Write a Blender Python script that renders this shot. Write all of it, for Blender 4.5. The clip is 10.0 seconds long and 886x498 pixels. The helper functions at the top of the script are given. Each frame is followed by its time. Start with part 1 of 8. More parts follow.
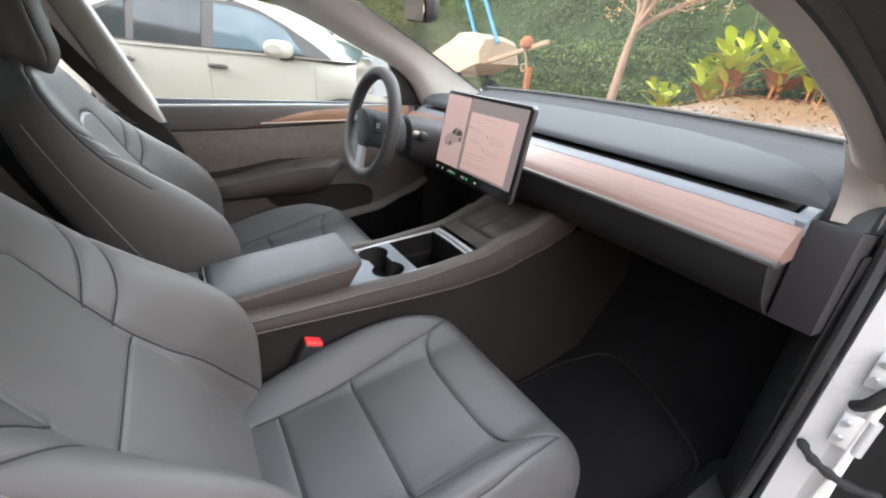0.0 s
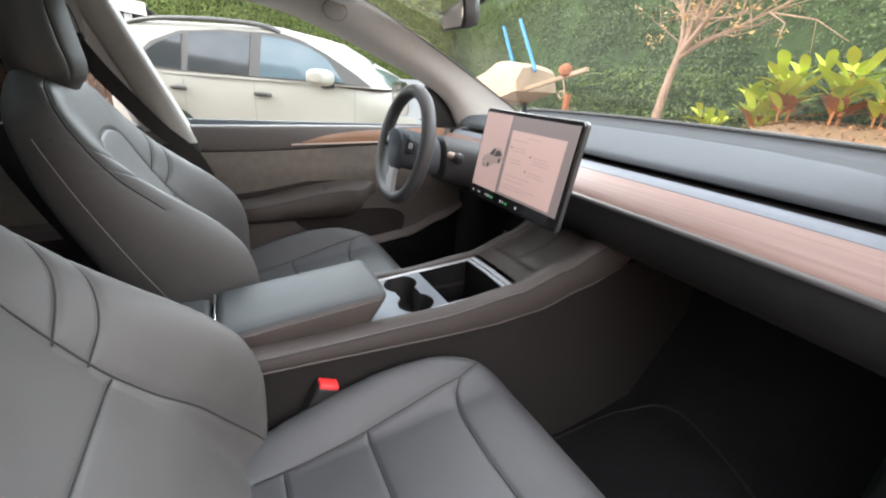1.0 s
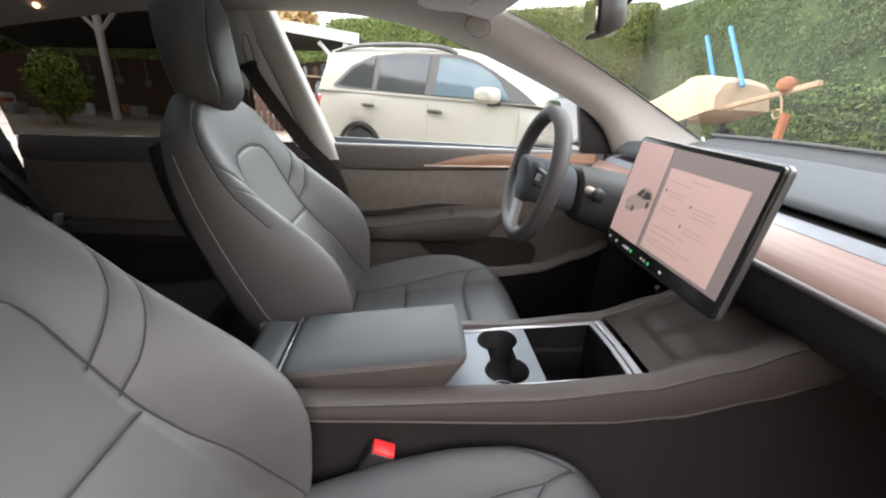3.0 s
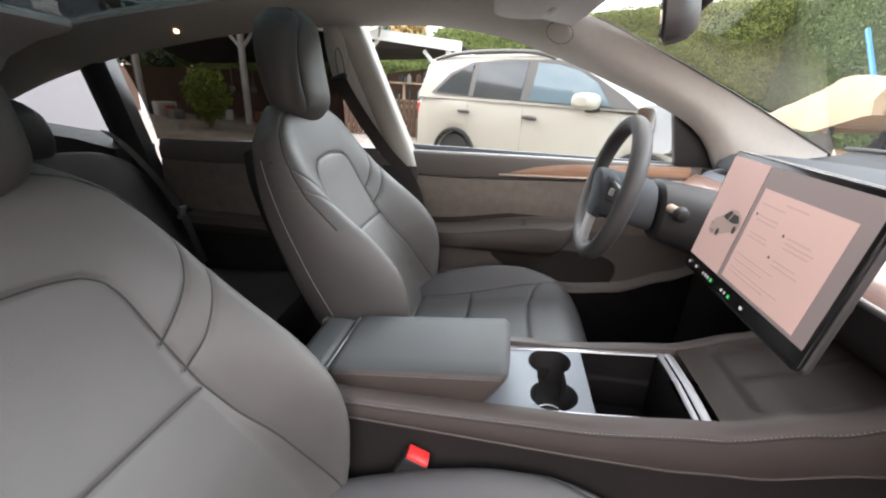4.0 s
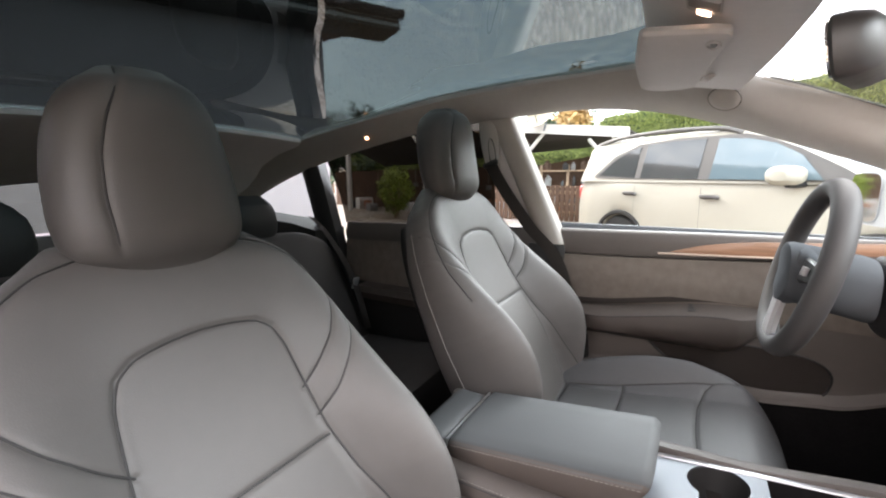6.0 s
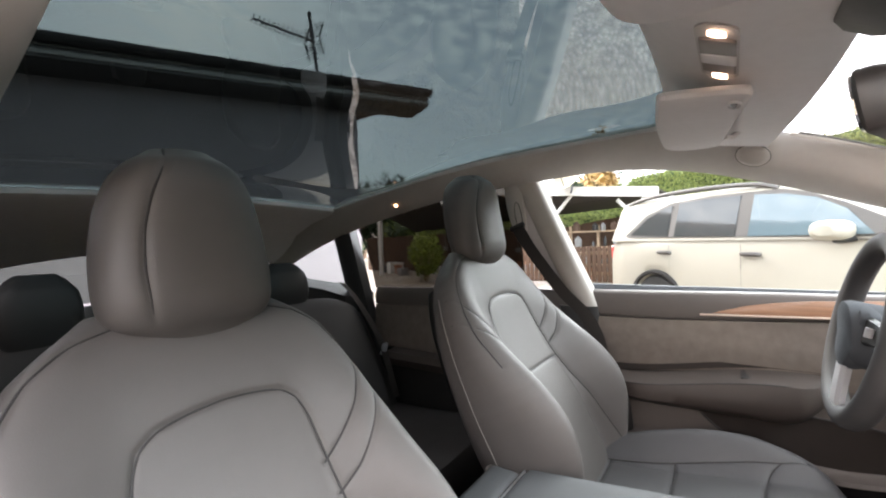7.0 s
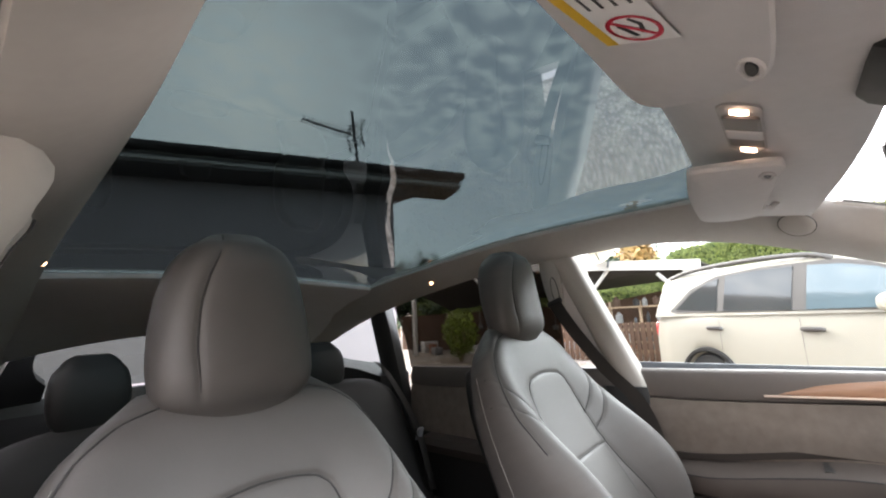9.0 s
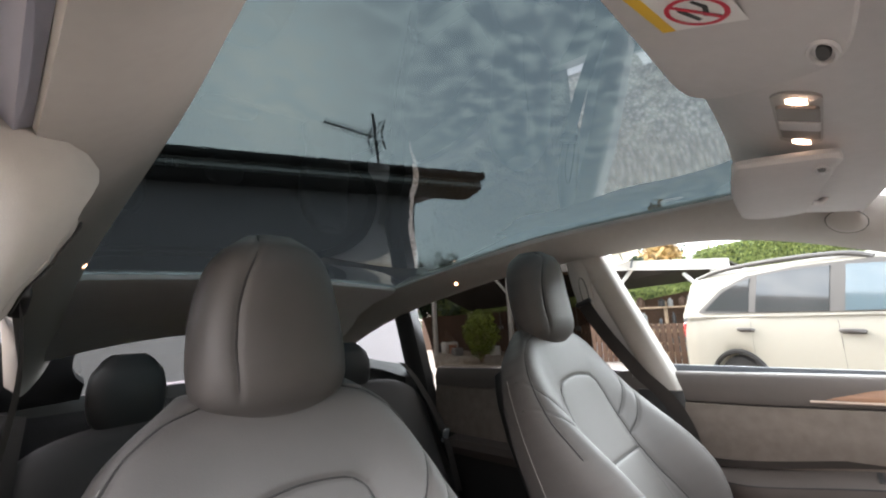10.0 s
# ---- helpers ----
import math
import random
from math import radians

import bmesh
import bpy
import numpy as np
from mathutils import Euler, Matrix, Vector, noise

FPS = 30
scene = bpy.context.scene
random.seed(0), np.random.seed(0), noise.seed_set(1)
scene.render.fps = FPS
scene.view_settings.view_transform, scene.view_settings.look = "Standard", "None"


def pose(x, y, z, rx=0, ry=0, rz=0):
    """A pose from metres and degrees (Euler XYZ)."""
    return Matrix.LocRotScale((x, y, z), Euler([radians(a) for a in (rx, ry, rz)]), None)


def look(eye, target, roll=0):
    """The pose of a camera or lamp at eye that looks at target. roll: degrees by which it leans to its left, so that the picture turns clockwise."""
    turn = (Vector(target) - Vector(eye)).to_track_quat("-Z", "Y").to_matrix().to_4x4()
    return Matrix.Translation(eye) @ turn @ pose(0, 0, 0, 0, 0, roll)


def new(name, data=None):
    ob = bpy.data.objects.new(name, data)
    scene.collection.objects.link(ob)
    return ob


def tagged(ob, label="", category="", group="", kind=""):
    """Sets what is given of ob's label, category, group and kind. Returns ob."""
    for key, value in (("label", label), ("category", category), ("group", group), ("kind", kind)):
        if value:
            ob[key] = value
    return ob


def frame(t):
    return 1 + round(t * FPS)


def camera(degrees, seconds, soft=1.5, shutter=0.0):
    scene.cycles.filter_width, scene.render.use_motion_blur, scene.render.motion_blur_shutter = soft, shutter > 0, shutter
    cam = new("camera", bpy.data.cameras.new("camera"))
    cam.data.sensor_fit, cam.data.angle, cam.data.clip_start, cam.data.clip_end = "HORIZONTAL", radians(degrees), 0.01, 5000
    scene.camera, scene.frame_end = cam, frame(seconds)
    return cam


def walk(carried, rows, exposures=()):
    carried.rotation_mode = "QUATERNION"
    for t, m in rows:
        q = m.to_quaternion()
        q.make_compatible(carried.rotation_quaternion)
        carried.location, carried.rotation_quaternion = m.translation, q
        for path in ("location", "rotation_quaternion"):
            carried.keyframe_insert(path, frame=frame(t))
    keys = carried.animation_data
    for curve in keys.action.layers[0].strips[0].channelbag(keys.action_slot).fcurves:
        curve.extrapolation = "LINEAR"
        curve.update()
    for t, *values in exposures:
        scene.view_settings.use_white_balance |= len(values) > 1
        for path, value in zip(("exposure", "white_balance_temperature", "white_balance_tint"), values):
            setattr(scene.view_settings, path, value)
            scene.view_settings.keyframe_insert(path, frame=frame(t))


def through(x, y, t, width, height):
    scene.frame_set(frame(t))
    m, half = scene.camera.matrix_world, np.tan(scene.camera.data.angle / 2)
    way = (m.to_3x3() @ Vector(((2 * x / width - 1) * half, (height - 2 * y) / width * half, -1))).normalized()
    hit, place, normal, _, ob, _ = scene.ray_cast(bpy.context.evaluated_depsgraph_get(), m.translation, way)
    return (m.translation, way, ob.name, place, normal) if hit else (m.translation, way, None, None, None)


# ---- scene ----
cam = camera(93.6, 10.0, 2.1)
PATH = [
    (0, (0.926, -0.105, 1.301), (-0.592, 0.893, 0.466), 4.9),
    (0.5, (0.884, -0.096, 1.287), (-0.691, 0.855, 0.503), 4.4),
    (1, (0.829, -0.048, 1.265), (-0.813, 0.827, 0.531), 4.2),
    (1.5, (0.798, 0.01, 1.264), (-0.924, 0.751, 0.568), 3.9),
    (2, (0.766, 0.039, 1.276), (-1.018, 0.623, 0.586), 3.9),
    (2.5, (0.718, 0.074, 1.276), (-1.115, 0.459, 0.576), 3.9),
    (4, (0.682, 0.18, 1.294), (-1.166, -0.081, 0.575), 3.1),
    (4.5, (0.671, 0.218, 1.285), (-1.147, -0.266, 0.606), 2.3),
    (5, (0.662, 0.234, 1.267), (-1.106, -0.484, 0.669), 1.0),
    (5.5, (0.671, 0.235, 1.271), (-1.052, -0.659, 0.787), -0.0),
    (7, (0.659, 0.24, 1.271), (-0.98, -0.905, 1.23), -2.0),
    (7.5, (0.665, 0.237, 1.269), (-0.95, -0.94, 1.363), -2.5),
    (8, (0.668, 0.243, 1.274), (-0.919, -0.955, 1.484), -2.8),
    (8.5, (0.679, 0.246, 1.275), (-0.878, -0.974, 1.571), -2.9),
    (9, (0.671, 0.242, 1.268), (-0.858, -1.002, 1.604), -2.7),
    (9.5, (0.677, 0.231, 1.27), (-0.824, -1.044, 1.619), -2.6),
    (10, (0.677, 0.217, 1.27), (-0.792, -1.096, 1.613), -2.6),
]
walk(cam, [(t, look(eye, target, roll)) for t, eye, target, roll in PATH],
     [(0, 2.05, 6380, 12), (2.5, 2.02, 6560, 13), (4.5, 2.15, 6650, 15), (7, 2.43, 6740, 15), (10, 2.40, 6640, 14)])

# ---- light ----
world = bpy.data.worlds.new("sky")
scene.world = world
world.use_nodes = True
wn, wl = world.node_tree.nodes, world.node_tree.links
wn.clear()
w_out, w_bg = wn.new("ShaderNodeOutputWorld"), wn.new("ShaderNodeBackground")
sky = wn.new("ShaderNodeTexSky")
sky.sky_type, sky.sun_disc = "NISHITA", False
SUN_EL, SUN_ROT = radians(32), radians(205)
sky.sun_elevation, sky.sun_rotation = SUN_EL, SUN_ROT
sky.air_density, sky.dust_density, sky.ozone_density = 1.0, 0.8, 1.0
w_co, w_map = wn.new("ShaderNodeTexCoord"), wn.new("ShaderNodeMapping")
w_map.inputs["Rotation"].default_value = (0, 0, radians(53))
w_map.inputs["Scale"].default_value = (0.9, 1.1, 0.0)
w_sep, w_max, w_inv, w_plane = wn.new("ShaderNodeSeparateXYZ"), wn.new("ShaderNodeMath"), wn.new("ShaderNodeMath"), wn.new("ShaderNodeVectorMath")
w_max.operation, w_max.inputs[1].default_value = "MAXIMUM", 0.10
w_inv.operation, w_inv.inputs[0].default_value = "DIVIDE", 1.0
w_plane.operation = "SCALE"
w_n1, w_n2 = wn.new("ShaderNodeTexNoise"), wn.new("ShaderNodeTexNoise")
w_n1.inputs["Scale"].default_value, w_n1.inputs["Detail"].default_value = 10.0, 4.0
w_n2.inputs["Scale"].default_value, w_n2.inputs["Detail"].default_value = 1.6, 2.0
w_add = wn.new("ShaderNodeMath")
w_add.operation = "MULTIPLY_ADD"
w_add.inputs[1].default_value = 0.13
w_ramp = wn.new("ShaderNodeValToRGB")
w_ramp.color_ramp.elements[0].position, w_ramp.color_ramp.elements[1].position = 0.50, 0.69
w_ramp.color_ramp.elements[0].color, w_ramp.color_ramp.elements[1].color = (0.44, 0.44, 0.44, 1), (0.95, 0.95, 0.95, 1)
w_mix = wn.new("ShaderNodeMix")
w_mix.data_type = "RGBA"
w_mix.inputs["B"].default_value = (12.0, 12.3, 12.85, 1)
wl.new(w_co.outputs["Generated"], w_sep.inputs["Vector"])
wl.new(w_sep.outputs["Z"], w_max.inputs[0])
wl.new(w_max.outputs["Value"], w_inv.inputs[1])
wl.new(w_co.outputs["Generated"], w_plane.inputs[0])
wl.new(w_inv.outputs["Value"], w_plane.inputs["Scale"])
wl.new(w_plane.outputs["Vector"], w_map.inputs["Vector"])
wl.new(w_map.outputs["Vector"], w_n1.inputs["Vector"])
wl.new(w_map.outputs["Vector"], w_n2.inputs["Vector"])
wl.new(w_n2.outputs["Fac"], w_add.inputs[0])
wl.new(w_n1.outputs["Fac"], w_add.inputs[2])
wl.new(w_add.outputs["Value"], w_ramp.inputs["Fac"])
wl.new(w_ramp.outputs["Color"], w_mix.inputs["Factor"])
wl.new(sky.outputs["Color"], w_mix.inputs["A"])
wl.new(w_mix.outputs["Result"], w_bg.inputs["Color"])
w_bg.inputs["Strength"].default_value = 0.14
wl.new(w_bg.outputs["Background"], w_out.inputs["Surface"])
sun = new("sun", bpy.data.lights.new("sun", "SUN"))
sun.data.energy, sun.data.angle, sun.data.color = 1.2, radians(14), (1.0, 0.95, 0.88)
sun.matrix_world = look((0, 0, 10), Vector((0, 0, 10)) - Vector((math.sin(SUN_ROT) * math.cos(SUN_EL), math.cos(SUN_ROT) * math.cos(SUN_EL), math.sin(SUN_EL))))
# daylight of the open front passenger door's opening
opening = new("door_opening_light", bpy.data.lights.new("door_opening_light", "AREA"))
opening.data.shape, opening.data.size, opening.data.size_y, opening.data.energy = "RECTANGLE", 2.2, 1.2, 20.0
opening.data.color = (0.97, 0.96, 0.98)
opening.matrix_world = look((2.35, 0.40, 2.25), (-0.1, 0.0, 0.80))
# sky light that falls in through the windscreen
front = new("windscreen_light", bpy.data.lights.new("windscreen_light", "AREA"))
front.data.shape, front.data.size, front.data.size_y, front.data.energy = "RECTANGLE", 3.2, 1.7, 175.0
front.data.color = (0.74, 0.89, 1.0)
front.matrix_world = look((-0.2, 3.80, 3.75), (0.0, -0.20, 0.9))
# sky light that falls in through the driver's window
side_sky = new("side_window_light", bpy.data.lights.new("side_window_light", "AREA"))
side_sky.data.shape, side_sky.data.size, side_sky.data.size_y, side_sky.data.energy = "RECTANGLE", 1.8, 1.0, 42.0
side_sky.data.color = (0.86, 0.95, 1.0)
side_sky.matrix_world = look((-2.10, 0.35, 2.35), (0.1, -0.15, 0.85))
# added spot near the lit reading lamp, aimed to brighten the right roof rail
reading = new("rail_fill_light", bpy.data.lights.new("rail_fill_light", "SPOT"))
reading.data.energy, reading.data.spot_size, reading.data.spot_blend, reading.data.shadow_soft_size = 1.5, radians(46), 1.0, 0.02
reading.data.color = (1.0, 0.90, 0.84)
reading.matrix_world = look((0.060, 0.165, 1.458), (0.66, -0.30, 1.455))

# ---- materials ----
def mat(name, color, rough=0.5, metal=0.0, vary=0.12, scale=40.0, bump=0.0, bump_scale=300.0, coat=0.0, spec=0.5, sheen=0.0, stain=0.0, dirt=(0.2, 0.18, 0.15), island=0.0):
    m = bpy.data.materials.new(name)
    m.use_nodes = True
    n, l = m.node_tree.nodes, m.node_tree.links
    b = n["Principled BSDF"]
    b.inputs["Roughness"].default_value, b.inputs["Metallic"].default_value = rough, metal
    b.inputs["Coat Weight"].default_value, b.inputs["Specular IOR Level"].default_value = coat, spec
    b.inputs["Coat Roughness"].default_value = 0.05
    b.inputs["Sheen Weight"].default_value = sheen
    co = n.new("ShaderNodeTexCoord")
    fine, broad = n.new("ShaderNodeTexNoise"), n.new("ShaderNodeTexNoise")
    fine.inputs["Scale"].default_value, fine.inputs["Detail"].default_value = scale, 4.0
    broad.inputs["Scale"].default_value, broad.inputs["Detail"].default_value = scale / 9.0, 3.0
    l.new(co.outputs["Object"], fine.inputs["Vector"])
    l.new(co.outputs["Object"], broad.inputs["Vector"])
    add = n.new("ShaderNodeMath")
    add.operation = "ADD"
    l.new(fine.outputs["Fac"], add.inputs[0])
    l.new(broad.outputs["Fac"], add.inputs[1])
    rng = n.new("ShaderNodeMapRange")
    rng.inputs["From Min"].default_value, rng.inputs["From Max"].default_value = 0.6, 1.4
    rng.inputs["To Min"].default_value, rng.inputs["To Max"].default_value = 1 - vary, 1 + vary
    l.new(add.outputs["Value"], rng.inputs["Value"])
    mul = n.new("ShaderNodeVectorMath")
    mul.operation = "SCALE"
    mul.inputs[0].default_value = color[:3]
    l.new(rng.outputs["Result"], mul.inputs["Scale"])
    last = mul.outputs["Vector"]
    if island:
        geo, r2 = n.new("ShaderNodeNewGeometry"), n.new("ShaderNodeMapRange")
        r2.inputs["To Min"].default_value, r2.inputs["To Max"].default_value = 1 - island, 1 + island
        l.new(geo.outputs["Random Per Island"], r2.inputs["Value"])
        m2 = n.new("ShaderNodeVectorMath")
        m2.operation = "SCALE"
        l.new(last, m2.inputs[0])
        l.new(r2.outputs["Result"], m2.inputs["Scale"])
        last = m2.outputs["Vector"]
    if stain:
        sn, sr, mx = n.new("ShaderNodeTexNoise"), n.new("ShaderNodeMapRange"), n.new("ShaderNodeMix")
        sn.inputs["Scale"].default_value, sn.inputs["Detail"].default_value = scale / 5.0, 8.0
        l.new(co.outputs["Object"], sn.inputs["Vector"])
        sr.inputs["From Min"].default_value, sr.inputs["From Max"].default_value = 0.5, 0.8
        sr.inputs["To Max"].default_value = stain
        l.new(sn.outputs["Fac"], sr.inputs["Value"])
        mx.data_type = "RGBA"
        mx.inputs["B"].default_value = (*dirt, 1)
        l.new(last, mx.inputs["A"])
        l.new(sr.outputs["Result"], mx.inputs["Factor"])
        last = mx.outputs["Result"]
    l.new(last, b.inputs["Base Color"])
    rr = n.new("ShaderNodeMapRange")
    rr.inputs["From Min"].default_value, rr.inputs["From Max"].default_value = 0.6, 1.4
    rr.inputs["To Min"].default_value, rr.inputs["To Max"].default_value = max(rough - 0.06, 0.02), min(rough + 0.06, 1)
    l.new(add.outputs["Value"], rr.inputs["Value"])
    l.new(rr.outputs["Result"], b.inputs["Roughness"])
    if bump:
        bn, bp = n.new("ShaderNodeTexNoise"), n.new("ShaderNodeBump")
        bn.inputs["Scale"].default_value, bn.inputs["Detail"].default_value = bump_scale, 3.0
        l.new(co.outputs["Object"], bn.inputs["Vector"])
        l.new(bn.outputs["Fac"], bp.inputs["Height"])
        bp.inputs["Strength"].default_value, bp.inputs["Distance"].default_value = bump, 0.002
        l.new(bp.outputs["Normal"], b.inputs["Normal"])
    return m


def leather(name, color, rough=0.42):
    """Fine pebbled artificial leather."""
    m = mat(name, color, rough, vary=0.10, scale=25.0, spec=0.42)
    n, l = m.node_tree.nodes, m.node_tree.links
    co, vo, bp = n.new("ShaderNodeTexCoord"), n.new("ShaderNodeTexVoronoi"), n.new("ShaderNodeBump")
    vo.inputs["Scale"].default_value = 620.0
    l.new(co.outputs["Object"], vo.inputs["Vector"])
    l.new(vo.outputs["Distance"], bp.inputs["Height"])
    bp.inputs["Strength"].default_value, bp.inputs["Distance"].default_value = 0.12, 0.001
    l.new(bp.outputs["Normal"], n["Principled BSDF"].inputs["Normal"])
    return m


def wood_mat(name, light, dark, grain=(1.5, 60.0, 60.0)):
    m = mat(name, light, 0.34, vary=0.1, coat=0.35)
    n, l = m.node_tree.nodes, m.node_tree.links
    co, mp, nz, rp = n.new("ShaderNodeTexCoord"), n.new("ShaderNodeMapping"), n.new("ShaderNodeTexNoise"), n.new("ShaderNodeValToRGB")
    mp.inputs["Scale"].default_value = grain
    nz.inputs["Scale"].default_value, nz.inputs["Detail"].default_value = 3.0, 6.0
    l.new(co.outputs["Object"], mp.inputs["Vector"])
    l.new(mp.outputs["Vector"], nz.inputs["Vector"])
    l.new(nz.outputs["Fac"], rp.inputs["Fac"])
    rp.color_ramp.elements[0].position, rp.color_ramp.elements[1].position = 0.3, 0.7
    rp.color_ramp.elements[0].color, rp.color_ramp.elements[1].color = (*dark, 1), (*light, 1)
    l.new(rp.outputs["Color"], n["Principled BSDF"].inputs["Base Color"])
    return m


def glass(name, tint=(1, 1, 1), through=0.9, gloss=0.0, ior=1.5):
    """A thin pane: tinted, and a clear mirror at a slant."""
    m = bpy.data.materials.new(name)
    m.use_nodes = True
    n, l = m.node_tree.nodes, m.node_tree.links
    n.clear()
    out, mix = n.new("ShaderNodeOutputMaterial"), n.new("ShaderNodeMixShader")
    tr, gl, fr = n.new("ShaderNodeBsdfTransparent"), n.new("ShaderNodeBsdfGlossy"), n.new("ShaderNodeFresnel")
    tr.inputs["Color"].default_value = (tint[0] * through, tint[1] * through, tint[2] * through, 1)
    gl.inputs["Roughness"].default_value = gloss
    fr.inputs["IOR"].default_value = ior
    l.new(fr.outputs["Fac"], mix.inputs["Fac"])
    l.new(tr.outputs["BSDF"], mix.inputs[1])
    l.new(gl.outputs["BSDF"], mix.inputs[2])
    l.new(mix.outputs["Shader"], out.inputs["Surface"])
    return m


def glow(name, color, strength):
    m = bpy.data.materials.new(name)
    m.use_nodes = True
    b = m.node_tree.nodes["Principled BSDF"]
    b.inputs["Base Color"].default_value = (*color, 1)
    b.inputs["Emission Color"].default_value = (*color, 1)
    b.inputs["Emission Strength"].default_value = strength
    return m


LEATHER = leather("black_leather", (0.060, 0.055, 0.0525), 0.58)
# same black leather as in front, darkened: the rear cabin's shade is painted in
REAR_SHADED = leather("rear_leather_shaded", (0.024, 0.021, 0.020), 0.62)
# darker, warmer copy of the seat leather; side faces' shade is in its colour
LEATHER_SIDE = leather("black_leather_side", (0.048, 0.0385, 0.034), 0.56)
WHEEL_LEATHER = leather("wheel_leather", (0.044, 0.043, 0.044), 0.64)
SATIN = mat("satin_grey_plastic", (0.36, 0.36, 0.37), 0.42, vary=0.04)
# the bluish tone of light from above is put into this colour
LID_SKY_TONE = leather("lid_leather_sky_tone", (0.038, 0.040, 0.042), 0.62)
# seat leather toned darker and cooler; the cushion's shade is in this colour
CUSHION_SHADED = leather("cushion_leather_shaded", (0.050, 0.050, 0.052), 0.55)
CONSOLE_SIDE = leather("console_side_leather", (0.046, 0.0375, 0.034), 0.6)
# near-black thread; the shade of the seam grooves is in its colour too
PIPING = mat("seam_thread_shade", (0.014, 0.013, 0.013), 0.75)
STITCH = mat("light_stitch", (0.16, 0.15, 0.14), 0.7)
HEADLINER = mat("headliner_cloth", (0.56, 0.542, 0.535), 0.9, vary=0.05, scale=60, bump=0.25, bump_scale=900)
PILLAR = mat("pillar_cloth", (0.37, 0.345, 0.315), 0.85, vary=0.05, scale=60, bump=0.2, bump_scale=900)
DASH = mat("dash_soft_plastic", (0.064, 0.070, 0.077), 0.92, vary=0.08, bump=0.2, bump_scale=700, spec=0.12)
SHELF = mat("dark_shelf_plastic", (0.044, 0.048, 0.052), 0.92, vary=0.08, bump=0.2, bump_scale=700, spec=0.12)
END_PLASTIC = mat("dark_grey_plastic", (0.021, 0.020, 0.021), 0.6, vary=0.1, bump=0.15, bump_scale=800, spec=0.35)
BLACK_PLASTIC = mat("black_plastic", (0.018, 0.0175, 0.0175), 0.5, vary=0.1, bump=0.15, bump_scale=800, spec=0.35)
DARK_CLOTH = mat("door_cloth", (0.118, 0.097, 0.083), 0.95, vary=0.26, scale=34, bump=0.3, bump_scale=900)
CARPET = mat("black_carpet", (0.0105, 0.0098, 0.0102), 1.0, vary=0.25, scale=120, bump=0.8, bump_scale=1200, spec=0.05)
PIANO = mat("gloss_black", (0.01, 0.01, 0.011), 0.12, vary=0.05)
GREY_PLATE = mat("grey_console_wrap", (0.105, 0.118, 0.135), 0.5, metal=0.3, vary=0.05)
CHROME = mat("satin_chrome", (0.37, 0.38, 0.40), 0.42, metal=0.75, vary=0.03)
SILVER = mat("silver_trim", (0.5, 0.5, 0.51), 0.3, metal=0.9, vary=0.05)
WOOD = wood_mat("open_pore_wood", (0.235, 0.150, 0.128), (0.185, 0.112, 0.093))
LIP = mat("satin_blue_grey", (0.15, 0.17, 0.20), 0.4, vary=0.05)
EDGE = mat("dull_silver_edge", (0.125, 0.118, 0.118), 0.45, metal=0.8, vary=0.05)
WOOD_Y = wood_mat("open_pore_wood_door", (0.33, 0.180, 0.110), (0.23, 0.125, 0.078), (60.0, 1.5, 60.0))
SUV_LIKE = mat("mirror_shell_paint", (0.26, 0.27, 0.28), 0.3, vary=0.03, scale=5, coat=0.5)
# for silver and chrome trim: their warm bright reflection is in this colour
WARM_SHEEN = mat("warm_sheen_trim", (0.50, 0.40, 0.33), 0.45, metal=0.2, vary=0.04)
SCREEN_SIDE = mat("dark_screen_metal", (0.085, 0.083, 0.083), 0.4, metal=0.6, vary=0.05)
RED = mat("red_plastic", (0.65, 0.03, 0.03), 0.4)
WHITE_PAINT = mat("white_car_paint", (0.50, 0.50, 0.50), 0.25, vary=0.02, scale=5, coat=0.8)
GLASS_CLEAR = glass("clear_glass", (0.97, 1.0, 0.97), 0.72, 0.0, 1.28)
GLASS_ROOF = glass("tinted_roof_glass", (0.72, 0.96, 0.97), 0.034)
GLASS_DARK = glass("privacy_glass", (1.0, 0.93, 0.84), 0.06)
GLASS_FRONT = glass("windscreen_glass", (1.0, 0.955, 0.885), 0.74, 0.0, 1.42)
FLANGE = mat("violet_grey_paint", (0.24, 0.235, 0.27), 0.5, vary=0.06)
GLASS_REAR = glass("rear_glass", (0.88, 1.0, 0.92), 0.26)
GLASS_QUARTER = glass("quarter_glass", (0.92, 1.0, 0.95), 0.75)
MIRROR = mat("mirror_glass", (0.85, 0.86, 0.86), 0.03, metal=1.0, vary=0.0)
DOOR_TRIM = mat("door_trim_plastic", (0.076, 0.064, 0.058), 0.55, vary=0.08, bump=0.12, bump_scale=700)
# dark tone that stands for the shade inside the door's recesses
RECESS_SHADE = mat("recess_shade", (0.022, 0.0175, 0.0155), 0.8, vary=0.15, spec=0.2)
TUNNEL = mat("tunnel_trim", (0.019, 0.0163, 0.0155), 0.8, vary=0.15, scale=60, bump=0.2, bump_scale=900, spec=0.1)
RUBBER = mat("black_rubber", (0.018, 0.018, 0.018), 0.75, vary=0.15, bump=0.2)

# ---- building tools ----
def finish(name, bm, material, angle=40.0, smooth=True):
    me = bpy.data.meshes.new(name)
    bmesh.ops.recalc_face_normals(bm, faces=bm.faces)
    bm.to_mesh(me)
    bm.free()
    me.materials.append(material)
    if smooth:
        me.polygons.foreach_set("use_smooth", [True] * len(me.polygons))
        me.set_sharp_from_angle(angle=radians(angle))
    return me


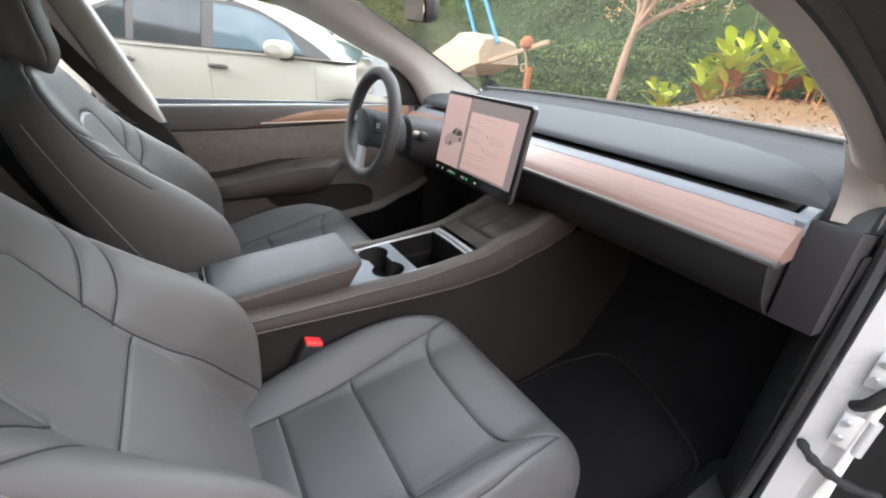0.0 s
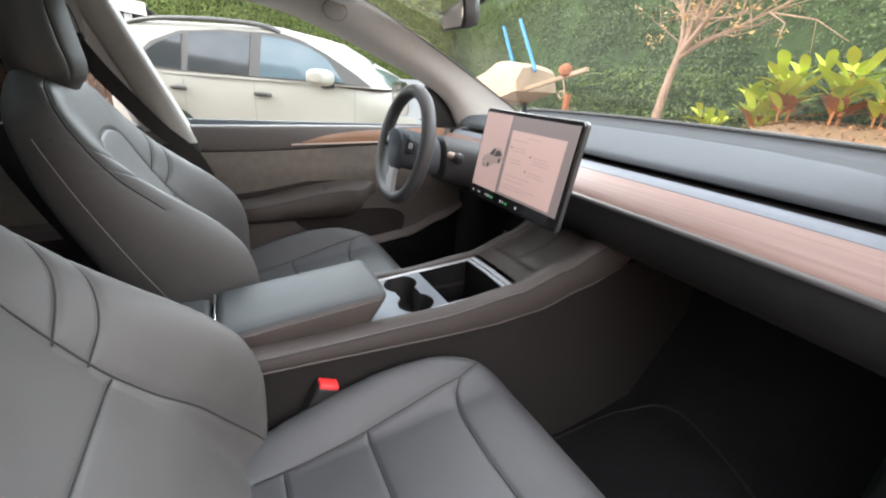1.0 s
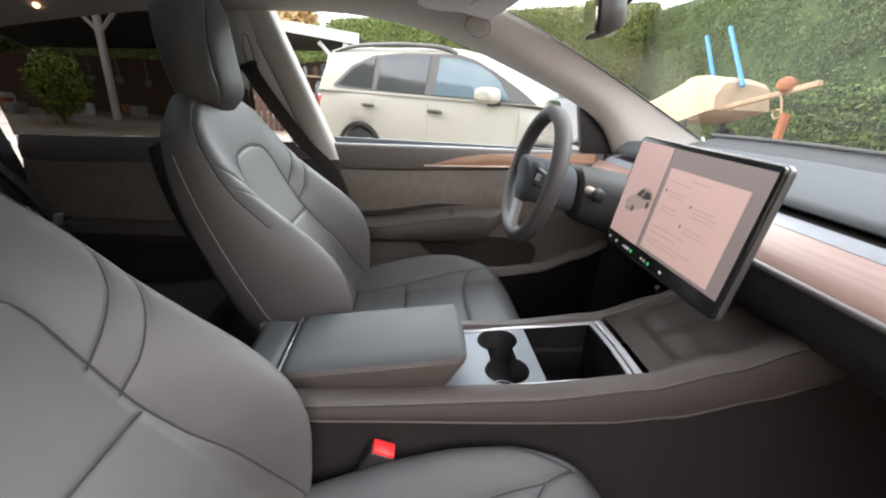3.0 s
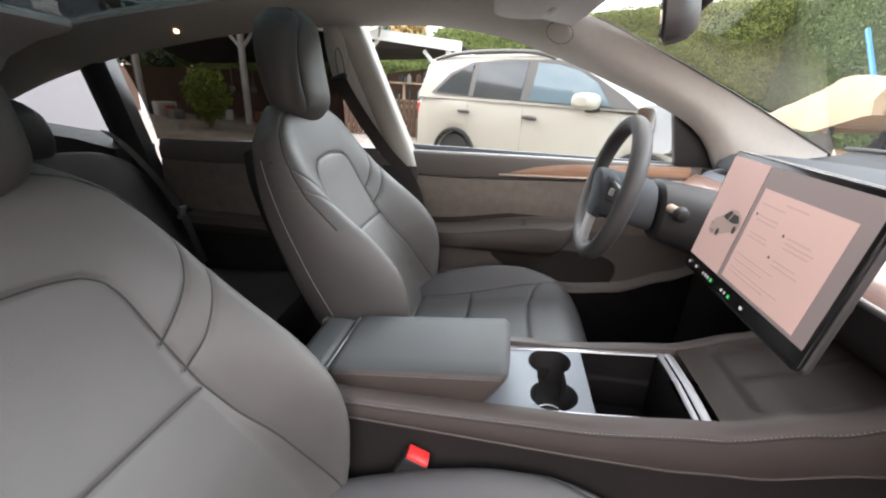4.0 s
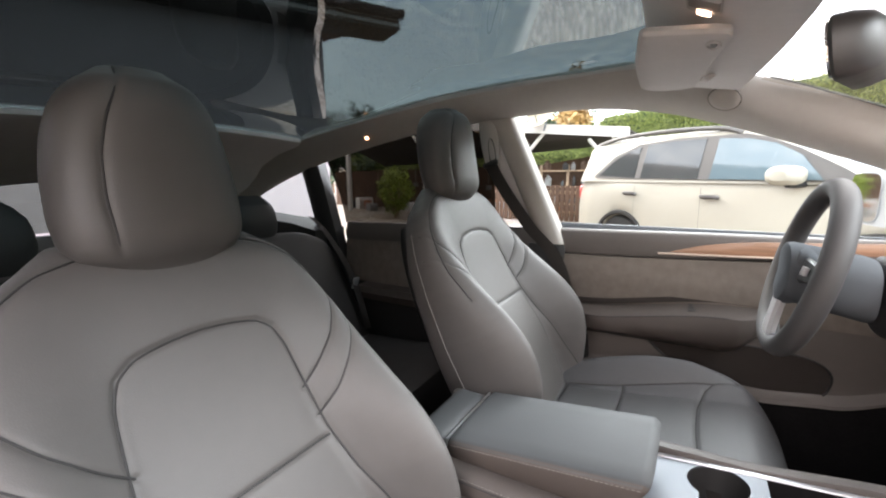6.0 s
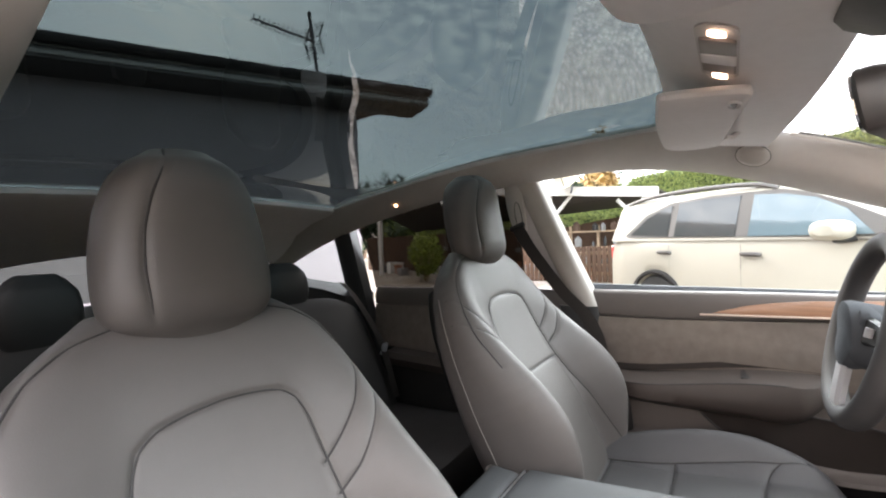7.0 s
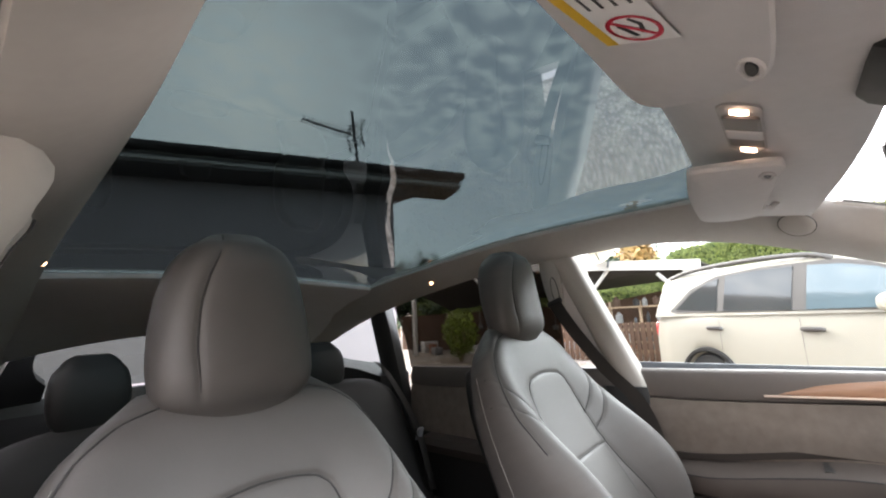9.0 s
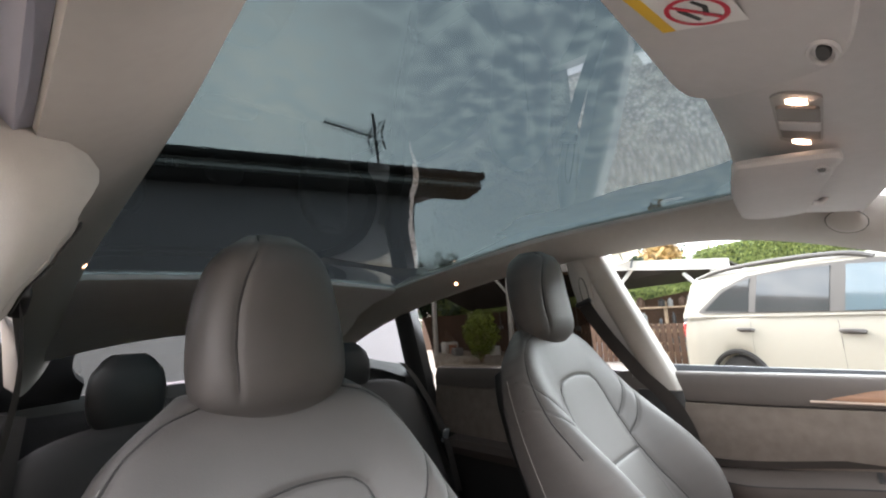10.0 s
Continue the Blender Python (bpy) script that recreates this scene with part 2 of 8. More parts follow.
def part(name, bm, material, parent=None, label="", angle=40.0, smooth=True):
    ob = new(name, finish(name, bm, material, angle, smooth))
    if parent is not None:
        ob.parent = parent
    if label:
        tagged(ob, label)
    return ob


def thing(name, label, category, group="", kind="", at=None):
    ob = new(name)
    ob.empty_display_size = 0.05
    if at is not None:
        ob.matrix_world = at
    return tagged(ob, label, category, group, kind)


def pane(name, bm, material, label, category):
    """A sheet of glass whose faces look into the cabin."""
    mid = Vector((0, -0.2, 1.1))
    ob = solid(name, bm, material, label, category, "structure")
    me = ob.data
    flip = [f.index for f in me.polygons if f.normal.dot(mid - f.center) < 0]
    bm2 = bmesh.new()
    bm2.from_mesh(me)
    bm2.faces.ensure_lookup_table()
    bmesh.ops.reverse_faces(bm2, faces=[bm2.faces[i] for i in flip])
    bm2.to_mesh(me)
    bm2.free()
    return ob


def solid(name, bm, material, label, category="", kind="", group="", angle=40.0):
    return tagged(part(name, bm, material, None, "", angle), label, category, group, kind)


def sm(a, b, x):
    t = min(max((x - a) / (b - a), 0.0), 1.0)
    return t * t * (3 - 2 * t)


def lerp(a, b, t):
    return a + (b - a) * t


def table(pairs, x):
    """A smooth value between given (x, value) pairs."""
    if x <= pairs[0][0]:
        return pairs[0][1]
    for (x0, v0), (x1, v1) in zip(pairs, pairs[1:]):
        if x <= x1:
            return lerp(v0, v1, sm(x0, x1, x) * 0.5 + 0.5 * (x - x0) / (x1 - x0))
    return pairs[-1][1]


def curve_at(pairs, x):
    """A smooth curve through the pairs, with no flat spots at them."""
    xs, ys = [p[0] for p in pairs], [p[1] for p in pairs]
    if x <= xs[0] or x >= xs[-1]:
        return ys[0] if x <= xs[0] else ys[-1]
    k = max(i for i in range(len(xs) - 1) if xs[i] <= x)
    slope = [(ys[i + 1] - ys[i]) / (xs[i + 1] - xs[i]) for i in range(len(xs) - 1)]
    m0 = slope[k] if k == 0 else 0.5 * (slope[k - 1] + slope[k])
    m1 = slope[k] if k == len(slope) - 1 else 0.5 * (slope[k] + slope[k + 1])
    h = xs[k + 1] - xs[k]
    t = (x - xs[k]) / h
    return (2 * t ** 3 - 3 * t ** 2 + 1) * ys[k] + (t ** 3 - 2 * t ** 2 + t) * h * m0 + (3 * t ** 2 - 2 * t ** 3) * ys[k + 1] + (t ** 3 - t ** 2) * h * m1


def spline(pts, n=8, closed=False):
    """A Catmull-Rom curve through the points."""
    p = [Vector(q) for q in pts]
    m, out = len(p), []
    for i in range(m if closed else m - 1):
        if closed:
            a, b, c, d = p[(i - 1) % m], p[i], p[(i + 1) % m], p[(i + 2) % m]
        else:
            a, b, c, d = p[max(i - 1, 0)], p[i], p[i + 1], p[min(i + 2, m - 1)]
        for k in range(n):
            t = k / n
            out.append(0.5 * ((2 * b) + (c - a) * t + (2 * a - 5 * b + 4 * c - d) * t * t + (3 * b - a - 3 * c + d) * t ** 3))
    if not closed:
        out.append(p[-1])
    return out


def loft(bm, rings, around=True, caps=True, closed=False):
    rows = [[bm.verts.new(q) for q in ring] for ring in rings]
    n = len(rows[0])
    for a, b in zip(rows, rows[1:] + ([rows[0]] if closed else [])):
        for i in range(n if around else n - 1):
            j = (i + 1) % n
            bm.faces.new((a[i], a[j], b[j], b[i]))
    if caps and around and not closed:
        bm.faces.new(rows[0][::-1])
        bm.faces.new(rows[-1])
    return rows


def tube(bm, pts, r, n=8, closed=False, flat=1.0):
    """A round bar along points; r a number or one for each point."""
    pts = [Vector(q) for q in pts]
    m, rings, up = len(pts), [], None
    for i, q in enumerate(pts):
        d = (pts[(i + 1) % m] - pts[i - 1]) if closed else (pts[min(i + 1, m - 1)] - pts[max(i - 1, 0)])
        d.normalize()
        if up is None:
            up = Vector((0, 0, 1)) if abs(d.z) < 0.9 else Vector((1, 0, 0))
        side = d.cross(up).normalized()
        up = side.cross(d).normalized()
        rr = r[i] if isinstance(r, (list, tuple)) else r
        rings.append([q + side * (rr * math.cos(2 * math.pi * k / n)) + up * (rr * flat * math.sin(2 * math.pi * k / n)) for k in range(n)])
    return loft(bm, rings, closed=closed)


def box(bm, size, m=None, bevel=0.0, seg=2):
    made = bmesh.ops.create_cube(bm, size=1.0, matrix=(m or Matrix()) @ Matrix.Diagonal((*size, 1)))
    if bevel:
        edges = {e for v in made["verts"] for e in v.link_edges}
        bmesh.ops.bevel(bm, geom=list(edges), offset=bevel, segments=seg, affect="EDGES", profile=0.5)
    return bm


def slab(bm, outline, depth, bevel=0.0, seg=2):
    """A plate from an outline of 3D points, made thick along the vector depth."""
    vs = [bm.verts.new(q) for q in outline]
    f = bm.faces.new(vs)
    f2 = bmesh.ops.extrude_face_region(bm, geom=[f])
    nv = [g for g in f2["geom"] if isinstance(g, bmesh.types.BMVert)]
    bmesh.ops.translate(bm, vec=depth, verts=nv)
    if bevel:
        ed = [e for e in bm.edges if all(v in vs or v in nv for v in e.verts) and len(e.link_faces) == 2 and e.calc_face_angle(0) > 0.6]
        bmesh.ops.bevel(bm, geom=ed, offset=bevel, segments=seg, affect="EDGES", profile=0.5)
    return bm


def revolve(bm, profile, m=None, n=32):
    """Profile of (radius, height) turned round z."""
    m = m or Matrix()
    rings = [[m @ Vector((r * math.cos(2 * math.pi * k / n), r * math.sin(2 * math.pi * k / n), h)) for k in range(n)] for r, h in profile]
    return loft(bm, rings)


def sweep(bm, profile, xs, shape=None):
    """A closed (y, z) profile carried along x; shape(x, y, z) may bend it."""
    shape = shape or (lambda x, y, z: (x, y, z))
    return loft(bm, [[shape(x, y, z) for y, z in profile] for x in xs])


def rounded(w, h, r, n=5):
    """The outline of a rounded rectangle about the origin."""
    out = []
    for cx, cy, a0 in ((w / 2 - r, h / 2 - r, 0), (-w / 2 + r, h / 2 - r, 90), (-w / 2 + r, -h / 2 + r, 180), (w / 2 - r, -h / 2 + r, 270)):
        for k in range(n + 1):
            a = radians(a0 + 90 * k / n)
            out.append((cx + r * math.cos(a), cy + r * math.sin(a)))
    return out


def seam_field(seams):
    """Distance to the nearest of the seams (polylines in two dimensions), for whole arrays."""
    segs = [(a, b) for s in seams for a, b in zip(s, s[1:])]

    def dist(px, py):
        best = np.full(px.shape, 9.0)
        for (ax, ay), (bx, by) in segs:
            dx, dy = bx - ax, by - ay
            t = np.clip(((px - ax) * dx + (py - ay) * dy) / (dx * dx + dy * dy + 1e-12), 0, 1)
            best = np.minimum(best, np.hypot(px - ax - t * dx, py - ay - t * dy))
        return best
    return dist


def grid_mesh(name, co, material, wrap=True, caps=True, angle=60.0):
    """A mesh from an array of rows and columns of points."""
    r, c, _ = co.shape
    faces = []
    for i in range(r - 1):
        for j in range(c if wrap else c - 1):
            k = (j + 1) % c
            faces.append((i * c + j, i * c + k, (i + 1) * c + k, (i + 1) * c + j))
    if caps:
        faces.append(tuple(range(c))[::-1])
        faces.append(tuple((r - 1) * c + j for j in range(c)))
    me = bpy.data.meshes.new(name)
    me.from_pydata(co.reshape(-1, 3).tolist(), [], faces)
    bm = bmesh.new()
    bm.from_mesh(me)
    bmesh.ops.recalc_face_normals(bm, faces=bm.faces)
    bm.to_mesh(me)
    bm.free()
    me.materials.append(material)
    me.polygons.foreach_set("use_smooth", [True] * len(me.polygons))
    me.set_sharp_from_angle(angle=radians(angle))
    return me

# ---- the car's shell ----
# Lower edge of the roof rail (over the side windows) and its upper edge (windscreen, then roof glass), by y.
RAIL_LOW_X = [(-1.75, 0.60), (-1.17, 0.665), (-0.64, 0.69), (-0.07, 0.70), (0.31, 0.70), (0.65, 0.725), (1.14, 0.80)]
RAIL_LOW_Z = [(-1.75, 1.09), (-1.45, 1.235), (-1.17, 1.33), (-0.9, 1.39), (-0.64, 1.434), (-0.32, 1.458), (-0.07, 1.466), (0.14, 1.44), (0.31, 1.39), (0.5, 1.32), (0.645, 1.262), (0.72, 1.222), (0.78, 1.165), (0.82, 1.10), (1.14, 1.04)]
RAIL_UP_X = [(-1.75, 0.52), (-1.17, 0.55), (-0.4, 0.590), (0.0, 0.595), (0.12, 0.575), (0.33, 0.545), (0.7, 0.645), (1.14, 0.775)]
RAIL_UP_Z = [(-1.75, 1.25), (-1.45, 1.345), (-1.25, 1.402), (-1.06, 1.440), (-0.46, 1.524), (-0.14, 1.541), (0.06, 1.543), (0.13, 1.535), (0.22, 1.510), (0.33, 1.489), (0.5, 1.430), (0.7, 1.355), (1.14, 1.170)]


# the right-hand rail lies a little further in, and its windscreen pillar runs straighter
RIGHT_LOW_X = [(-1.75, 0.56), (-1.17, 0.625), (-0.64, 0.65), (-0.07, 0.66), (0.15, 0.665), (0.31, 0.690), (0.42, 0.709), (0.62, 0.711), (0.76, 0.720), (0.90, 0.724), (1.14, 0.740)]
RIGHT_LOW_Z = [(-1.75, 1.09), (-1.45, 1.235), (-1.17, 1.33), (-0.9, 1.39), (-0.64, 1.434), (-0.32, 1.458), (-0.07, 1.466), (0.14, 1.44), (0.31, 1.403), (0.42, 1.378), (0.50, 1.360), (0.62, 1.320), (0.76, 1.261), (0.90, 1.200), (0.96, 1.150), (1.14, 1.05)]
RIGHT_UP_X = [(-1.75, 0.49), (-1.17, 0.510), (-0.4, 0.515), (0.0, 0.55), (0.33, 0.560), (0.50, 0.620), (0.74, 0.626), (0.88, 0.631), (1.03, 0.638), (1.14, 0.66)]
RIGHT_UP_Z = [(-1.75, 1.25), (-1.45, 1.345), (-1.25, 1.402), (-1.06, 1.452), (-0.46, 1.556), (-0.14, 1.572), (0.085, 1.570), (0.15, 1.545), (0.22, 1.497), (0.33, 1.462), (0.50, 1.396), (0.61, 1.366), (0.74, 1.326), (0.88, 1.272), (1.03, 1.203), (1.14, 1.13)]


def rail_section(y, sgn):
    tabs = (RAIL_LOW_X, RAIL_LOW_Z, RAIL_UP_X, RAIL_UP_Z) if sgn < 0 else (RIGHT_LOW_X, RIGHT_LOW_Z, RIGHT_UP_X, RIGHT_UP_Z)
    lx, lz, ux, uz = [curve_at(q, y) for q in tabs]
    ring = []
    nx, nz = (lz - uz), (lx - ux)
    k = math.hypot(nx, nz)
    nx, nz = nx / k, -nz / k
    bulge = 0.015 + 0.006 * sm(0.2, 0.6, y)
    for i in range(11):
        t = i / 10
        b = bulge * math.sin(math.pi * t) ** 0.7 * (1 - 0.85 * sm(0.35, 0.95, t) * sm(0.0, 0.3, y))
        ring.append((sgn * (lerp(lx, ux, t) + nx * b), y, lerp(lz, uz, t) + nz * b))
    back = sm(0.12, 0.36, y)
    ring.append((sgn * (lerp(ux, lx, 0.45 * back) - nx * lerp(0.03, 0.014, back)), y, lerp(uz, lz, 0.45 * back) - nz * lerp(0.03, 0.014, back)))
    ring.append((sgn * (lx - nx * 0.045), y, lz - nz * lerp(0.045, 0.02, back) + 0.02))
    return ring


for sgn in (-1, 1):
    bm = bmesh.new()
    ys = [1.14 - 2.89 * i / 90 for i in range(91)]
    loft(bm, [rail_section(y, sgn) for y in ys])
    solid("trim", bm, PILLAR, "light grey cloth-covered windscreen pillar and roof rail", "pillar trim", "structure", angle=50)

# light foot of the right windscreen pillar, down to the end of the dashboard
bm = bmesh.new()
foot_a = spline([(0.632, 1.00, 1.212), (0.680, 0.985, 1.188), (0.727, 0.95, 1.155)], 5)
foot_b = spline([(0.716, 0.790, 1.106), (0.733, 0.865, 1.092), (0.750, 0.940, 1.076)], 5)
rows = []
for k in range(9):
    t = k / 8
    rows.append([a.lerp(b, t) + Vector((0.012, -0.012, 0.0)) * math.sin(math.pi * t) for a, b in zip(foot_a, foot_b)])
loft(bm, rows, around=False)
bmesh.ops.solidify(bm, geom=bm.faces[:], thickness=0.010)
solid("trim", bm, PILLAR, "light grey foot of the windscreen pillar trim", "pillar trim", "structure", angle=50)

# black printed border of the windscreen along its pillar
for sgn in (-1, 1):
    tabs = (RAIL_UP_X, RAIL_UP_Z) if sgn < 0 else (RIGHT_UP_X, RIGHT_UP_Z)
    bm = bmesh.new()
    tube(bm, [(sgn * (curve_at(tabs[0], y) - 0.001), y + 0.002, curve_at(tabs[1], y) + 0.001) for y in [0.36 + 0.78 * k / 30 for k in range(31)]], 0.0025, 6)
    solid("trim", bm, RUBBER, "black border along the edge of the windscreen", "windscreen border", "structure")

# Ceiling: front header, rear header behind the glass
bm = bmesh.new()
xs = [-0.56 + 1.12 * i / 24 for i in range(25)]


def crown(x):
    return 0.028 * (1 - (x / 0.53) ** 2)


HEAD_Z = [(0.10, 1.575), (0.135, 1.560), (0.165, 1.530), (0.20, 1.503), (0.26, 1.482), (0.345, 1.466)]


def head_z(x, y):
    return table(HEAD_Z, y + 0.035 * (x / 0.55) ** 2) + 0.008 * (1 - (x / 0.55) ** 2) - 0.006 * (x / 0.55) ** 4


def header_ring(x):
    y0, y1 = 0.352 - 0.045 * (x / 0.56) ** 2, 0.135 - 0.03 * (x / 0.56) ** 2
    low = [(x, lerp(y0, y1, k / 12), head_z(x, lerp(y0, y1, k / 12))) for k in range(13)]
    return low + [(x, y1 - 0.004, low[-1][2] + 0.03), (x, y0 + 0.004, low[0][2] + 0.03)]


loft(bm, [header_ring(x) for x in xs])
solid("ceiling", bm, HEADLINER, "light grey cloth headliner over the windscreen", "headliner", "structure", angle=50)
bm = bmesh.new()
rear = [(-1.21, 1.414), (-1.23, 1.402), (-1.35, 1.370), (-1.47, 1.330), (-1.60, 1.275), (-1.68, 1.245), (-1.70, 1.27), (-1.45, 1.37), (-1.21, 1.435)]
loft(bm, [[(x, y + 0.03 * (x / 0.53) ** 2, z + crown(x) * 0.8 - (0.002 + 0.16 * x * x) * sm(-1.4, -1.66, y)) for y, z in rear] for x in xs])
solid("ceiling", bm, HEADLINER, "light grey cloth headliner behind the glass roof", "headliner", "structure", angle=50)

# Roof glass
bm = bmesh.new()
rows = []
for i in range(31):
    y = 0.15 - 1.40 * i / 30
    z = table([(-1.25, 1.413), (-1.06, 1.462), (-0.46, 1.566), (-0.14, 1.583), (0.15, 1.578)], y)
    rows.append([(x, y, z + crown(x) - 2.2 * max(0.0, -x - 0.52) ** 2) for x in [-0.66 + 1.23 * k / 22 for k in range(23)]])
loft(bm, rows, around=False)
pane("window_1", bm, GLASS_ROOF, "dark tinted panoramic glass roof pane", "glass roof")

# Windscreen
bm = bmesh.new()
rows = []
for i in range(21):
    t = i / 20
    rows.append([(x * lerp(0.775 if x < 0 else 0.70, 0.54, t) / 0.775, lerp(1.17, 0.345, t) + 0.05 * (1 - (x / 0.775) ** 2) * (1 - t * 0.6), lerp(1.155, 1.476, t) + 0.02 * math.sin(math.pi * t) + 0.012 * (1 - (x / 0.775) ** 2)) for x in [-0.775 + 1.55 * k / 24 for k in range(25)]])
loft(bm, rows, around=False)
pane("window_2", bm, GLASS_FRONT, "clear curved windscreen glass", "windscreen")


# Side windows: front left closed, both rear panes; quarter panes
def side_pane(sgn, y0, y1, low, name, material, label):
    bm = bmesh.new()
    rows = []
    for i in range(25):
        y = lerp(y0, y1, i / 24)
        z0, z1 = table(low, y), max(table(RAIL_LOW_Z, y) + 0.012, table(low, y) + 0.01)
        x0, x1 = 0.785, table(RAIL_LOW_X, y) + 0.018
        rows.append([(sgn * (lerp(x0, x1, k / 6) + 0.015 * math.sin(math.pi * k / 6)), y, lerp(z0, z1, k / 6)) for k in range(7)])
    loft(bm, rows, around=False)
    pane(name, bm, material, label, "car window")


BELT = [(-1.75, 1.08), (-1.15, 1.055), (-0.75, 1.075), (-0.2, 1.09), (0.4, 1.10), (0.85, 1.105), (1.1, 1.10)]
side_pane(-1, 0.80, -0.30, BELT, "window_3", GLASS_CLEAR, "closed clear driver's door window")
side_pane(-1, -0.40, -1.17, BELT, "window_4", GLASS_DARK, "dark tinted rear door window")
side_pane(-1, -1.25, -1.70, BELT, "window_5", GLASS_QUARTER, "small rear quarter window")
side_pane(1, -0.40, -1.17, BELT, "window_6", GLASS_DARK, "dark tinted rear door window")
side_pane(1, -1.25, -1.70, BELT, "window_7", GLASS_DARK, "small rear quarter window")

# the right pillar cover swells inwards below the roof rail
PILLAR_IN = [(1.038, 0.736), (1.25, 0.690), (1.31, 0.664), (1.35, 0.642), (1.39, 0.624), (1.44, 0.607), (1.46, 0.607), (1.475, 0.618)]

# B-pillars: light cloth upper part, black lower part
for sgn in (-1, 1):
    bm = bmesh.new()
    rings = []
    for i in range(25):
        t = i / 24
        z = lerp(1.038, 1.475, t)
        yf, x = -0.130 - 0.424 * (z - 1.043), lerp(0.738, 0.690, t)
        w = 0.082 + 0.05 * sm(0.82, 1.0, t)
        if sgn > 0:
            x, yf = table(PILLAR_IN, z), table([(1.038, -0.27), (1.475, -0.30)], z)
        out = 0.0 if sgn < 0 else max(0.0, 0.668 - x)
        rings.append([(sgn * (x + dx), yf - dy * w, z) for dx, dy in ((0.045 + out, -0.06), (0.012 + out, 0.0), (0.001 + out * 0.8, 0.05), (-0.004 + out * 0.45, 0.2), (-0.006, 0.55), (-0.002, 0.9), (0.008, 1.02), (0.045 + out, 1.08))])
    loft(bm, rings)
    solid("trim", bm, PILLAR, "light grey cloth-covered door pillar", "pillar trim", "structure", angle=60)
    bm = bmesh.new()
    rings = []
    for i in range(13):
        z = lerp(1.47, 1.036, i / 12)
        yf, x = -0.130 - 0.424 * (z - 1.043) - (0.10 if sgn > 0 else 0.0), lerp(0.738, 0.690, (z - 1.038) / 0.437)
        rings.append([(sgn * (x + dx), yf - dy, z) for dx, dy in ((0.04, 0.10), (0.014, 0.084), (0.014, 0.125), (0.04, 0.14))])
    loft(bm, rings)
    solid("trim", bm, HEADLINER, "grey rear half of the door pillar behind the belt", "pillar trim", "structure")
    bm = bmesh.new()
    rings = []
    for i in range(13):
        z = lerp(1.036, 0.42, i / 12)
        yc = table([(0.42, -0.02), (0.7, -0.03), (1.036, -0.129)], z) if sgn < 0 else table([(0.42, -0.16), (0.7, -0.20), (1.036, -0.27)], z)
        rings.append([(sgn * x, y, z) for x, y in ((0.80, yc + 0.0), (0.742, yc), (0.730, yc - 0.02), (0.728, yc - 0.12), (0.80, yc - 0.16))])
    loft(bm, rings)
    solid("trim", bm, BLACK_PLASTIC, "black plastic lower door pillar cover", "pillar trim", "structure")

# C-pillars, black
for sgn in (-1, 1):
    bm = bmesh.new()
    rings = []
    for i in range(9):
        t = i / 8
        yc, z, x = lerp(-1.135, -1.24, t), lerp(0.70, 1.335, t), lerp(0.74, 0.665, t)
        rings.append([(sgn * (x + dx), yc + dy, z) for dx, dy in ((0.05, 0.03), (0, 0.03), (-0.02, 0.0), (-0.02, -0.06), (0.0, -0.085), (0.05, -0.085))])
    loft(bm, rings)
    solid("trim", bm, BLACK_PLASTIC, "black rear door pillar cover", "pillar trim", "structure")
    bm = bmesh.new()
    loft(bm, [[(sgn * x, y, z) for y, z in ((-1.2, 0.5), (-1.2, 1.035), (-1.35, 1.06), (-1.75, 1.09), (-1.95, 1.10), (-1.95, 0.5))] for x in (0.62, 0.66, 0.80)])
    solid("trim", bm, BLACK_PLASTIC, "black luggage-space side panel", "side panel", "structure")
    # rear corner between quarter window and rear window
    bm = bmesh.new()
    rings = []
    for i in range(9):
        t = i / 8
        y, z = lerp(-1.70, -2.0, t), lerp(1.27, 1.02, t)
        xi = 0.375 + 0.055 * math.sin(math.pi * min(t * 1.3 + 0.05, 1)) ** 0.6
        rings.append([(sgn * 0.74, y + 0.02, z - 0.02), (sgn * 0.60, y + 0.02, z), (sgn * xi, y - 0.02, z + 0.01), (sgn * xi, y - 0.06, z + 0.03), (sgn * 0.74, y - 0.08, z + 0.03)])
    loft(bm, rings)
    solid("trim", bm, BLACK_PLASTIC, "black rear hatch pillar cover", "pillar trim", "structure")

# Rear window and hatch below it
bm = bmesh.new()
loft(bm, [[(x, lerp(-1.70, -2.12, t) - 0.06 * (1 - (x / 0.6) ** 2), lerp(1.265, 1.02, t) + 0.02 * (1 - (x / 0.6) ** 2)) for x in [-0.6 + 1.2 * k / 16 for k in range(17)]] for t in (0, 0.25, 0.5, 0.75, 1)], around=False)
pane("window_8", bm, GLASS_REAR, "sloping tinted rear window", "rear window")
bm = bmesh.new()
loft(bm, [[(-0.75, y, z), (0.75, y, z), (0.75, y - 0.05, z), (-0.75, y - 0.05, z)] for y, z in ((-2.05, 0.3), (-2.12, 0.7), (-2.14, 1.03))])
solid("wall_rear", bm, BLACK_PLASTIC, "black inner panel of the rear hatch", "hatch panel", "structure")

# Floor pan with carpet, toe board
bm = bmesh.new()
prof = [(-2.1, 0.52), (-1.15, 0.50), (-0.95, 0.33), (0.0, 0.31), (0.75, 0.30), (1.05, 0.36), (1.30, 0.66), (1.34, 0.95), (1.40, 0.95), (1.36, 0.62), (1.1, 0.27), (0.0, 0.25), (-1.2, 0.27), (-2.1, 0.46)]
loft(bm, [[(x, y, z) for y, z in prof] for x in (-0.80, -0.3, 0.3, 0.80)])
solid("floor", bm, CARPET, "black carpet floor of the car", "car floor", "structure")

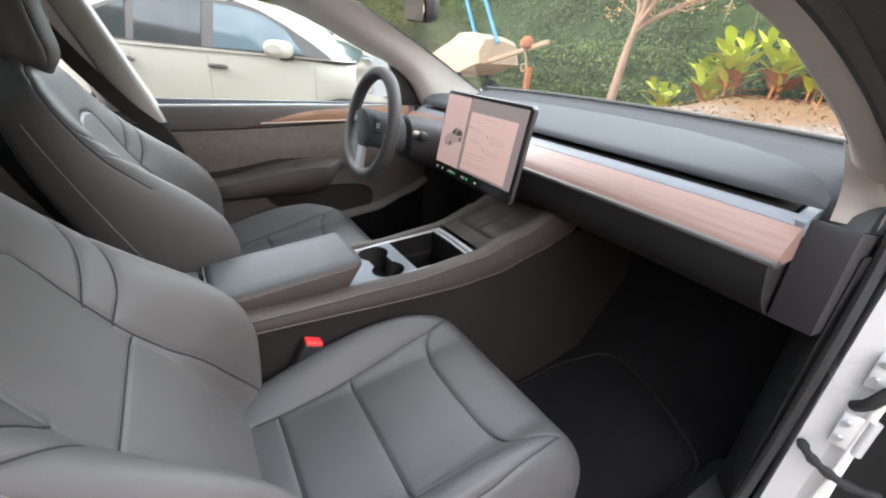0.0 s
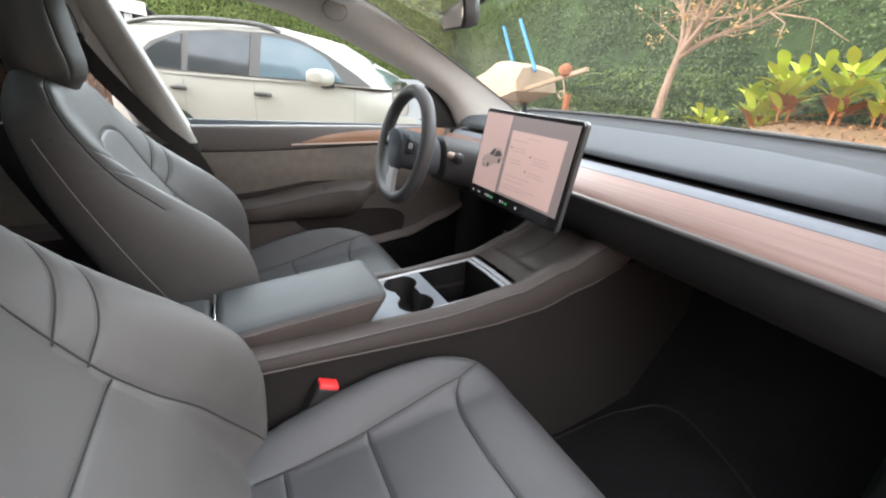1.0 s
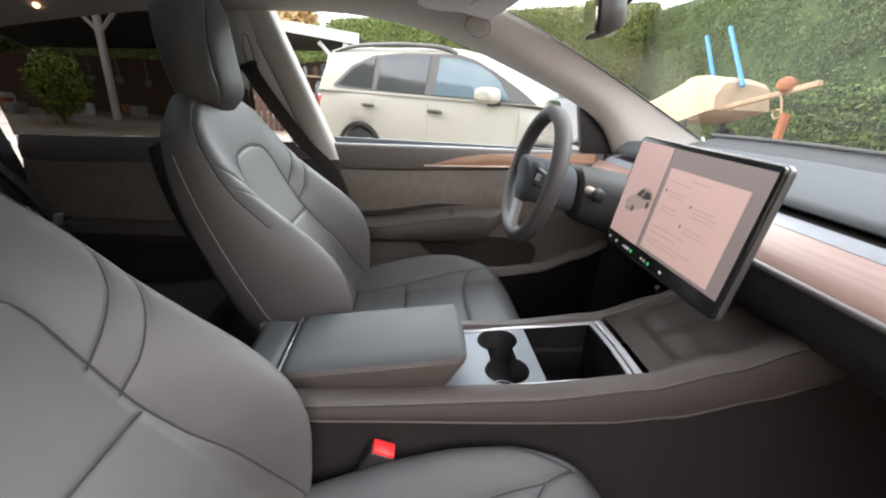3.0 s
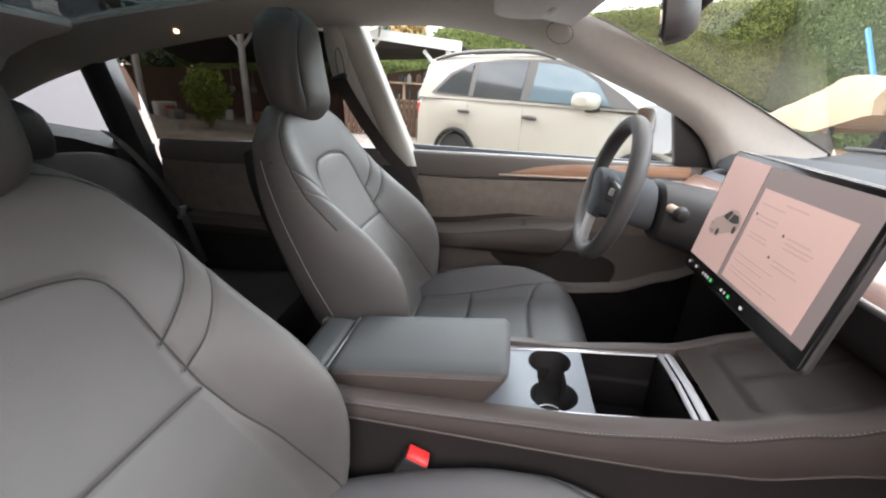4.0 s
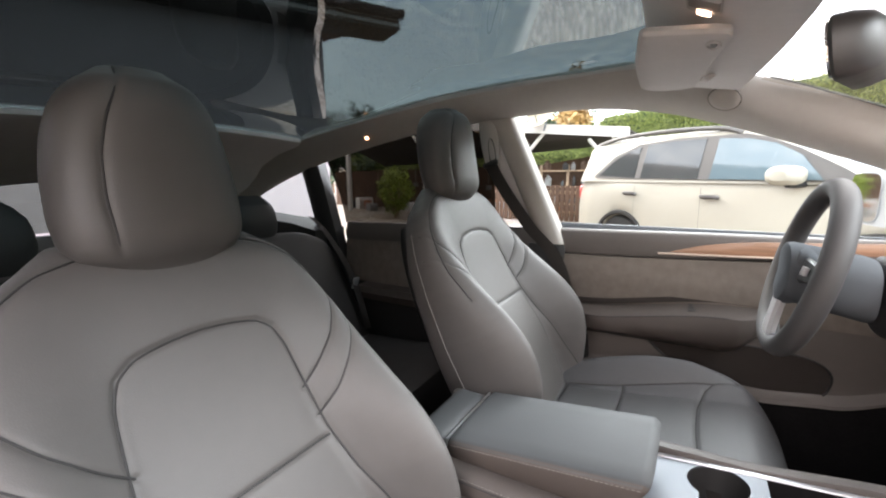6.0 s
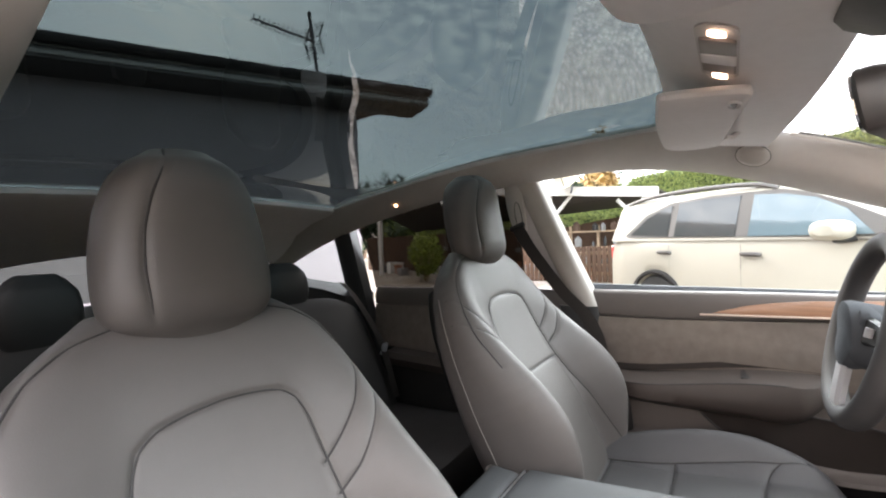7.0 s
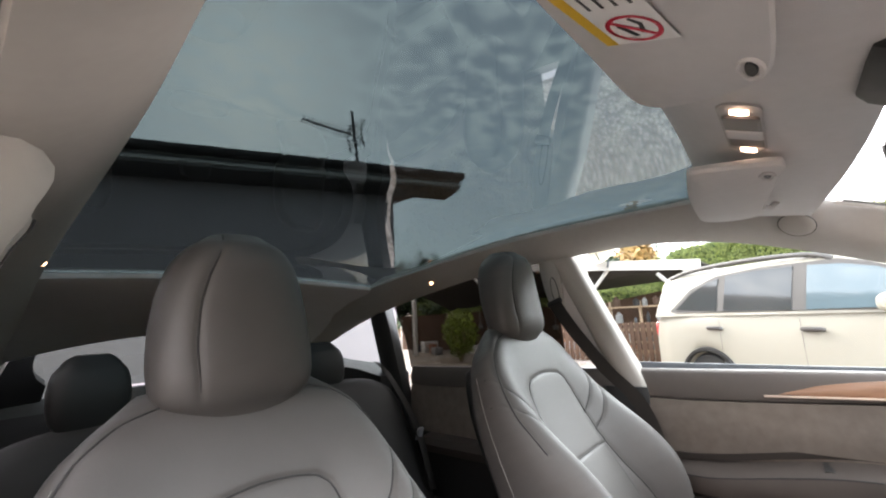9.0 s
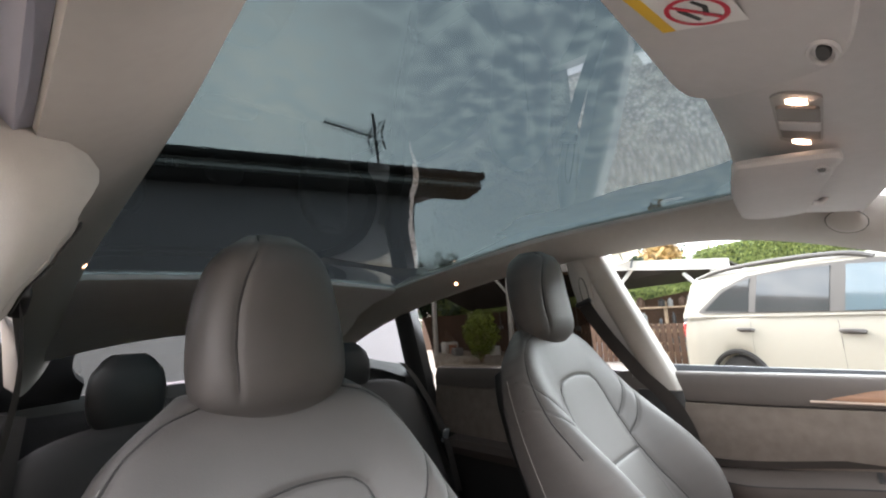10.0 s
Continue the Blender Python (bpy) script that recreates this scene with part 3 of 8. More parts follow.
# Sills inside the door openings, with black scuff covers
for sgn in (-1, 1):
    bm = bmesh.new()
    ring = [(0.66, 0.30), (0.675, 0.37), (0.71, 0.405), (0.78, 0.405), (0.79, 0.38), (0.80, 0.28)]
    loft(bm, [[(sgn * x, y, z) for x, z in ring] for y in (-1.1, -0.5, 0.2, 0.86, 1.0)])
    solid("trim", bm, BLACK_PLASTIC, "black plastic door sill cover", "sill cover", "structure")
    bm = bmesh.new()
    ring = [(0.795, 0.22), (0.795, 0.40), (0.83, 0.41), (0.87, 0.39), (0.88, 0.22)]
    loft(bm, [[(sgn * x, y, z) for x, z in ring] for y in (-1.1, -0.5, 0.2, 0.88)])
    solid("trim", bm, WHITE_PAINT, "white painted outer door sill", "door sill", "structure")
    # front hinge pillar: black kick panel inside, white painted jamb outside
    bm = bmesh.new()
    loft(bm, [[(sgn * x, y, z) for x, y in ((0.70, 1.34), (0.70, 0.98), (0.72, 0.90), (0.765, 0.86), (0.775, 0.90), (0.775, 1.34))] for z in (0.30, 0.5, 0.8, 1.045)])
    solid("trim", bm, BLACK_PLASTIC, "black plastic footwell side cover", "kick panel", "structure")
    bm = bmesh.new()
    loft(bm, [[(sgn * x, y, z) for x, y in ((0.79, 1.3), (0.79, 0.91), (0.805, 0.885), (0.85, 0.895), (0.868, 0.93), (0.87, 1.3))] for z in (0.22, 0.5, 0.8, 1.10)])
    solid("trim", bm, WHITE_PAINT, "white painted door hinge pillar", "door jamb", "structure")
    if sgn < 0:
        continue
    # rubber seal round the open doorway
    bm = bmesh.new()
    path = [(sgn * 0.785, -0.12, 0.41), (sgn * 0.785, 0.5, 0.41), (sgn * 0.782, 0.80, 0.43), (sgn * 0.782, 0.865, 0.55), (sgn * 0.785, 0.87, 0.9), (sgn * 0.775, 0.90, 1.10), (sgn * 0.752, 0.88, 1.19), (sgn * 0.745, 0.76, 1.25), (sgn * 0.735, 0.62, 1.31), (sgn * 0.732, 0.45, 1.36), (sgn * 0.722, 0.30, 1.40), (sgn * 0.72, 0.05, 1.46), (sgn * 0.72, -0.25, 1.462), (sgn * 0.735, -0.30, 1.40), (sgn * 0.765, -0.29, 1.06), (sgn * 0.775, -0.20, 0.7)]
    tube(bm, spline(path, 8, True), 0.011, 8, True)
    solid("trim", bm, RUBBER, "black rubber door seal", "door seal", "structure")

# outer flange of the open doorway: black along the front pillar, grey along the roof
for y0, y1, mt, wide, lb in ((0.27, 1.06, RUBBER, 1.0, "black outer flange of the door opening"), (-0.40, 0.268, FLANGE, 0.55, "violet-grey outer flange of the roof frame")):
    bm = bmesh.new()
    rings = []
    for i in range(33):
        y = lerp(y0, y1, i / 32)
        x, z = table(RIGHT_LOW_X, y), table(RIGHT_LOW_Z, y)
        lift = 0.0 if mt == RUBBER else 0.012
        rings.append([(x + dx * wide, y + dy, z + dz + lift) for dx, dy, dz in ((0.008, 0, -0.004), (0.03, 0.02, -0.012), (0.06, 0.04, 0.004), (0.10, 0.06, 0.0), (0.15, 0.08, -0.02), (0.15, 0.09, 0.02), (0.06, 0.05, 0.03), (0.0, 0.02, 0.02))])
    loft(bm, rings)
    solid("trim", bm, mt, lb, "pillar trim", "structure")

# ---- front seats ----
REC = radians(26)
UP_S, OUT_D = np.array((0, -math.sin(REC), math.cos(REC))), np.array((0, math.cos(REC), math.sin(REC)))


def mirror2(line):
    return [(-a, b) for a, b in line]


def arc_panel():
    """Outline of the raised middle panel of the backrest in (across, up)."""
    side = [(0.204, 0.0), (0.184, 0.09), (0.160, 0.18), (0.138, 0.25), (0.124, 0.32), (0.118, 0.40), (0.112, 0.466), (0.102, 0.498), (0.080, 0.515), (0.035, 0.523), (0.0, 0.525)]
    return side


BACK_SEAMS = []
for flip in (False, True):
    for line in (arc_panel(), [(0.113, 0.392), (0.142, 0.415), (0.180, 0.455), (0.210, 0.502), (0.224, 0.55)], [(0.118, 0.345), (0.150, 0.366), (0.185, 0.410), (0.222, 0.455), (0.243, 0.488)], [(0.085, 0.648), (0.140, 0.632), (0.180, 0.600), (0.206, 0.555), (0.224, 0.50), (0.236, 0.44), (0.241, 0.36)]):
        BACK_SEAMS.append(mirror2(line) if flip else line)
BACK_SEAMS.append([(-0.122, 0.312), (0.122, 0.312)])
CUSH_SEAMS = []
for flip in (False, True):
    for line in ([(0.144, 0.0), (0.152, 0.16), (0.164, 0.30), (0.178, 0.418), (0.204, 0.475)], [(0.226, 0.0), (0.236, 0.16), (0.236, 0.30), (0.222, 0.41), (0.204, 0.475)], [(0.178, 0.418), (0.160, 0.398), (0.10, 0.384), (0.0, 0.381)]):
        CUSH_SEAMS.append(mirror2(line) if flip else line)
CUSH_SEAMS.append([(-0.157, 0.205), (0.157, 0.205)])
CUSH_SEAMS.append([(-0.147, 0.05), (0.147, 0.05)])


def vsm(a, b, x):
    t = np.clip((x - a) / (b - a), 0, 1)
    return t * t * (3 - 2 * t)


def interp(pairs, x):
    xs, ys = [p[0] for p in pairs], [p[1] for p in pairs]
    f = np.interp(x, xs, ys)
    return 0.25 * np.interp(x - 0.03, xs, ys) + 0.5 * f + 0.25 * np.interp(x + 0.03, xs, ys)


def fine(pairs, x):
    xs, ys = [p[0] for p in pairs], [p[1] for p in pairs]
    return sum(np.interp(np.clip(x + d, 0, 1), xs, ys) for d in (-0.04, -0.025, -0.012, 0.0, 0.012, 0.025, 0.04)) / 7.0


def seat_back_mesh():
    s = np.linspace(-0.05, 0.672, 300)
    nf, nb = 281, 44
    u = np.concatenate([np.sin(np.linspace(-1, 1, nf) * math.pi / 2 * 0.86) / math.sin(math.pi / 2 * 0.86), np.linspace(1, -1, nb + 2)[1:-1]])
    front = np.concatenate([np.ones(nf), np.zeros(nb)])
    S, U = np.meshgrid(s, u, indexing="ij")
    FR = np.broadcast_to(front, S.shape)
    half = interp([(-0.05, 0.205), (0.05, 0.232), (0.15, 0.252), (0.28, 0.262), (0.40, 0.256), (0.48, 0.243), (0.55, 0.222), (0.60, 0.198), (0.64, 0.160), (0.672, 0.10)], S)
    A = U * half
    au = np.abs(U)
    edge = (1 - np.clip(au, 0, 1) ** 7) ** (1 / 3.0)
    bol = interp([(-0.05, 0.085), (0.04, 0.118), (0.12, 0.140), (0.22, 0.140), (0.31, 0.114), (0.39, 0.074), (0.47, 0.038), (0.56, 0.013), (0.67, 0.0)], S)
    inner = interp([(-0.05, 0.165), (0.08, 0.158), (0.22, 0.125), (0.33, 0.105), (0.50, 0.095), (0.67, 0.10)], S)
    rise = vsm(0.0, 1.0, (np.abs(A) - inner) / (0.228 - inner)) * bol
    top = np.sqrt(np.clip(1 - np.clip((S - 0.60) / 0.074, 0, 1) ** 2, 0, 1))
    lumbar = 0.018 * np.exp(-((S - 0.20) / 0.12) ** 2)
    dist = seam_field(BACK_SEAMS)(A, S)
    puff = 0.0022 * (1 - np.exp(-dist / 0.012)) - 0.0026 * np.exp(-(dist / 0.0036) ** 2)
    f_depth = (0.045 + rise + lumbar + puff) * edge * top - 0.045
    thick = interp([(-0.05, 0.10), (0.2, 0.105), (0.5, 0.085), (0.672, 0.05)], S)
    b_depth = -0.045 - thick * (1 - np.clip(au, 0, 1) ** 4) ** 0.4 * top
    D = np.where(FR > 0.5, f_depth, b_depth)
    D += interp([(-0.05, 0.01), (0.1, 0.0), (0.45, 0.0), (0.672, 0.012)], S)
    co = np.zeros(S.shape + (3,))
    co[..., 0] = A
    co += S[..., None] * UP_S + D[..., None] * OUT_D
    return co


def cushion_mesh():
    f = np.linspace(-0.06, 0.575, 240)
    nf, nb = 241, 30
    u = np.concatenate([np.sin(np.linspace(-1, 1, nf) * math.pi / 2 * 0.86) / math.sin(math.pi / 2 * 0.86), np.linspace(1, -1, nb + 2)[1:-1]])
    front = np.concatenate([np.ones(nf), np.zeros(nb)])
    F, U = np.meshgrid(f, u, indexing="ij")
    FR = np.broadcast_to(front, F.shape)
    half = interp([(-0.06, 0.225), (0.06, 0.25), (0.2, 0.262), (0.38, 0.265), (0.48, 0.258), (0.53, 0.242), (0.56, 0.222), (0.575, 0.19)], F)
    A = U * half
    au = np.abs(U)
    edge = (1 - np.clip(au, 0, 1) ** 7) ** (1 / 3.0)
    nose = np.sqrt(np.clip(1 - np.clip((F - 0.475) / 0.102, 0, 1) ** 2, 0, 1))
    base = interp([(-0.06, 0.0), (0.08, 0.005), (0.22, 0.022), (0.36, 0.045), (0.46, 0.060), (0.575, 0.055)], F)
    bol = interp([(-0.06, 0.04), (0.06, 0.074), (0.15, 0.094), (0.26, 0.108), (0.37, 0.096), (0.45, 0.060), (0.52, 0.018), (0.575, 0.0)], F)
    rise = vsm(0.128, 0.235, np.abs(A)) * bol
    dist = seam_field(CUSH_SEAMS)(A, F)
    puff = 0.004 * (1 - np.exp(-dist / 0.016)) - 0.0032 * np.exp(-(dist / 0.004) ** 2)
    topz = (0.13 + base + rise + puff) * (0.25 + 0.75 * edge) * (0.12 + 0.88 * nose) - 0.13
    botz = -0.13 - 0.03 * (1 - np.clip(au, 0, 1) ** 4) ** 0.5
    Z = np.where(FR > 0.5, topz, botz)
    co = np.zeros(F.shape + (3,))
    co[..., 0], co[..., 1], co[..., 2] = A, F, Z
    return co


HEAD_SEAM = [[(0.058, 0.60), (0.066, 0.65), (0.070, 0.70), (0.066, 0.76), (0.055, 0.81), (0.038, 0.85), (0.020, 0.90)]]


def headrest_mesh(side=0.84):
    s = np.linspace(0.612, 0.878, 150)
    n = 220
    th = np.linspace(0, 2 * math.pi, n, endpoint=False)
    S, T = np.meshgrid(s, th, indexing="ij")
    k = (S - 0.612) / 0.266
    half = fine([(0.0, 0.045), (0.03, 0.076), (0.08, 0.096), (0.16, 0.105), (0.30, 0.108), (0.50, 0.105), (0.70, 0.096), (0.84, 0.083), (0.93, 0.066), (0.98, 0.048), (1.0, 0.030)], k)
    depth = fine([(0.0, 0.010), (0.03, 0.030), (0.08, 0.048), (0.18, 0.061), (0.38, 0.067), (0.65, 0.070), (0.84, 0.070), (0.94, 0.060), (1.0, 0.028)], k)
    c, sn = np.cos(T), np.sin(T)
    A = 1.03 * half * np.sign(c) * np.abs(c) ** side
    D = 0.89 * depth * np.sign(sn) * np.abs(sn) ** 0.82
    seam = seam_field(HEAD_SEAM)(A, S)
    g = np.where(sn > 0.1, 0.002 * (1 - np.exp(-seam / 0.014)) - 0.0022 * np.exp(-(seam / 0.0050) ** 2), 0)
    D = D + g * vsm(0.02, 0.14, k)
    co = np.zeros(S.shape + (3,))
    co[..., 0] = A
    S = S - 0.008 * np.clip(sn, -0.6, 1) * np.clip(1 - k / 0.5, 0, 1) ** 1.5 - 0.020 * (A / 0.11) ** 2 * np.clip(k - 0.6, 0, 1)
    co += (S - 0.010 * k + 0.008 * (1 - k) - 0.44 * D * k)[..., None] * UP_S + (D - 0.006 + 0.066 * k ** 1.6)[..., None] * OUT_D
    return co


def seam_threads(name, co, along, lines, cols, lift, radius=0.0015):
    """Dark sewn threads, with groove shade in their colour, laid on the front of a seat form, one mesh for each line
    given as (across, along).
    """
    grid = co[:, cols]
    a, b = grid[..., 0], np.broadcast_to(along[:, None], grid.shape[:2])
    out = []
    for line in lines:
        pts, seg = [], []
        for (a0, b0), (a1, b1) in zip(line, line[1:]):
            n = max(3, int(math.hypot(a1 - a0, b1 - b0) / 0.006))
            seg += [(lerp(a0, a1, k / n), lerp(b0, b1, k / n)) for k in range(n)]
        seg.append(line[-1])
        for pa, pb in seg:
            d = (a - pa) ** 2 + (b - pb) ** 2
            if d.min() < 0.00006:
                wt = np.exp(-(d - d.min()) / 0.000006)
                pts.append((grid * wt[..., None]).sum((0, 1)) / wt.sum() + lift)
        if len(pts) < 4:
            continue
        p = np.array(pts)
        for _ in range(8):
            p[1:-1] = 0.25 * p[:-2] + 0.5 * p[1:-1] + 0.25 * p[2:]
        bm = bmesh.new()
        tube(bm, [tuple(q) for q in p], radius, 6)
        me = bpy.data.meshes.new(name)
        bm.to_mesh(me)
        bm.free()
        me.materials.append(PIPING)
        out.append(me)
    return out


BACK_CO, CUSH_CO, HEAD_CO = seat_back_mesh(), cushion_mesh(), headrest_mesh()
SEAM_ME = {
    "backrest": seam_threads("seam", BACK_CO, np.linspace(-0.05, 0.672, 300), BACK_SEAMS, slice(0, 281), 0.0002 * OUT_D),
    "cushion": seam_threads("seam", CUSH_CO, np.linspace(-0.06, 0.575, 240), CUSH_SEAMS, slice(0, 241), np.array((0, 0, 0.0002))),
    "headrest": seam_threads("seam", HEAD_CO, np.linspace(0.612, 0.878, 150), HEAD_SEAM, slice(4, 107), 0.0002 * OUT_D),
}
SEAT_ME = {
    "backrest": grid_mesh("backrest", BACK_CO, LEATHER),
    "cushion": grid_mesh("seat_cushion", CUSH_CO, CUSHION_SHADED),
    "headrest": grid_mesh("headrest", HEAD_CO, LEATHER),
}


def front_seat(cx, y, z, label, slide):
    seat = thing("front_seat", label, "car seat", "front seats", at=pose(cx, y, z))
    for nm, me in SEAT_ME.items():
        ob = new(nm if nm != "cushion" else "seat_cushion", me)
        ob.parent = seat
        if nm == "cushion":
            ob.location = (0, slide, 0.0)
        for sm_me in SEAM_ME[nm]:
            th = new("seam", sm_me)
            th.parent = ob
    # thin pale piping along both edges of the backrest
    for sgn in (-1, 1):
        bm = bmesh.new()
        pts = []
        for i in range(24):
            s = 0.0 + 0.56 * i / 23
            h = float(interp([(-0.05, 0.205), (0.05, 0.232), (0.15, 0.252), (0.28, 0.262), (0.40, 0.256), (0.48, 0.243), (0.55, 0.222), (0.60, 0.198)], np.array([s]))[0])
            q = np.array((sgn * (h - 0.001), 0, 0)) + s * UP_S + (-0.052) * OUT_D
            pts.append(tuple(q))
        tube(bm, pts, 0.0010, 6)
        part("piping", bm, STITCH, seat, "thin pale edge piping")
    # twin rows of fine stitches along the outer bolsters
    for col in (18, 262) if cx > 0 else ():
        bm = bmesh.new()
        for off in (0, 4 if col < 100 else -4):
            run = BACK_CO[40:262, col + off] + 0.0006 * OUT_D
            for i in range(0, len(run) - 2, 3):
                tube(bm, [tuple(run[i]), tuple(run[i + 2])], 0.0006, 4)
        part("stitching", bm, STITCH, seat, "twin rows of pale stitches")
    # hard back shell
    bm = bmesh.new()
    rings = []
    for i in range(17):
        s = 0.0 + 0.60 * i / 16
        h = float(interp([(-0.05, 0.19), (0.05, 0.215), (0.28, 0.245), (0.45, 0.232), (0.55, 0.20), (0.62, 0.14)], np.array([s]))[0])
        ring = []
        for k in range(13):
            a = -1 + 2 * k / 12
            q = np.array((a * h, 0, 0)) + s * UP_S + (-0.075 - 0.085 * (1 - abs(a) ** 4) ** 0.5) * OUT_D
            ring.append(tuple(q))
        rings.append(ring)
    loft(bm, rings, around=False)
    bmesh.ops.solidify(bm, geom=bm.faces[:], thickness=0.006)
    part("back_shell", bm, BLACK_PLASTIC, seat, "black plastic seat back shell")
    # lower side covers, recliner and rails
    for sgn in (-1, 1):
        bm = bmesh.new()
        out = [(-0.16, -0.02), (-0.10, 0.05), (0.0, 0.0), (0.2, -0.075), (0.42, -0.085), (0.46, -0.12), (0.42, -0.17), (0.0, -0.18), (-0.15, -0.15)]
        slab(bm, [(sgn * 0.225, b, c) for b, c in out], Vector((sgn * 0.03, 0, 0)), 0.008)
        part("side_cover", bm, BLACK_PLASTIC, seat, "black plastic seat side cover")
        bm = bmesh.new()
        box(bm, (0.045, 0.60, 0.035), pose(sgn * 0.19, 0.15, -0.255), 0.005)
        for yy in (-0.10, 0.38):
            box(bm, (0.04, 0.05, 0.10), pose(sgn * 0.19, yy, -0.20), 0.006)
        part("seat_rail", bm, SILVER, seat, "grey metal seat rail")
    for sgn in (-1, 1):
        bm = bmesh.new()
        a, b = 0.59 * UP_S - 0.05 * OUT_D, 0.66 * UP_S - 0.03 * OUT_D
        tube(bm, [(sgn * 0.055, a[1], a[2]), (sgn * 0.055, b[1], b[2])], 0.007, 10)
        part("headrest_post", bm, CHROME, seat, "metal headrest post")
    return seat


front_seat(0.385, -0.083, 0.60, "black artificial-leather front passenger seat with stitched panels", 0.014)
front_seat(-0.380, -0.062, 0.645, "black artificial-leather driver's seat with stitched panels", -0.035)

# ---- dashboard ----
dash = thing("dashboard", "dark dashboard with a wood strip and full-width air slot", "dashboard")
xs = [-0.75 + 1.50 * i / 60 for i in range(61)]


def dash_bend(x, y, z):
    k = (abs(x) / 0.75) ** 4
    return (x, y + (0.10 * (1 - (x / 0.75) ** 2) if y > 1.1 else 0.0), z - 0.006 * k + (0.006 * (1 - (x / 0.75) ** 2) if y > 1.1 else 0.0))


# shelf under the windscreen and the soft pad before it
bm = bmesh.new()
sweep(bm, [(0.83, 1.095), (0.86, 1.112), (0.95, 1.134), (1.04, 1.150), (1.15, 1.174), (1.19, 1.188), (1.26, 1.0), (1.0, 1.06), (0.86, 1.085)], xs, dash_bend)
part("top_shelf", bm, SHELF, dash, "dark shelf below the windscreen")
bm = bmesh.new()
rings = []
for i in range(61):
    x = -0.70 + 1.40 * i / 60
    e = max(0.0, 1 - (abs(x) / 0.70) ** 14) ** 0.5
    y1 = table([(0.0, 1.14), (0.25, 1.11), (0.43, 1.035), (0.56, 0.945), (0.64, 0.870), (0.685, 0.825), (0.70, 0.812)], abs(x))
    prof = ((0.012, 1.117), (0.0, 1.121), (0.003, 1.127), (0.015, 1.1325), (0.05, 1.1365), (0.18, 1.1435), (0.40, 1.153), (0.65, 1.163), (0.88, 1.1705), (0.96, 1.171), (1.0, 1.163), (0.95, 1.14), (0.2, 1.12))
    rings.append([(x, 0.803 + (y1 - 0.803) * u, 1.117 + (z - 1.117) * (0.35 + 0.65 * e)) for u, z in prof])
loft(bm, rings)
part("top_pad", bm, DASH, dash, "soft blue-grey dash pad")
bm = bmesh.new()
sweep(bm, [(0.783, 1.098), (0.802, 1.104), (0.836, 1.113), (0.86, 1.114), (0.86, 1.085), (0.783, 1.08)], [-0.69 + 1.35 * i / 40 for i in range(41)], dash_bend)
part("air_slot", bm, TUNNEL, dash, "gloss black full-width air slot")
for sgn in (-1, 1):
    bm = bmesh.new()
    sweep(bm, [(0.772, 1.100), (0.79, 1.1085), (0.81, 1.1145), (0.83, 1.117), (0.83, 1.08), (0.772, 1.07)], [sgn * (0.674 + 0.02 * i / 4) for i in range(5)], dash_bend)
    part("slot_end", bm, LIP, dash, "blue-grey end cap of the air slot")
bm = bmesh.new()
sweep(bm, [(0.7655, 1.0925), (0.772, 1.0985), (0.780, 1.1035), (0.789, 1.1070), (0.791, 1.105), (0.788, 1.092), (0.7655, 1.084)], [-0.69 + 1.37 * i / 40 for i in range(41)], dash_bend)
part("slot_lip", bm, LIP, dash, "blue-grey lip of the air slot")
bm = bmesh.new()
sweep(bm, [(0.7185, 1.038), (0.727, 1.054), (0.744, 1.074), (0.757, 1.086), (0.765, 1.0915), (0.775, 1.089), (0.785, 1.03), (0.73, 1.025)], [-0.725 + 1.42 * i / 40 for i in range(41)], dash_bend)
part("wood_strip", bm, WOOD, dash, "brown open-pore wood strip")
bm = bmesh.new()
sweep(bm, [(0.713, 1.0265), (0.7125, 1.031), (0.716, 1.0365), (0.7220, 1.039), (0.735, 1.033), (0.735, 1.024)], [-0.725 + 1.422 * i / 40 for i in range(41)], dash_bend)
part("silver_edge", bm, EDGE, dash, "slim satin silver edge")
bm = bmesh.new()
sweep(bm, [(0.720, 1.027), (0.722, 1.01), (0.733, 0.975), (0.758, 0.94), (0.80, 0.905), (0.90, 0.88), (1.20, 0.83), (1.24, 1.0), (0.86, 1.08)], [-0.69 + 1.375 * i / 40 for i in range(41)], dash_bend)
part("lower_panel", bm, BLACK_PLASTIC, dash, "black lower dash and glovebox")
bm = bmesh.new()
tube(bm, spline([(0.687, 0.716, 1.026), (0.689, 0.718, 1.00), (0.689, 0.735, 0.965), (0.689, 0.765, 0.928), (0.689, 0.80, 0.903)], 6), 0.0028, 8)
part("glovebox_edge", bm, END_PLASTIC, dash, "rounded dark glovebox side edge")
for sgn in (-1, 1):
    bm = bmesh.new()
    loft(bm, [[(sgn * x, y, z) for y, z in ((0.806, 0.898), (0.803, 0.905), (0.789, 1.092), (0.794, 1.099), (0.98, 1.064), (1.25, 1.06), (1.25, 0.85), (0.95, 0.87))] for x in (0.692, 0.72, 0.762)])
    part("end_cover", bm, END_PLASTIC, dash, "black dash end cover")

bm = bmesh.new()
tube(bm, [dash_bend(x, 1.188, 1.194) for x in [-0.77 + 1.54 * k / 40 for k in range(41)]], 0.010, 8, flat=0.6)
part("windscreen_border", bm, RUBBER, dash, "black lower windscreen border")

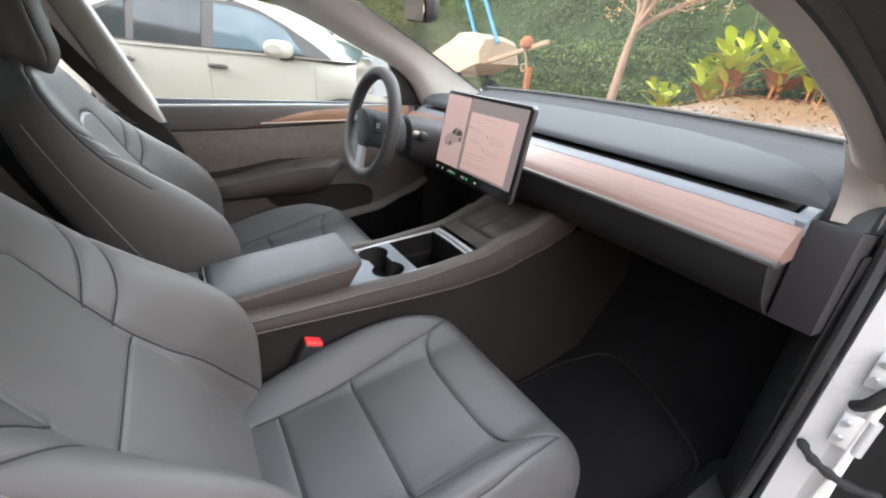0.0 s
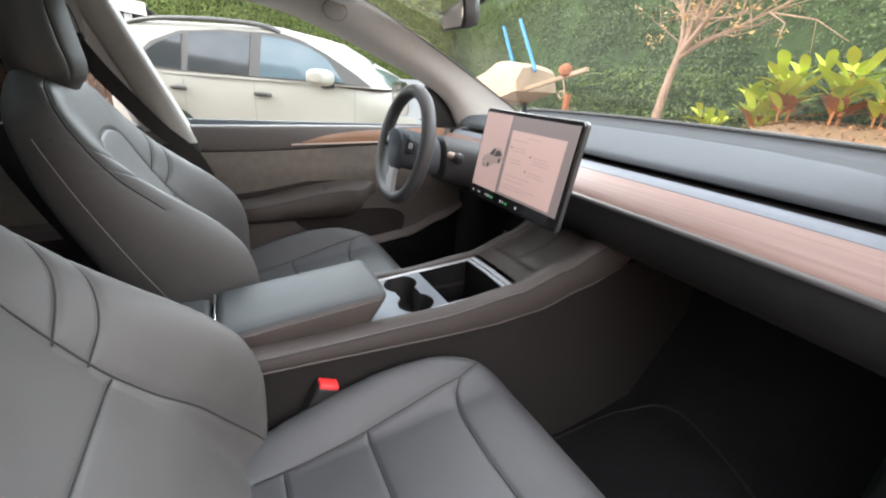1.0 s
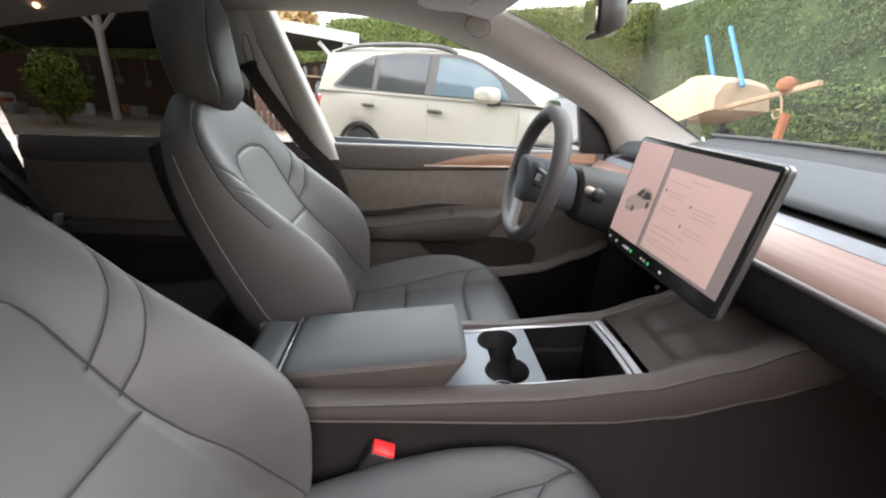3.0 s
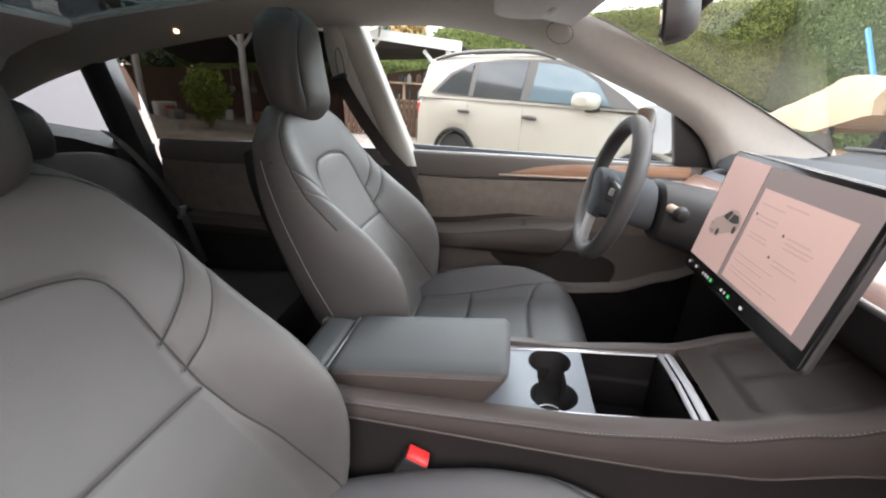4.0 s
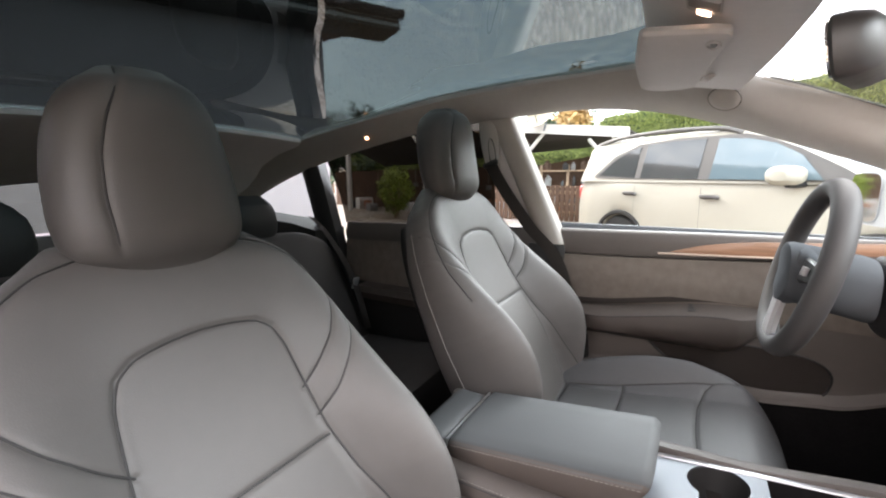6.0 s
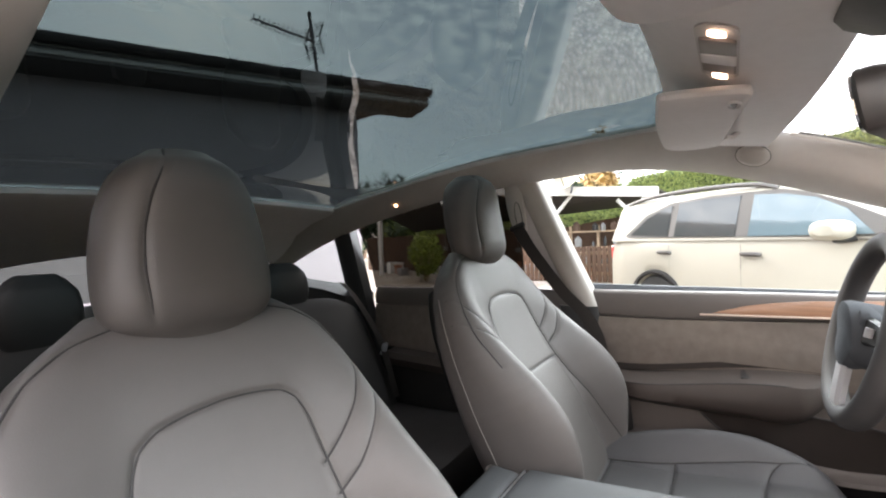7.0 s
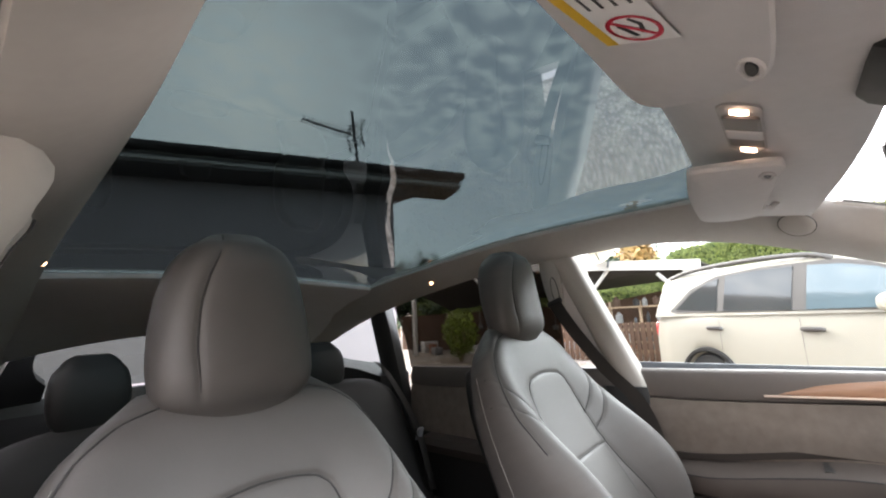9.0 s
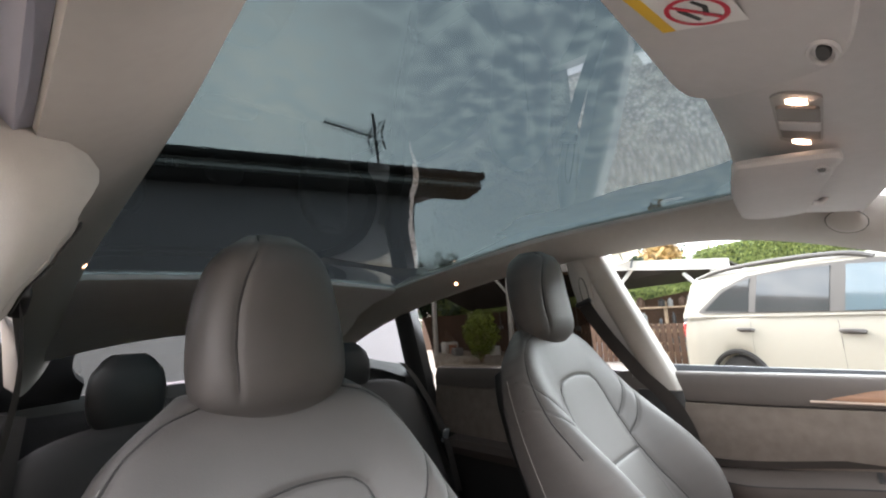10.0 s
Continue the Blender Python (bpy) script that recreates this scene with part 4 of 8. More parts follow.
# ---- centre console ----
con = thing("center_console", "black centre console with padded lid, cup holders and open tray", "console")
ST = [(-0.22, 0.775), (0.0, 0.778), (0.34, 0.790), (0.54, 0.815), (0.68, 0.860), (0.79, 0.910), (0.86, 0.932), (1.0, 0.945)]
CR = [(-0.22, 0.742), (0.02, 0.740), (0.35, 0.735), (0.48, 0.736), (0.60, 0.750), (0.75, 0.797), (0.86, 0.838), (1.0, 0.868)]
CON_Y = [-0.20 + 1.12 * i / 70 for i in range(71)]
for sgn in (-1, 1):
    bm = bmesh.new()
    rings = []
    for y in CON_Y:
        s, c = table(ST, y), table(CR, y)
        s = c + (s - c) * math.sqrt(max(0.02, 1 - (max(0.0, y - 0.85) / 0.072) ** 2))
        flare = 0.012 * sm(0.5, 0.85, y) - 0.02 * (max(0.0, y - 0.85) / 0.07) ** 2
        rings.append([(sgn * (x + flare), y, z) for x, z in ((0.097, c), (0.097, s + 0.004), (0.100, s + 0.009), (0.112, s + 0.0095), (0.124, s + 0.006), (0.130, s), (0.1325, s - 0.008), (0.1345, lerp(c, s, 0.5)), (0.133, c + 0.008), (0.128, c), (0.12, c - 0.004))])
    loft(bm, rings)
    part("side_rail", bm, CONSOLE_SIDE, con, "padded black leather side of the console")
    bm = bmesh.new()
    for k in range(165):
        y = -0.18 + 0.0063 * k
        z = table(ST, y)
        if y < 0.86:
            box(bm, (0.0008, 0.0036, 0.0008), pose(sgn * (0.1306 + 0.012 * sm(0.5, 0.85, y)), y, z - 0.0005))
    part("stitching", bm, STITCH, con, "pale stitching")
    bm = bmesh.new()
    tube(bm, [(sgn * (0.1318 + 0.012 * sm(0.5, 0.85, y)), y, table(ST, y) - 0.0048) for y in CON_Y if y < 0.85], 0.0013, 6)
    part("seam", bm, PIPING, con, "dark seam below the stitching")
    bm = bmesh.new()
    tube(bm, [(sgn * (0.1335 + 0.012 * sm(0.5, 0.85, y)), y, table(CR, y) + 0.006) for y in CON_Y if y < 0.87], 0.0024, 6)
    part("lower_piping", bm, LEATHER_SIDE, con, "slim raised lower edge")
    bm = bmesh.new()
    rings = []
    for y in [-0.20 + 1.46 * i / 60 for i in range(61)]:
        c = table(CR, min(y, 0.88))
        rings.append([(sgn * x, y, z) for x, z in ((0.09, c + 0.01), (0.124, c - 0.002), (0.124, c - 0.02), (0.128, 0.60), (0.14, 0.42), (0.15, 0.29), (0.09, 0.29))])
    loft(bm, rings)
    part("tunnel_side", bm, TUNNEL, con, "dark tunnel side")
# lid, a wedge that rises towards its front, with a slanted nose
def lid_top(y):
    return 0.815 + 0.038 * (y + 0.10) / 0.32


bm = bmesh.new()
rings = []
for i in range(41):
    y = -0.102 + 0.324 * i / 40
    e = min((y + 0.102) / 0.010, (0.222 - y) / 0.010, 1.0)
    r = 1 - (1 - max(e, 0.0)) ** 2
    w, top, bot = 0.0945 + 0.004 * r ** 0.5, lid_top(y) - 0.006 + 0.006 * r ** 0.5, 0.768
    side = [(w * 0.7, bot), (w - 0.006, bot + 0.002), (w - 0.001, bot + 0.010), (w + 0.0015, lerp(bot, top, 0.6)), (w + 0.001, top - 0.010), (w, top - 0.0058), (w - 0.0012, top - 0.0048), (w - 0.003, top - 0.0022), (w - 0.009, top + 0.0005), (w * 0.6, top + 0.003)]
    ring = [(0.0, bot)] + side + [(0.0, top + 0.004)] + [(-x, z) for x, z in side[::-1]]
    nose = sm(0.13, 0.222, y)
    rings.append([(x, y - 0.050 * nose * (top + 0.004 - z) / (top - bot), z) for x, z in ring])
loft(bm, rings)
lid = part("lid", bm, LID_SKY_TONE, con, "padded black armrest lid")
# sides take the warm copy; the top's cool sky light is in its colour
lid.data.materials.append(LEATHER_SIDE)
for face in lid.data.polygons:
    face.material_index = 1 if abs(face.normal.z) < 0.6 else 0
for sgn in (-1, 1):
    bm = bmesh.new()
    for k in range(44):
        y = -0.092 + 0.0069 * k
        box(bm, (0.0010, 0.0046, 0.0012), pose(sgn * 0.0992, y, lid_top(y) - 0.0095, 8))
    part("stitching", bm, STITCH, lid, "pale stitching")
bm = bmesh.new()
box(bm, (0.184, 0.004, 0.030), pose(0.0, -0.1055, 0.7965), 0.001)
part("lid_edge", bm, SILVER, con, "bright rear edge of the lid")
bm = bmesh.new()
box(bm, (0.190, 0.075, 0.085), pose(0.0, -0.146, 0.766), 0.02, 3)
part("rear_cap", bm, LID_SKY_TONE, con)


def con_z(y):
    return 0.774 + 0.094 * (y - 0.2)


# wrapped plate with the two joined cup holes
def cup_outline(n=14):
    out, r, h, yc = [], 0.042, 0.026, 0.306
    a = math.asin(h / r)
    for k in range(2 * n + 1):
        t = -(math.pi - a) + (2 * math.pi - 2 * a) * k / (2 * n)
        out.append((0.050 + r * math.cos(t), yc + r * math.sin(t)))
    for k in range(2 * n + 1):
        t = a + (2 * math.pi - 2 * a) * k / (2 * n)
        out.append((-0.052 + r * math.cos(t), yc + r * math.sin(t)))
    return out


bm = bmesh.new()
outer = [(-0.096, 0.165), (0.096, 0.165), (0.096, 0.371), (-0.096, 0.371)]
for loop in (outer, cup_outline()):
    vs = [bm.verts.new((x, y, con_z(y) + 0.006)) for x, y in loop]
    for a, b in zip(vs, vs[1:] + vs[:1]):
        bm.edges.new((a, b))
bmesh.ops.triangle_fill(bm, edges=bm.edges[:], use_beauty=True)
bmesh.ops.solidify(bm, geom=bm.faces[:], thickness=0.003)
part("plate", bm, GREY_PLATE, con, "satin grey console plate")
bm = bmesh.new()
loft(bm, [[(x * k + 0.0, 0.306 + (y - 0.306) * k, con_z(y) + 0.004 - d) for x, y in cup_outline()] for d, k in ((0.0, 1.0), (0.03, 0.985), (0.072, 0.96), (0.073, 0.5))], caps=False)
vs = [bm.verts.new((x * 0.97, 0.306 + (y - 0.306) * 0.97, 0.712)) for x, y in cup_outline()]
bm.faces.new(vs)
part("cup_well", bm, BLACK_PLASTIC, con, "black rubber-lined cup holders")
bm = bmesh.new()
tube(bm, [(0.050 + 0.027 * math.cos(math.pi * k / 16), 0.306 + 0.027 * math.sin(math.pi * k / 16), 0.744) for k in range(32)], 0.0010, 6, closed=True)
part("cup_ring", bm, CHROME, con, "thin bright ring inside a cup holder")
# open tray
bm = bmesh.new()
y0, y1 = 0.372, 0.519
for a, b in (((-0.092, y0), (0.092, y0)), ((0.092, y0), (0.092, y1)), ((0.092, y1), (-0.092, y1)), ((-0.092, y1), (-0.092, y0))):
    vs = [bm.verts.new((a[0], a[1], con_z(a[1]) + 0.004)), bm.verts.new((b[0], b[1], con_z(b[1]) + 0.004)), bm.verts.new((b[0] * 0.96, b[1], 0.675)), bm.verts.new((a[0] * 0.96, a[1], 0.675))]
    bm.faces.new(vs)
bm.faces.new([bm.verts.new(q) for q in ((-0.09, y0, 0.675), (0.09, y0, 0.675), (0.09, y1, 0.675), (-0.09, y1, 0.675))])
part("tray", bm, CARPET, con, "deep black storage tray")
for sgn in (-1, 1):
    bm = bmesh.new()
    w = 0.011 if sgn < 0 else 0.0035
    loft(bm, [[(sgn * (0.094 + dx), y, con_z(y) + 0.006 + dz) for dx, dz in ((-w * 0.5, 0), (-w * 0.4, 0.0025), (w * 0.4, 0.0025), (w * 0.5, 0), (0, -0.004))] for y in (0.17, 0.3, 0.4, 0.5, 0.536)])
    part("chrome_frame", bm, CHROME, con, "bright chrome tray surround")
for ya, wid in ((0.5255, 0.011), (0.5425, 0.016)):
    bm = bmesh.new()
    loft(bm, [[(x, ya + dy * wid * 0.5 + 0.01 * (1 - abs(x) / 0.1) * 0.3, con_z(ya) + 0.008 + dz - 0.002 * (abs(x) / 0.1) ** 6) for dy, dz in ((-1, 0), (-0.6, 0.003), (0.6, 0.003), (1, 0), (0, -0.006))] for x in [-0.098 + 0.196 * k / 16 for k in range(17)]])
    part("sliding_cover_edge", bm, CHROME, con, "double chrome edge of the sliding cover")
# ramp with the charging pad
bm = bmesh.new()
rings = []
for i in range(41):
    y = 0.555 + 0.363 * i / 40
    z = table(ST, y) + 0.008
    ring = []
    for k in range(33):
        x = -0.12 + 0.24 * k / 32
        inset = sm(0.60, 0.625, y) * (1 - sm(0.80, 0.83, y)) * (1 - sm(0.082, 0.092, abs(x)))
        rib = 0.004 * math.exp(-(x / 0.004) ** 2) * inset
        ring.append((x, y, z - 0.012 * inset + rib - 0.004 * (abs(x) / 0.12) ** 4))
    rings.append(ring)
loft(bm, rings, around=False)
bmesh.ops.solidify(bm, geom=bm.faces[:], thickness=0.01)
part("charging_ramp", bm, LEATHER_SIDE, con, "dark ramp with a recessed phone charging pad")
bm = bmesh.new()
box(bm, (0.24, 0.30, 0.40), pose(0, 0.74, 0.55), 0.01)
part("front_core", bm, BLACK_PLASTIC, con)
bm = bmesh.new()
box(bm, (0.18, 0.40, 0.25), pose(0, 0.1, 0.58), 0.01)
part("rear_core", bm, BLACK_PLASTIC, con)

# ---- seat belt buckles ----
for nm, m in (("black and red front passenger belt buckle beside the console", pose(0.143, 0.060, 0.654, -24, 6, 0)), ("black and red driver's belt buckle beside the console", pose(-0.152, 0.075, 0.69, -24, -6, 0))):
    bk = thing("belt_buckle", nm, "belt buckle", "belt buckles", at=m)
    bm = bmesh.new()
    box(bm, (0.030, 0.046, 0.10), pose(0, 0, 0), 0.006, 3)
    part("body", bm, BLACK_PLASTIC, bk)
    bm = bmesh.new()
    box(bm, (0.026, 0.040, 0.012), pose(0, 0, 0.049), 0.003, 2)
    part("release_button", bm, RED, bk, "red release button")
    bm = bmesh.new()
    box(bm, (0.012, 0.026, 0.14), pose(0, -0.0, -0.10), 0.003)
    part("stalk", bm, BLACK_PLASTIC, bk)

# ---- touchscreen ----
SCR_PINK = glow("screen_light_panel", (0.42, 0.287, 0.255), 0.175)
SCR_PINK2 = glow("screen_left_panel", (0.355, 0.245, 0.222), 0.2)
SCR_GREY = glow("screen_grey", (0.16, 0.13, 0.125), 0.18)
SCR_TEXT = glow("screen_text", (0.325, 0.235, 0.213), 0.2)
SCR_CAR = glow("screen_car", (0.03, 0.027, 0.027), 0.1)
SCR_CAR2 = glow("screen_car_light", (0.24, 0.18, 0.16), 0.2)
SCR_WHITE = glow("screen_icon_white", (0.40, 0.40, 0.40), 0.2)
SCR_GREEN = glow("screen_icon_green", (0.03, 0.33, 0.08), 0.25)
scr = thing("touchscreen", "large black-framed touchscreen showing a car and a pale message", "touchscreen", at=pose(0, 0.581, 1.0985, 90 - 9, 0, 0))


def plate(bm, x0, x1, y0, y1, z, th=0.0004):
    box(bm, (x1 - x0, y1 - y0, th), pose((x0 + x1) / 2, (y0 + y1) / 2, z))


bm = bmesh.new()
slab(bm, [(x, y, -0.010) for x, y in rounded(0.366, 0.235, 0.010)], Vector((0, 0, 0.010)), 0.002)
part("glass_front", bm, PIANO, scr, "gloss black screen front")
bm = bmesh.new()
slab(bm, [(x, y, -0.017) for x, y in rounded(0.370, 0.239, 0.012)], Vector((0, 0, 0.0115)), 0.003)
part("housing", bm, SCREEN_SIDE, scr, "satin metal screen housing")
bm = bmesh.new()
tube(bm, [(0, 0.0, -0.02), (0, -0.03, -0.08), (0, -0.07, -0.15)], 0.035, 12)
part("arm", bm, BLACK_PLASTIC, scr, "black screen mount")
for nm, x0, x1, ya, yb, z, mt in (("left_panel", -0.177, -0.060, -0.088, 0.108, 0.0008, SCR_PINK2), ("page", -0.058, 0.176, -0.088, 0.108, 0.0008, SCR_GREY), ("message", -0.046, 0.150, -0.082, 0.074, 0.0014, SCR_PINK)):
    bm = bmesh.new()
    plate(bm, x0, x1, ya, yb, z)
    part(nm, bm, mt, scr, smooth=False)
bm = bmesh.new()
for k, (x, y, w) in enumerate(((-0.036, 0.052, 0.06), (-0.03, 0.034, 0.05), (-0.03, 0.027, 0.05), (-0.03, 0.005, 0.045), (-0.03, -0.002, 0.05), (0.055, 0.022, 0.05), (0.055, 0.015, 0.06), (0.055, 0.008, 0.055), (0.05, -0.014, 0.05), (0.05, -0.021, 0.06), (-0.036, -0.034, 0.10), (-0.036, -0.045, 0.08), (-0.036, -0.058, 0.13), (-0.036, -0.065, 0.10), (0.02, 0.062, 0.05))):
    plate(bm, x, x + w, y - 0.0013, y + 0.0013, 0.0018)
part("message_text", bm, SCR_TEXT, scr, smooth=False)
for x, y in ((-0.034, 0.034), (0.046, 0.022), (0.040, -0.014)):
    bm = bmesh.new()
    plate(bm, x - 0.003, x + 0.001, y - 0.002, y + 0.002, 0.0018)
    part("bullet_mark", bm, SCR_CAR, scr, smooth=False)
# parked car picture
def drawn(name, outlines, z, material):
    bm = bmesh.new()
    for line in outlines:
        slab(bm, [(x, y, z) for x, y in line], Vector((0, 0, 0.0003)))
    part(name, bm, material, scr, smooth=False)


def oval(cx, cy, rx, ry, n=14):
    return [(cx + rx * math.cos(2 * math.pi * k / n), cy + ry * math.sin(2 * math.pi * k / n)) for k in range(n)]


drawn("car_picture", [[(-0.150, -0.030), (-0.140, -0.036), (-0.118, -0.031), (-0.090, -0.018), (-0.068, -0.010), (-0.062, 0.004), (-0.070, 0.017), (-0.086, 0.024), (-0.106, 0.022), (-0.124, 0.006), (-0.146, -0.006), (-0.152, -0.018)]], 0.0013, SCR_CAR2)
drawn("car_picture_glass", [[(-0.122, 0.004), (-0.107, 0.0185), (-0.097, 0.0185), (-0.105, 0.001)], [(-0.101, 0.001), (-0.092, 0.0165), (-0.077, 0.0165), (-0.068, 0.006), (-0.084, 0.001)]], 0.0018, SCR_CAR)
for wx, wy in ((-0.120, -0.026), (-0.074, -0.008)):
    drawn("car_picture_wheel", [oval(wx, wy, 0.005, 0.007)], 0.0018, SCR_CAR)
drawn("car_picture_lamp", [[(-0.151, -0.014), (-0.142, -0.013), (-0.143, -0.017), (-0.151, -0.019)], [(-0.149, -0.027), (-0.140, -0.033), (-0.129, -0.030), (-0.134, -0.025)]], 0.0018, SCR_GREY)
for x, w in ((-0.165, 0.004), (-0.135, 0.005), (-0.102, 0.003), (-0.093, 0.005), (-0.083, 0.004), (-0.03, 0.005), (-0.018, 0.003), (0.035, 0.007)):
    bm = bmesh.new()
    plate(bm, x, x + w, -0.106, -0.101, 0.0012)
    part("dock_icon", bm, SCR_WHITE, scr, smooth=False)
for x in (-0.072, -0.006):
    bm = bmesh.new()
    plate(bm, x, x + 0.006, -0.107, -0.101, 0.0012)
    part("dock_icon", bm, SCR_GREEN, scr, "green icon", smooth=False)

# ---- steering wheel and column ----
sw = thing("steering_wheel", "black leather three-spoke steering wheel", "steering wheel", at=pose(-0.375, 0.430, 1.083, 90 - 12.5, 0, 0))
bm = bmesh.new()
R = 0.162
pts = []
for k in range(72):
    a = 2 * math.pi * k / 72
    flat = 1 - 0.045 * max(0.0, -math.sin(a)) ** 6
    pts.append((R * math.cos(a), R * math.sin(a) * flat, 0.0))
tube(bm, pts, 0.0195, 16, True, 1.05)
part("rim", bm, WHEEL_LEATHER, sw, "black leather wheel rim")
bm = bmesh.new()
ring = []
for d, k in ((-0.05, 0.55), (-0.02, 0.8), (0.0, 0.95), (0.012, 1.0), (0.022, 0.93), (0.028, 0.7), (0.030, 0.3)):
    ring.append([(x * k, y * k - 0.008, d) for x, y in [(q.x, q.y) for q in spline([(0.058, 0.02, 0), (0.052, 0.048, 0), (0.0, 0.058, 0), (-0.052, 0.048, 0), (-0.058, 0.02, 0), (-0.046, -0.035, 0), (-0.02, -0.062, 0), (0.02, -0.062, 0), (0.046, -0.035, 0)], 5, True)]])
loft(bm, ring)
hub = part("hub", bm, DASH, sw, "dark grey airbag pad")
bm = bmesh.new()
box(bm, (0.003, 0.018, 0.001), pose(0, 0.012, 0.0305), 0)
box(bm, (0.017, 0.003, 0.001), pose(0, 0.0225, 0.0300), 0)
part("emblem", bm, SATIN, hub, "small bright emblem")
for sgn in (-1, 1):
    bm = bmesh.new()
    loft(bm, [[(sgn * x, y0 + dy, z + dz) for dy, dz in ((-h, 0), (-h * 0.8, 0.006), (h * 0.8, 0.006), (h, 0), (h * 0.7, -0.012), (-h * 0.7, -0.012))] for x, y0, z, h in ((0.045, 0.008, 0.010, 0.026), (0.08, 0.010, 0.006, 0.022), (0.12, 0.010, 0.0, 0.018), (0.155, 0.008, -0.002, 0.022))])
    sp = part("spoke", bm, BLACK_PLASTIC, sw, "black side spoke")
    bm = bmesh.new()
    tube(bm, [(sgn * 0.088, 0.003, 0.013), (sgn * 0.088, 0.018, 0.013)], 0.007, 14)
    part("scroll_wheel", bm, SATIN, sp, "small silver scroll wheel")
bm = bmesh.new()
loft(bm, [[(dx, y, z + dz) for dx, dz in ((-w, 0), (-w * 0.8, 0.006), (w * 0.8, 0.006), (w, 0), (w * 0.7, -0.010), (-w * 0.7, -0.010))] for y, z, w in ((-0.05, 0.016, 0.024), (-0.09, 0.014, 0.024), (-0.13, 0.012, 0.027), (-0.153, 0.008, 0.034))])
part("lower_spoke", bm, SATIN, sw, "satin silver lower spoke")
col = thing("steering_column", "dark steering column with two stalks", "steering column")


def column_ring(y, w, h, drop=0.0):
    """One upright section of the column's cover, flatter above than below."""
    z = lerp(1.07, 1.00, (y - 0.455) / 0.345)
    return [(-0.375 + w * math.copysign(abs(math.cos(a)) ** 0.75, math.cos(a)), y, z + (h if math.sin(a) > 0 else h + drop) * math.copysign(abs(math.sin(a)) ** 0.75, math.sin(a))) for a in [2 * math.pi * j / 36 for j in range(36)]]


bm = bmesh.new()
loft(bm, [column_ring(y, w, h) for y, w, h in ((0.400, 0.046, 0.046), (0.404, 0.054, 0.054), (0.415, 0.058, 0.058), (0.520, 0.062, 0.060), (0.530, 0.060, 0.058), (0.533, 0.045, 0.045))])
part("collar", bm, DASH, col, "grey collar behind the wheel")
bm = bmesh.new()
loft(bm, [column_ring(y, w, h, d) for y, w, h, d in ((0.538, 0.050, 0.048, 0.0), (0.540, 0.064, 0.059, 0.004), (0.546, 0.072, 0.066, 0.010), (0.60, 0.079, 0.070, 0.015), (0.66, 0.086, 0.074, 0.018), (0.80, 0.094, 0.078, 0.020))])
part("shroud", bm, END_PLASTIC, col, "dark grey column shroud")
for sgn in (-1, 1):
    bm = bmesh.new()
    tube(bm, [(-0.375 + sgn * 0.058, 0.553, 1.068), (-0.375 + sgn * 0.098, 0.566, 1.064)], [0.011, 0.0095], 12)
    st = part("stalk", bm, WARM_SHEEN, col, "short bright metal stalk")
    bm = bmesh.new()
    tube(bm, [(-0.375 + sgn * u, v, 1.062 - 0.1 * (u - 0.1)) for u, v in ((0.092, 0.564), (0.096, 0.5653), (0.101, 0.567), (0.106, 0.5687), (0.114, 0.571), (0.117, 0.572))], [0.010, 0.0160, 0.0180, 0.0160, 0.0145, 0.010], 18)
    part("stalk_knob", bm, BLACK_PLASTIC, st, "round black stalk knob")
bm = bmesh.new()
loft(bm, [[(x, y, z) for y, z in ((0.655, 1.01), (0.69, 1.045), (0.76, 1.06), (0.80, 0.95), (0.72, 0.93))] for x in (-0.49, -0.46, -0.29, -0.26)])
part("binnacle", bm, BLACK_PLASTIC, col, "dark cover behind the column")

# ---- pedals ----
for x, w, nm in ((-0.33, 0.045, "silver accelerator pedal"), (-0.44, 0.075, "silver brake pedal")):
    ped = thing("pedal", nm + " in the driver's footwell", "pedal", "pedals", at=pose(x, 1.02, 0.50, 35, 0, 0))
    bm = bmesh.new()
    box(bm, (w, 0.014, 0.12), pose(0, 0, 0), 0.004)
    part("pad", bm, SILVER, ped)
    bm = bmesh.new()
    box(bm, (0.02, 0.014, 0.25), pose(0, 0.04, 0.14), 0.003)
    part("lever", bm, BLACK_PLASTIC, ped)

# ---- floor mat ----
for sgn, nm in ((1, "black carpet passenger floor mat with a bound edge"), (-1, "black carpet driver's floor mat with a bound edge")):
    fm = thing("floor_mat", nm, "floor mat", "floor mats", at=pose(sgn * 0.415, 0.62, 0.318))
    xl = [(-0.30, -0.20), (-0.10, -0.235), (0.20, -0.245), (0.36, -0.22), (0.46, -0.12)]
    xr = [(-0.30, 0.20), (-0.15, 0.24), (0.20, 0.250), (0.32, 0.235), (0.46, 0.14)]
    rows = [-0.30 + 0.76 * i / 30 for i in range(31)]

    def lie(y):
        return max(0.0, table([(0.0, 0.31), (0.75, 0.30), (1.05, 0.36), (1.30, 0.66)], 0.62 + y) - 0.309)
    bm = bmesh.new()
    loft(bm, [[(sgn * x, y, lie(y) + z) for x, z in ((table(xl, y), 0), (table(xr, y), 0), (table(xr, y), 0.008), (table(xl, y), 0.008))] for y in rows])
    part("mat_top", bm, CARPET, fm)
    bm = bmesh.new()
    edge = [(table(xl, y), y) for y in rows] + [(table(xr, y), y) for y in rows[::-1]]
    tube(bm, spline([(sgn * x, y, lie(y) + 0.006) for x, y in edge[::5]], 5, True), 0.004, 6, True)
    part("binding", bm, TUNNEL, fm, "black bound edge")

# ---- driver's door ----
door = thing("door_1", "closed driver's door with dark cloth, wood insert and armrest", "car door", kind="structure")
DY = [-0.150 + 1.02 * i / 40 for i in range(41)]


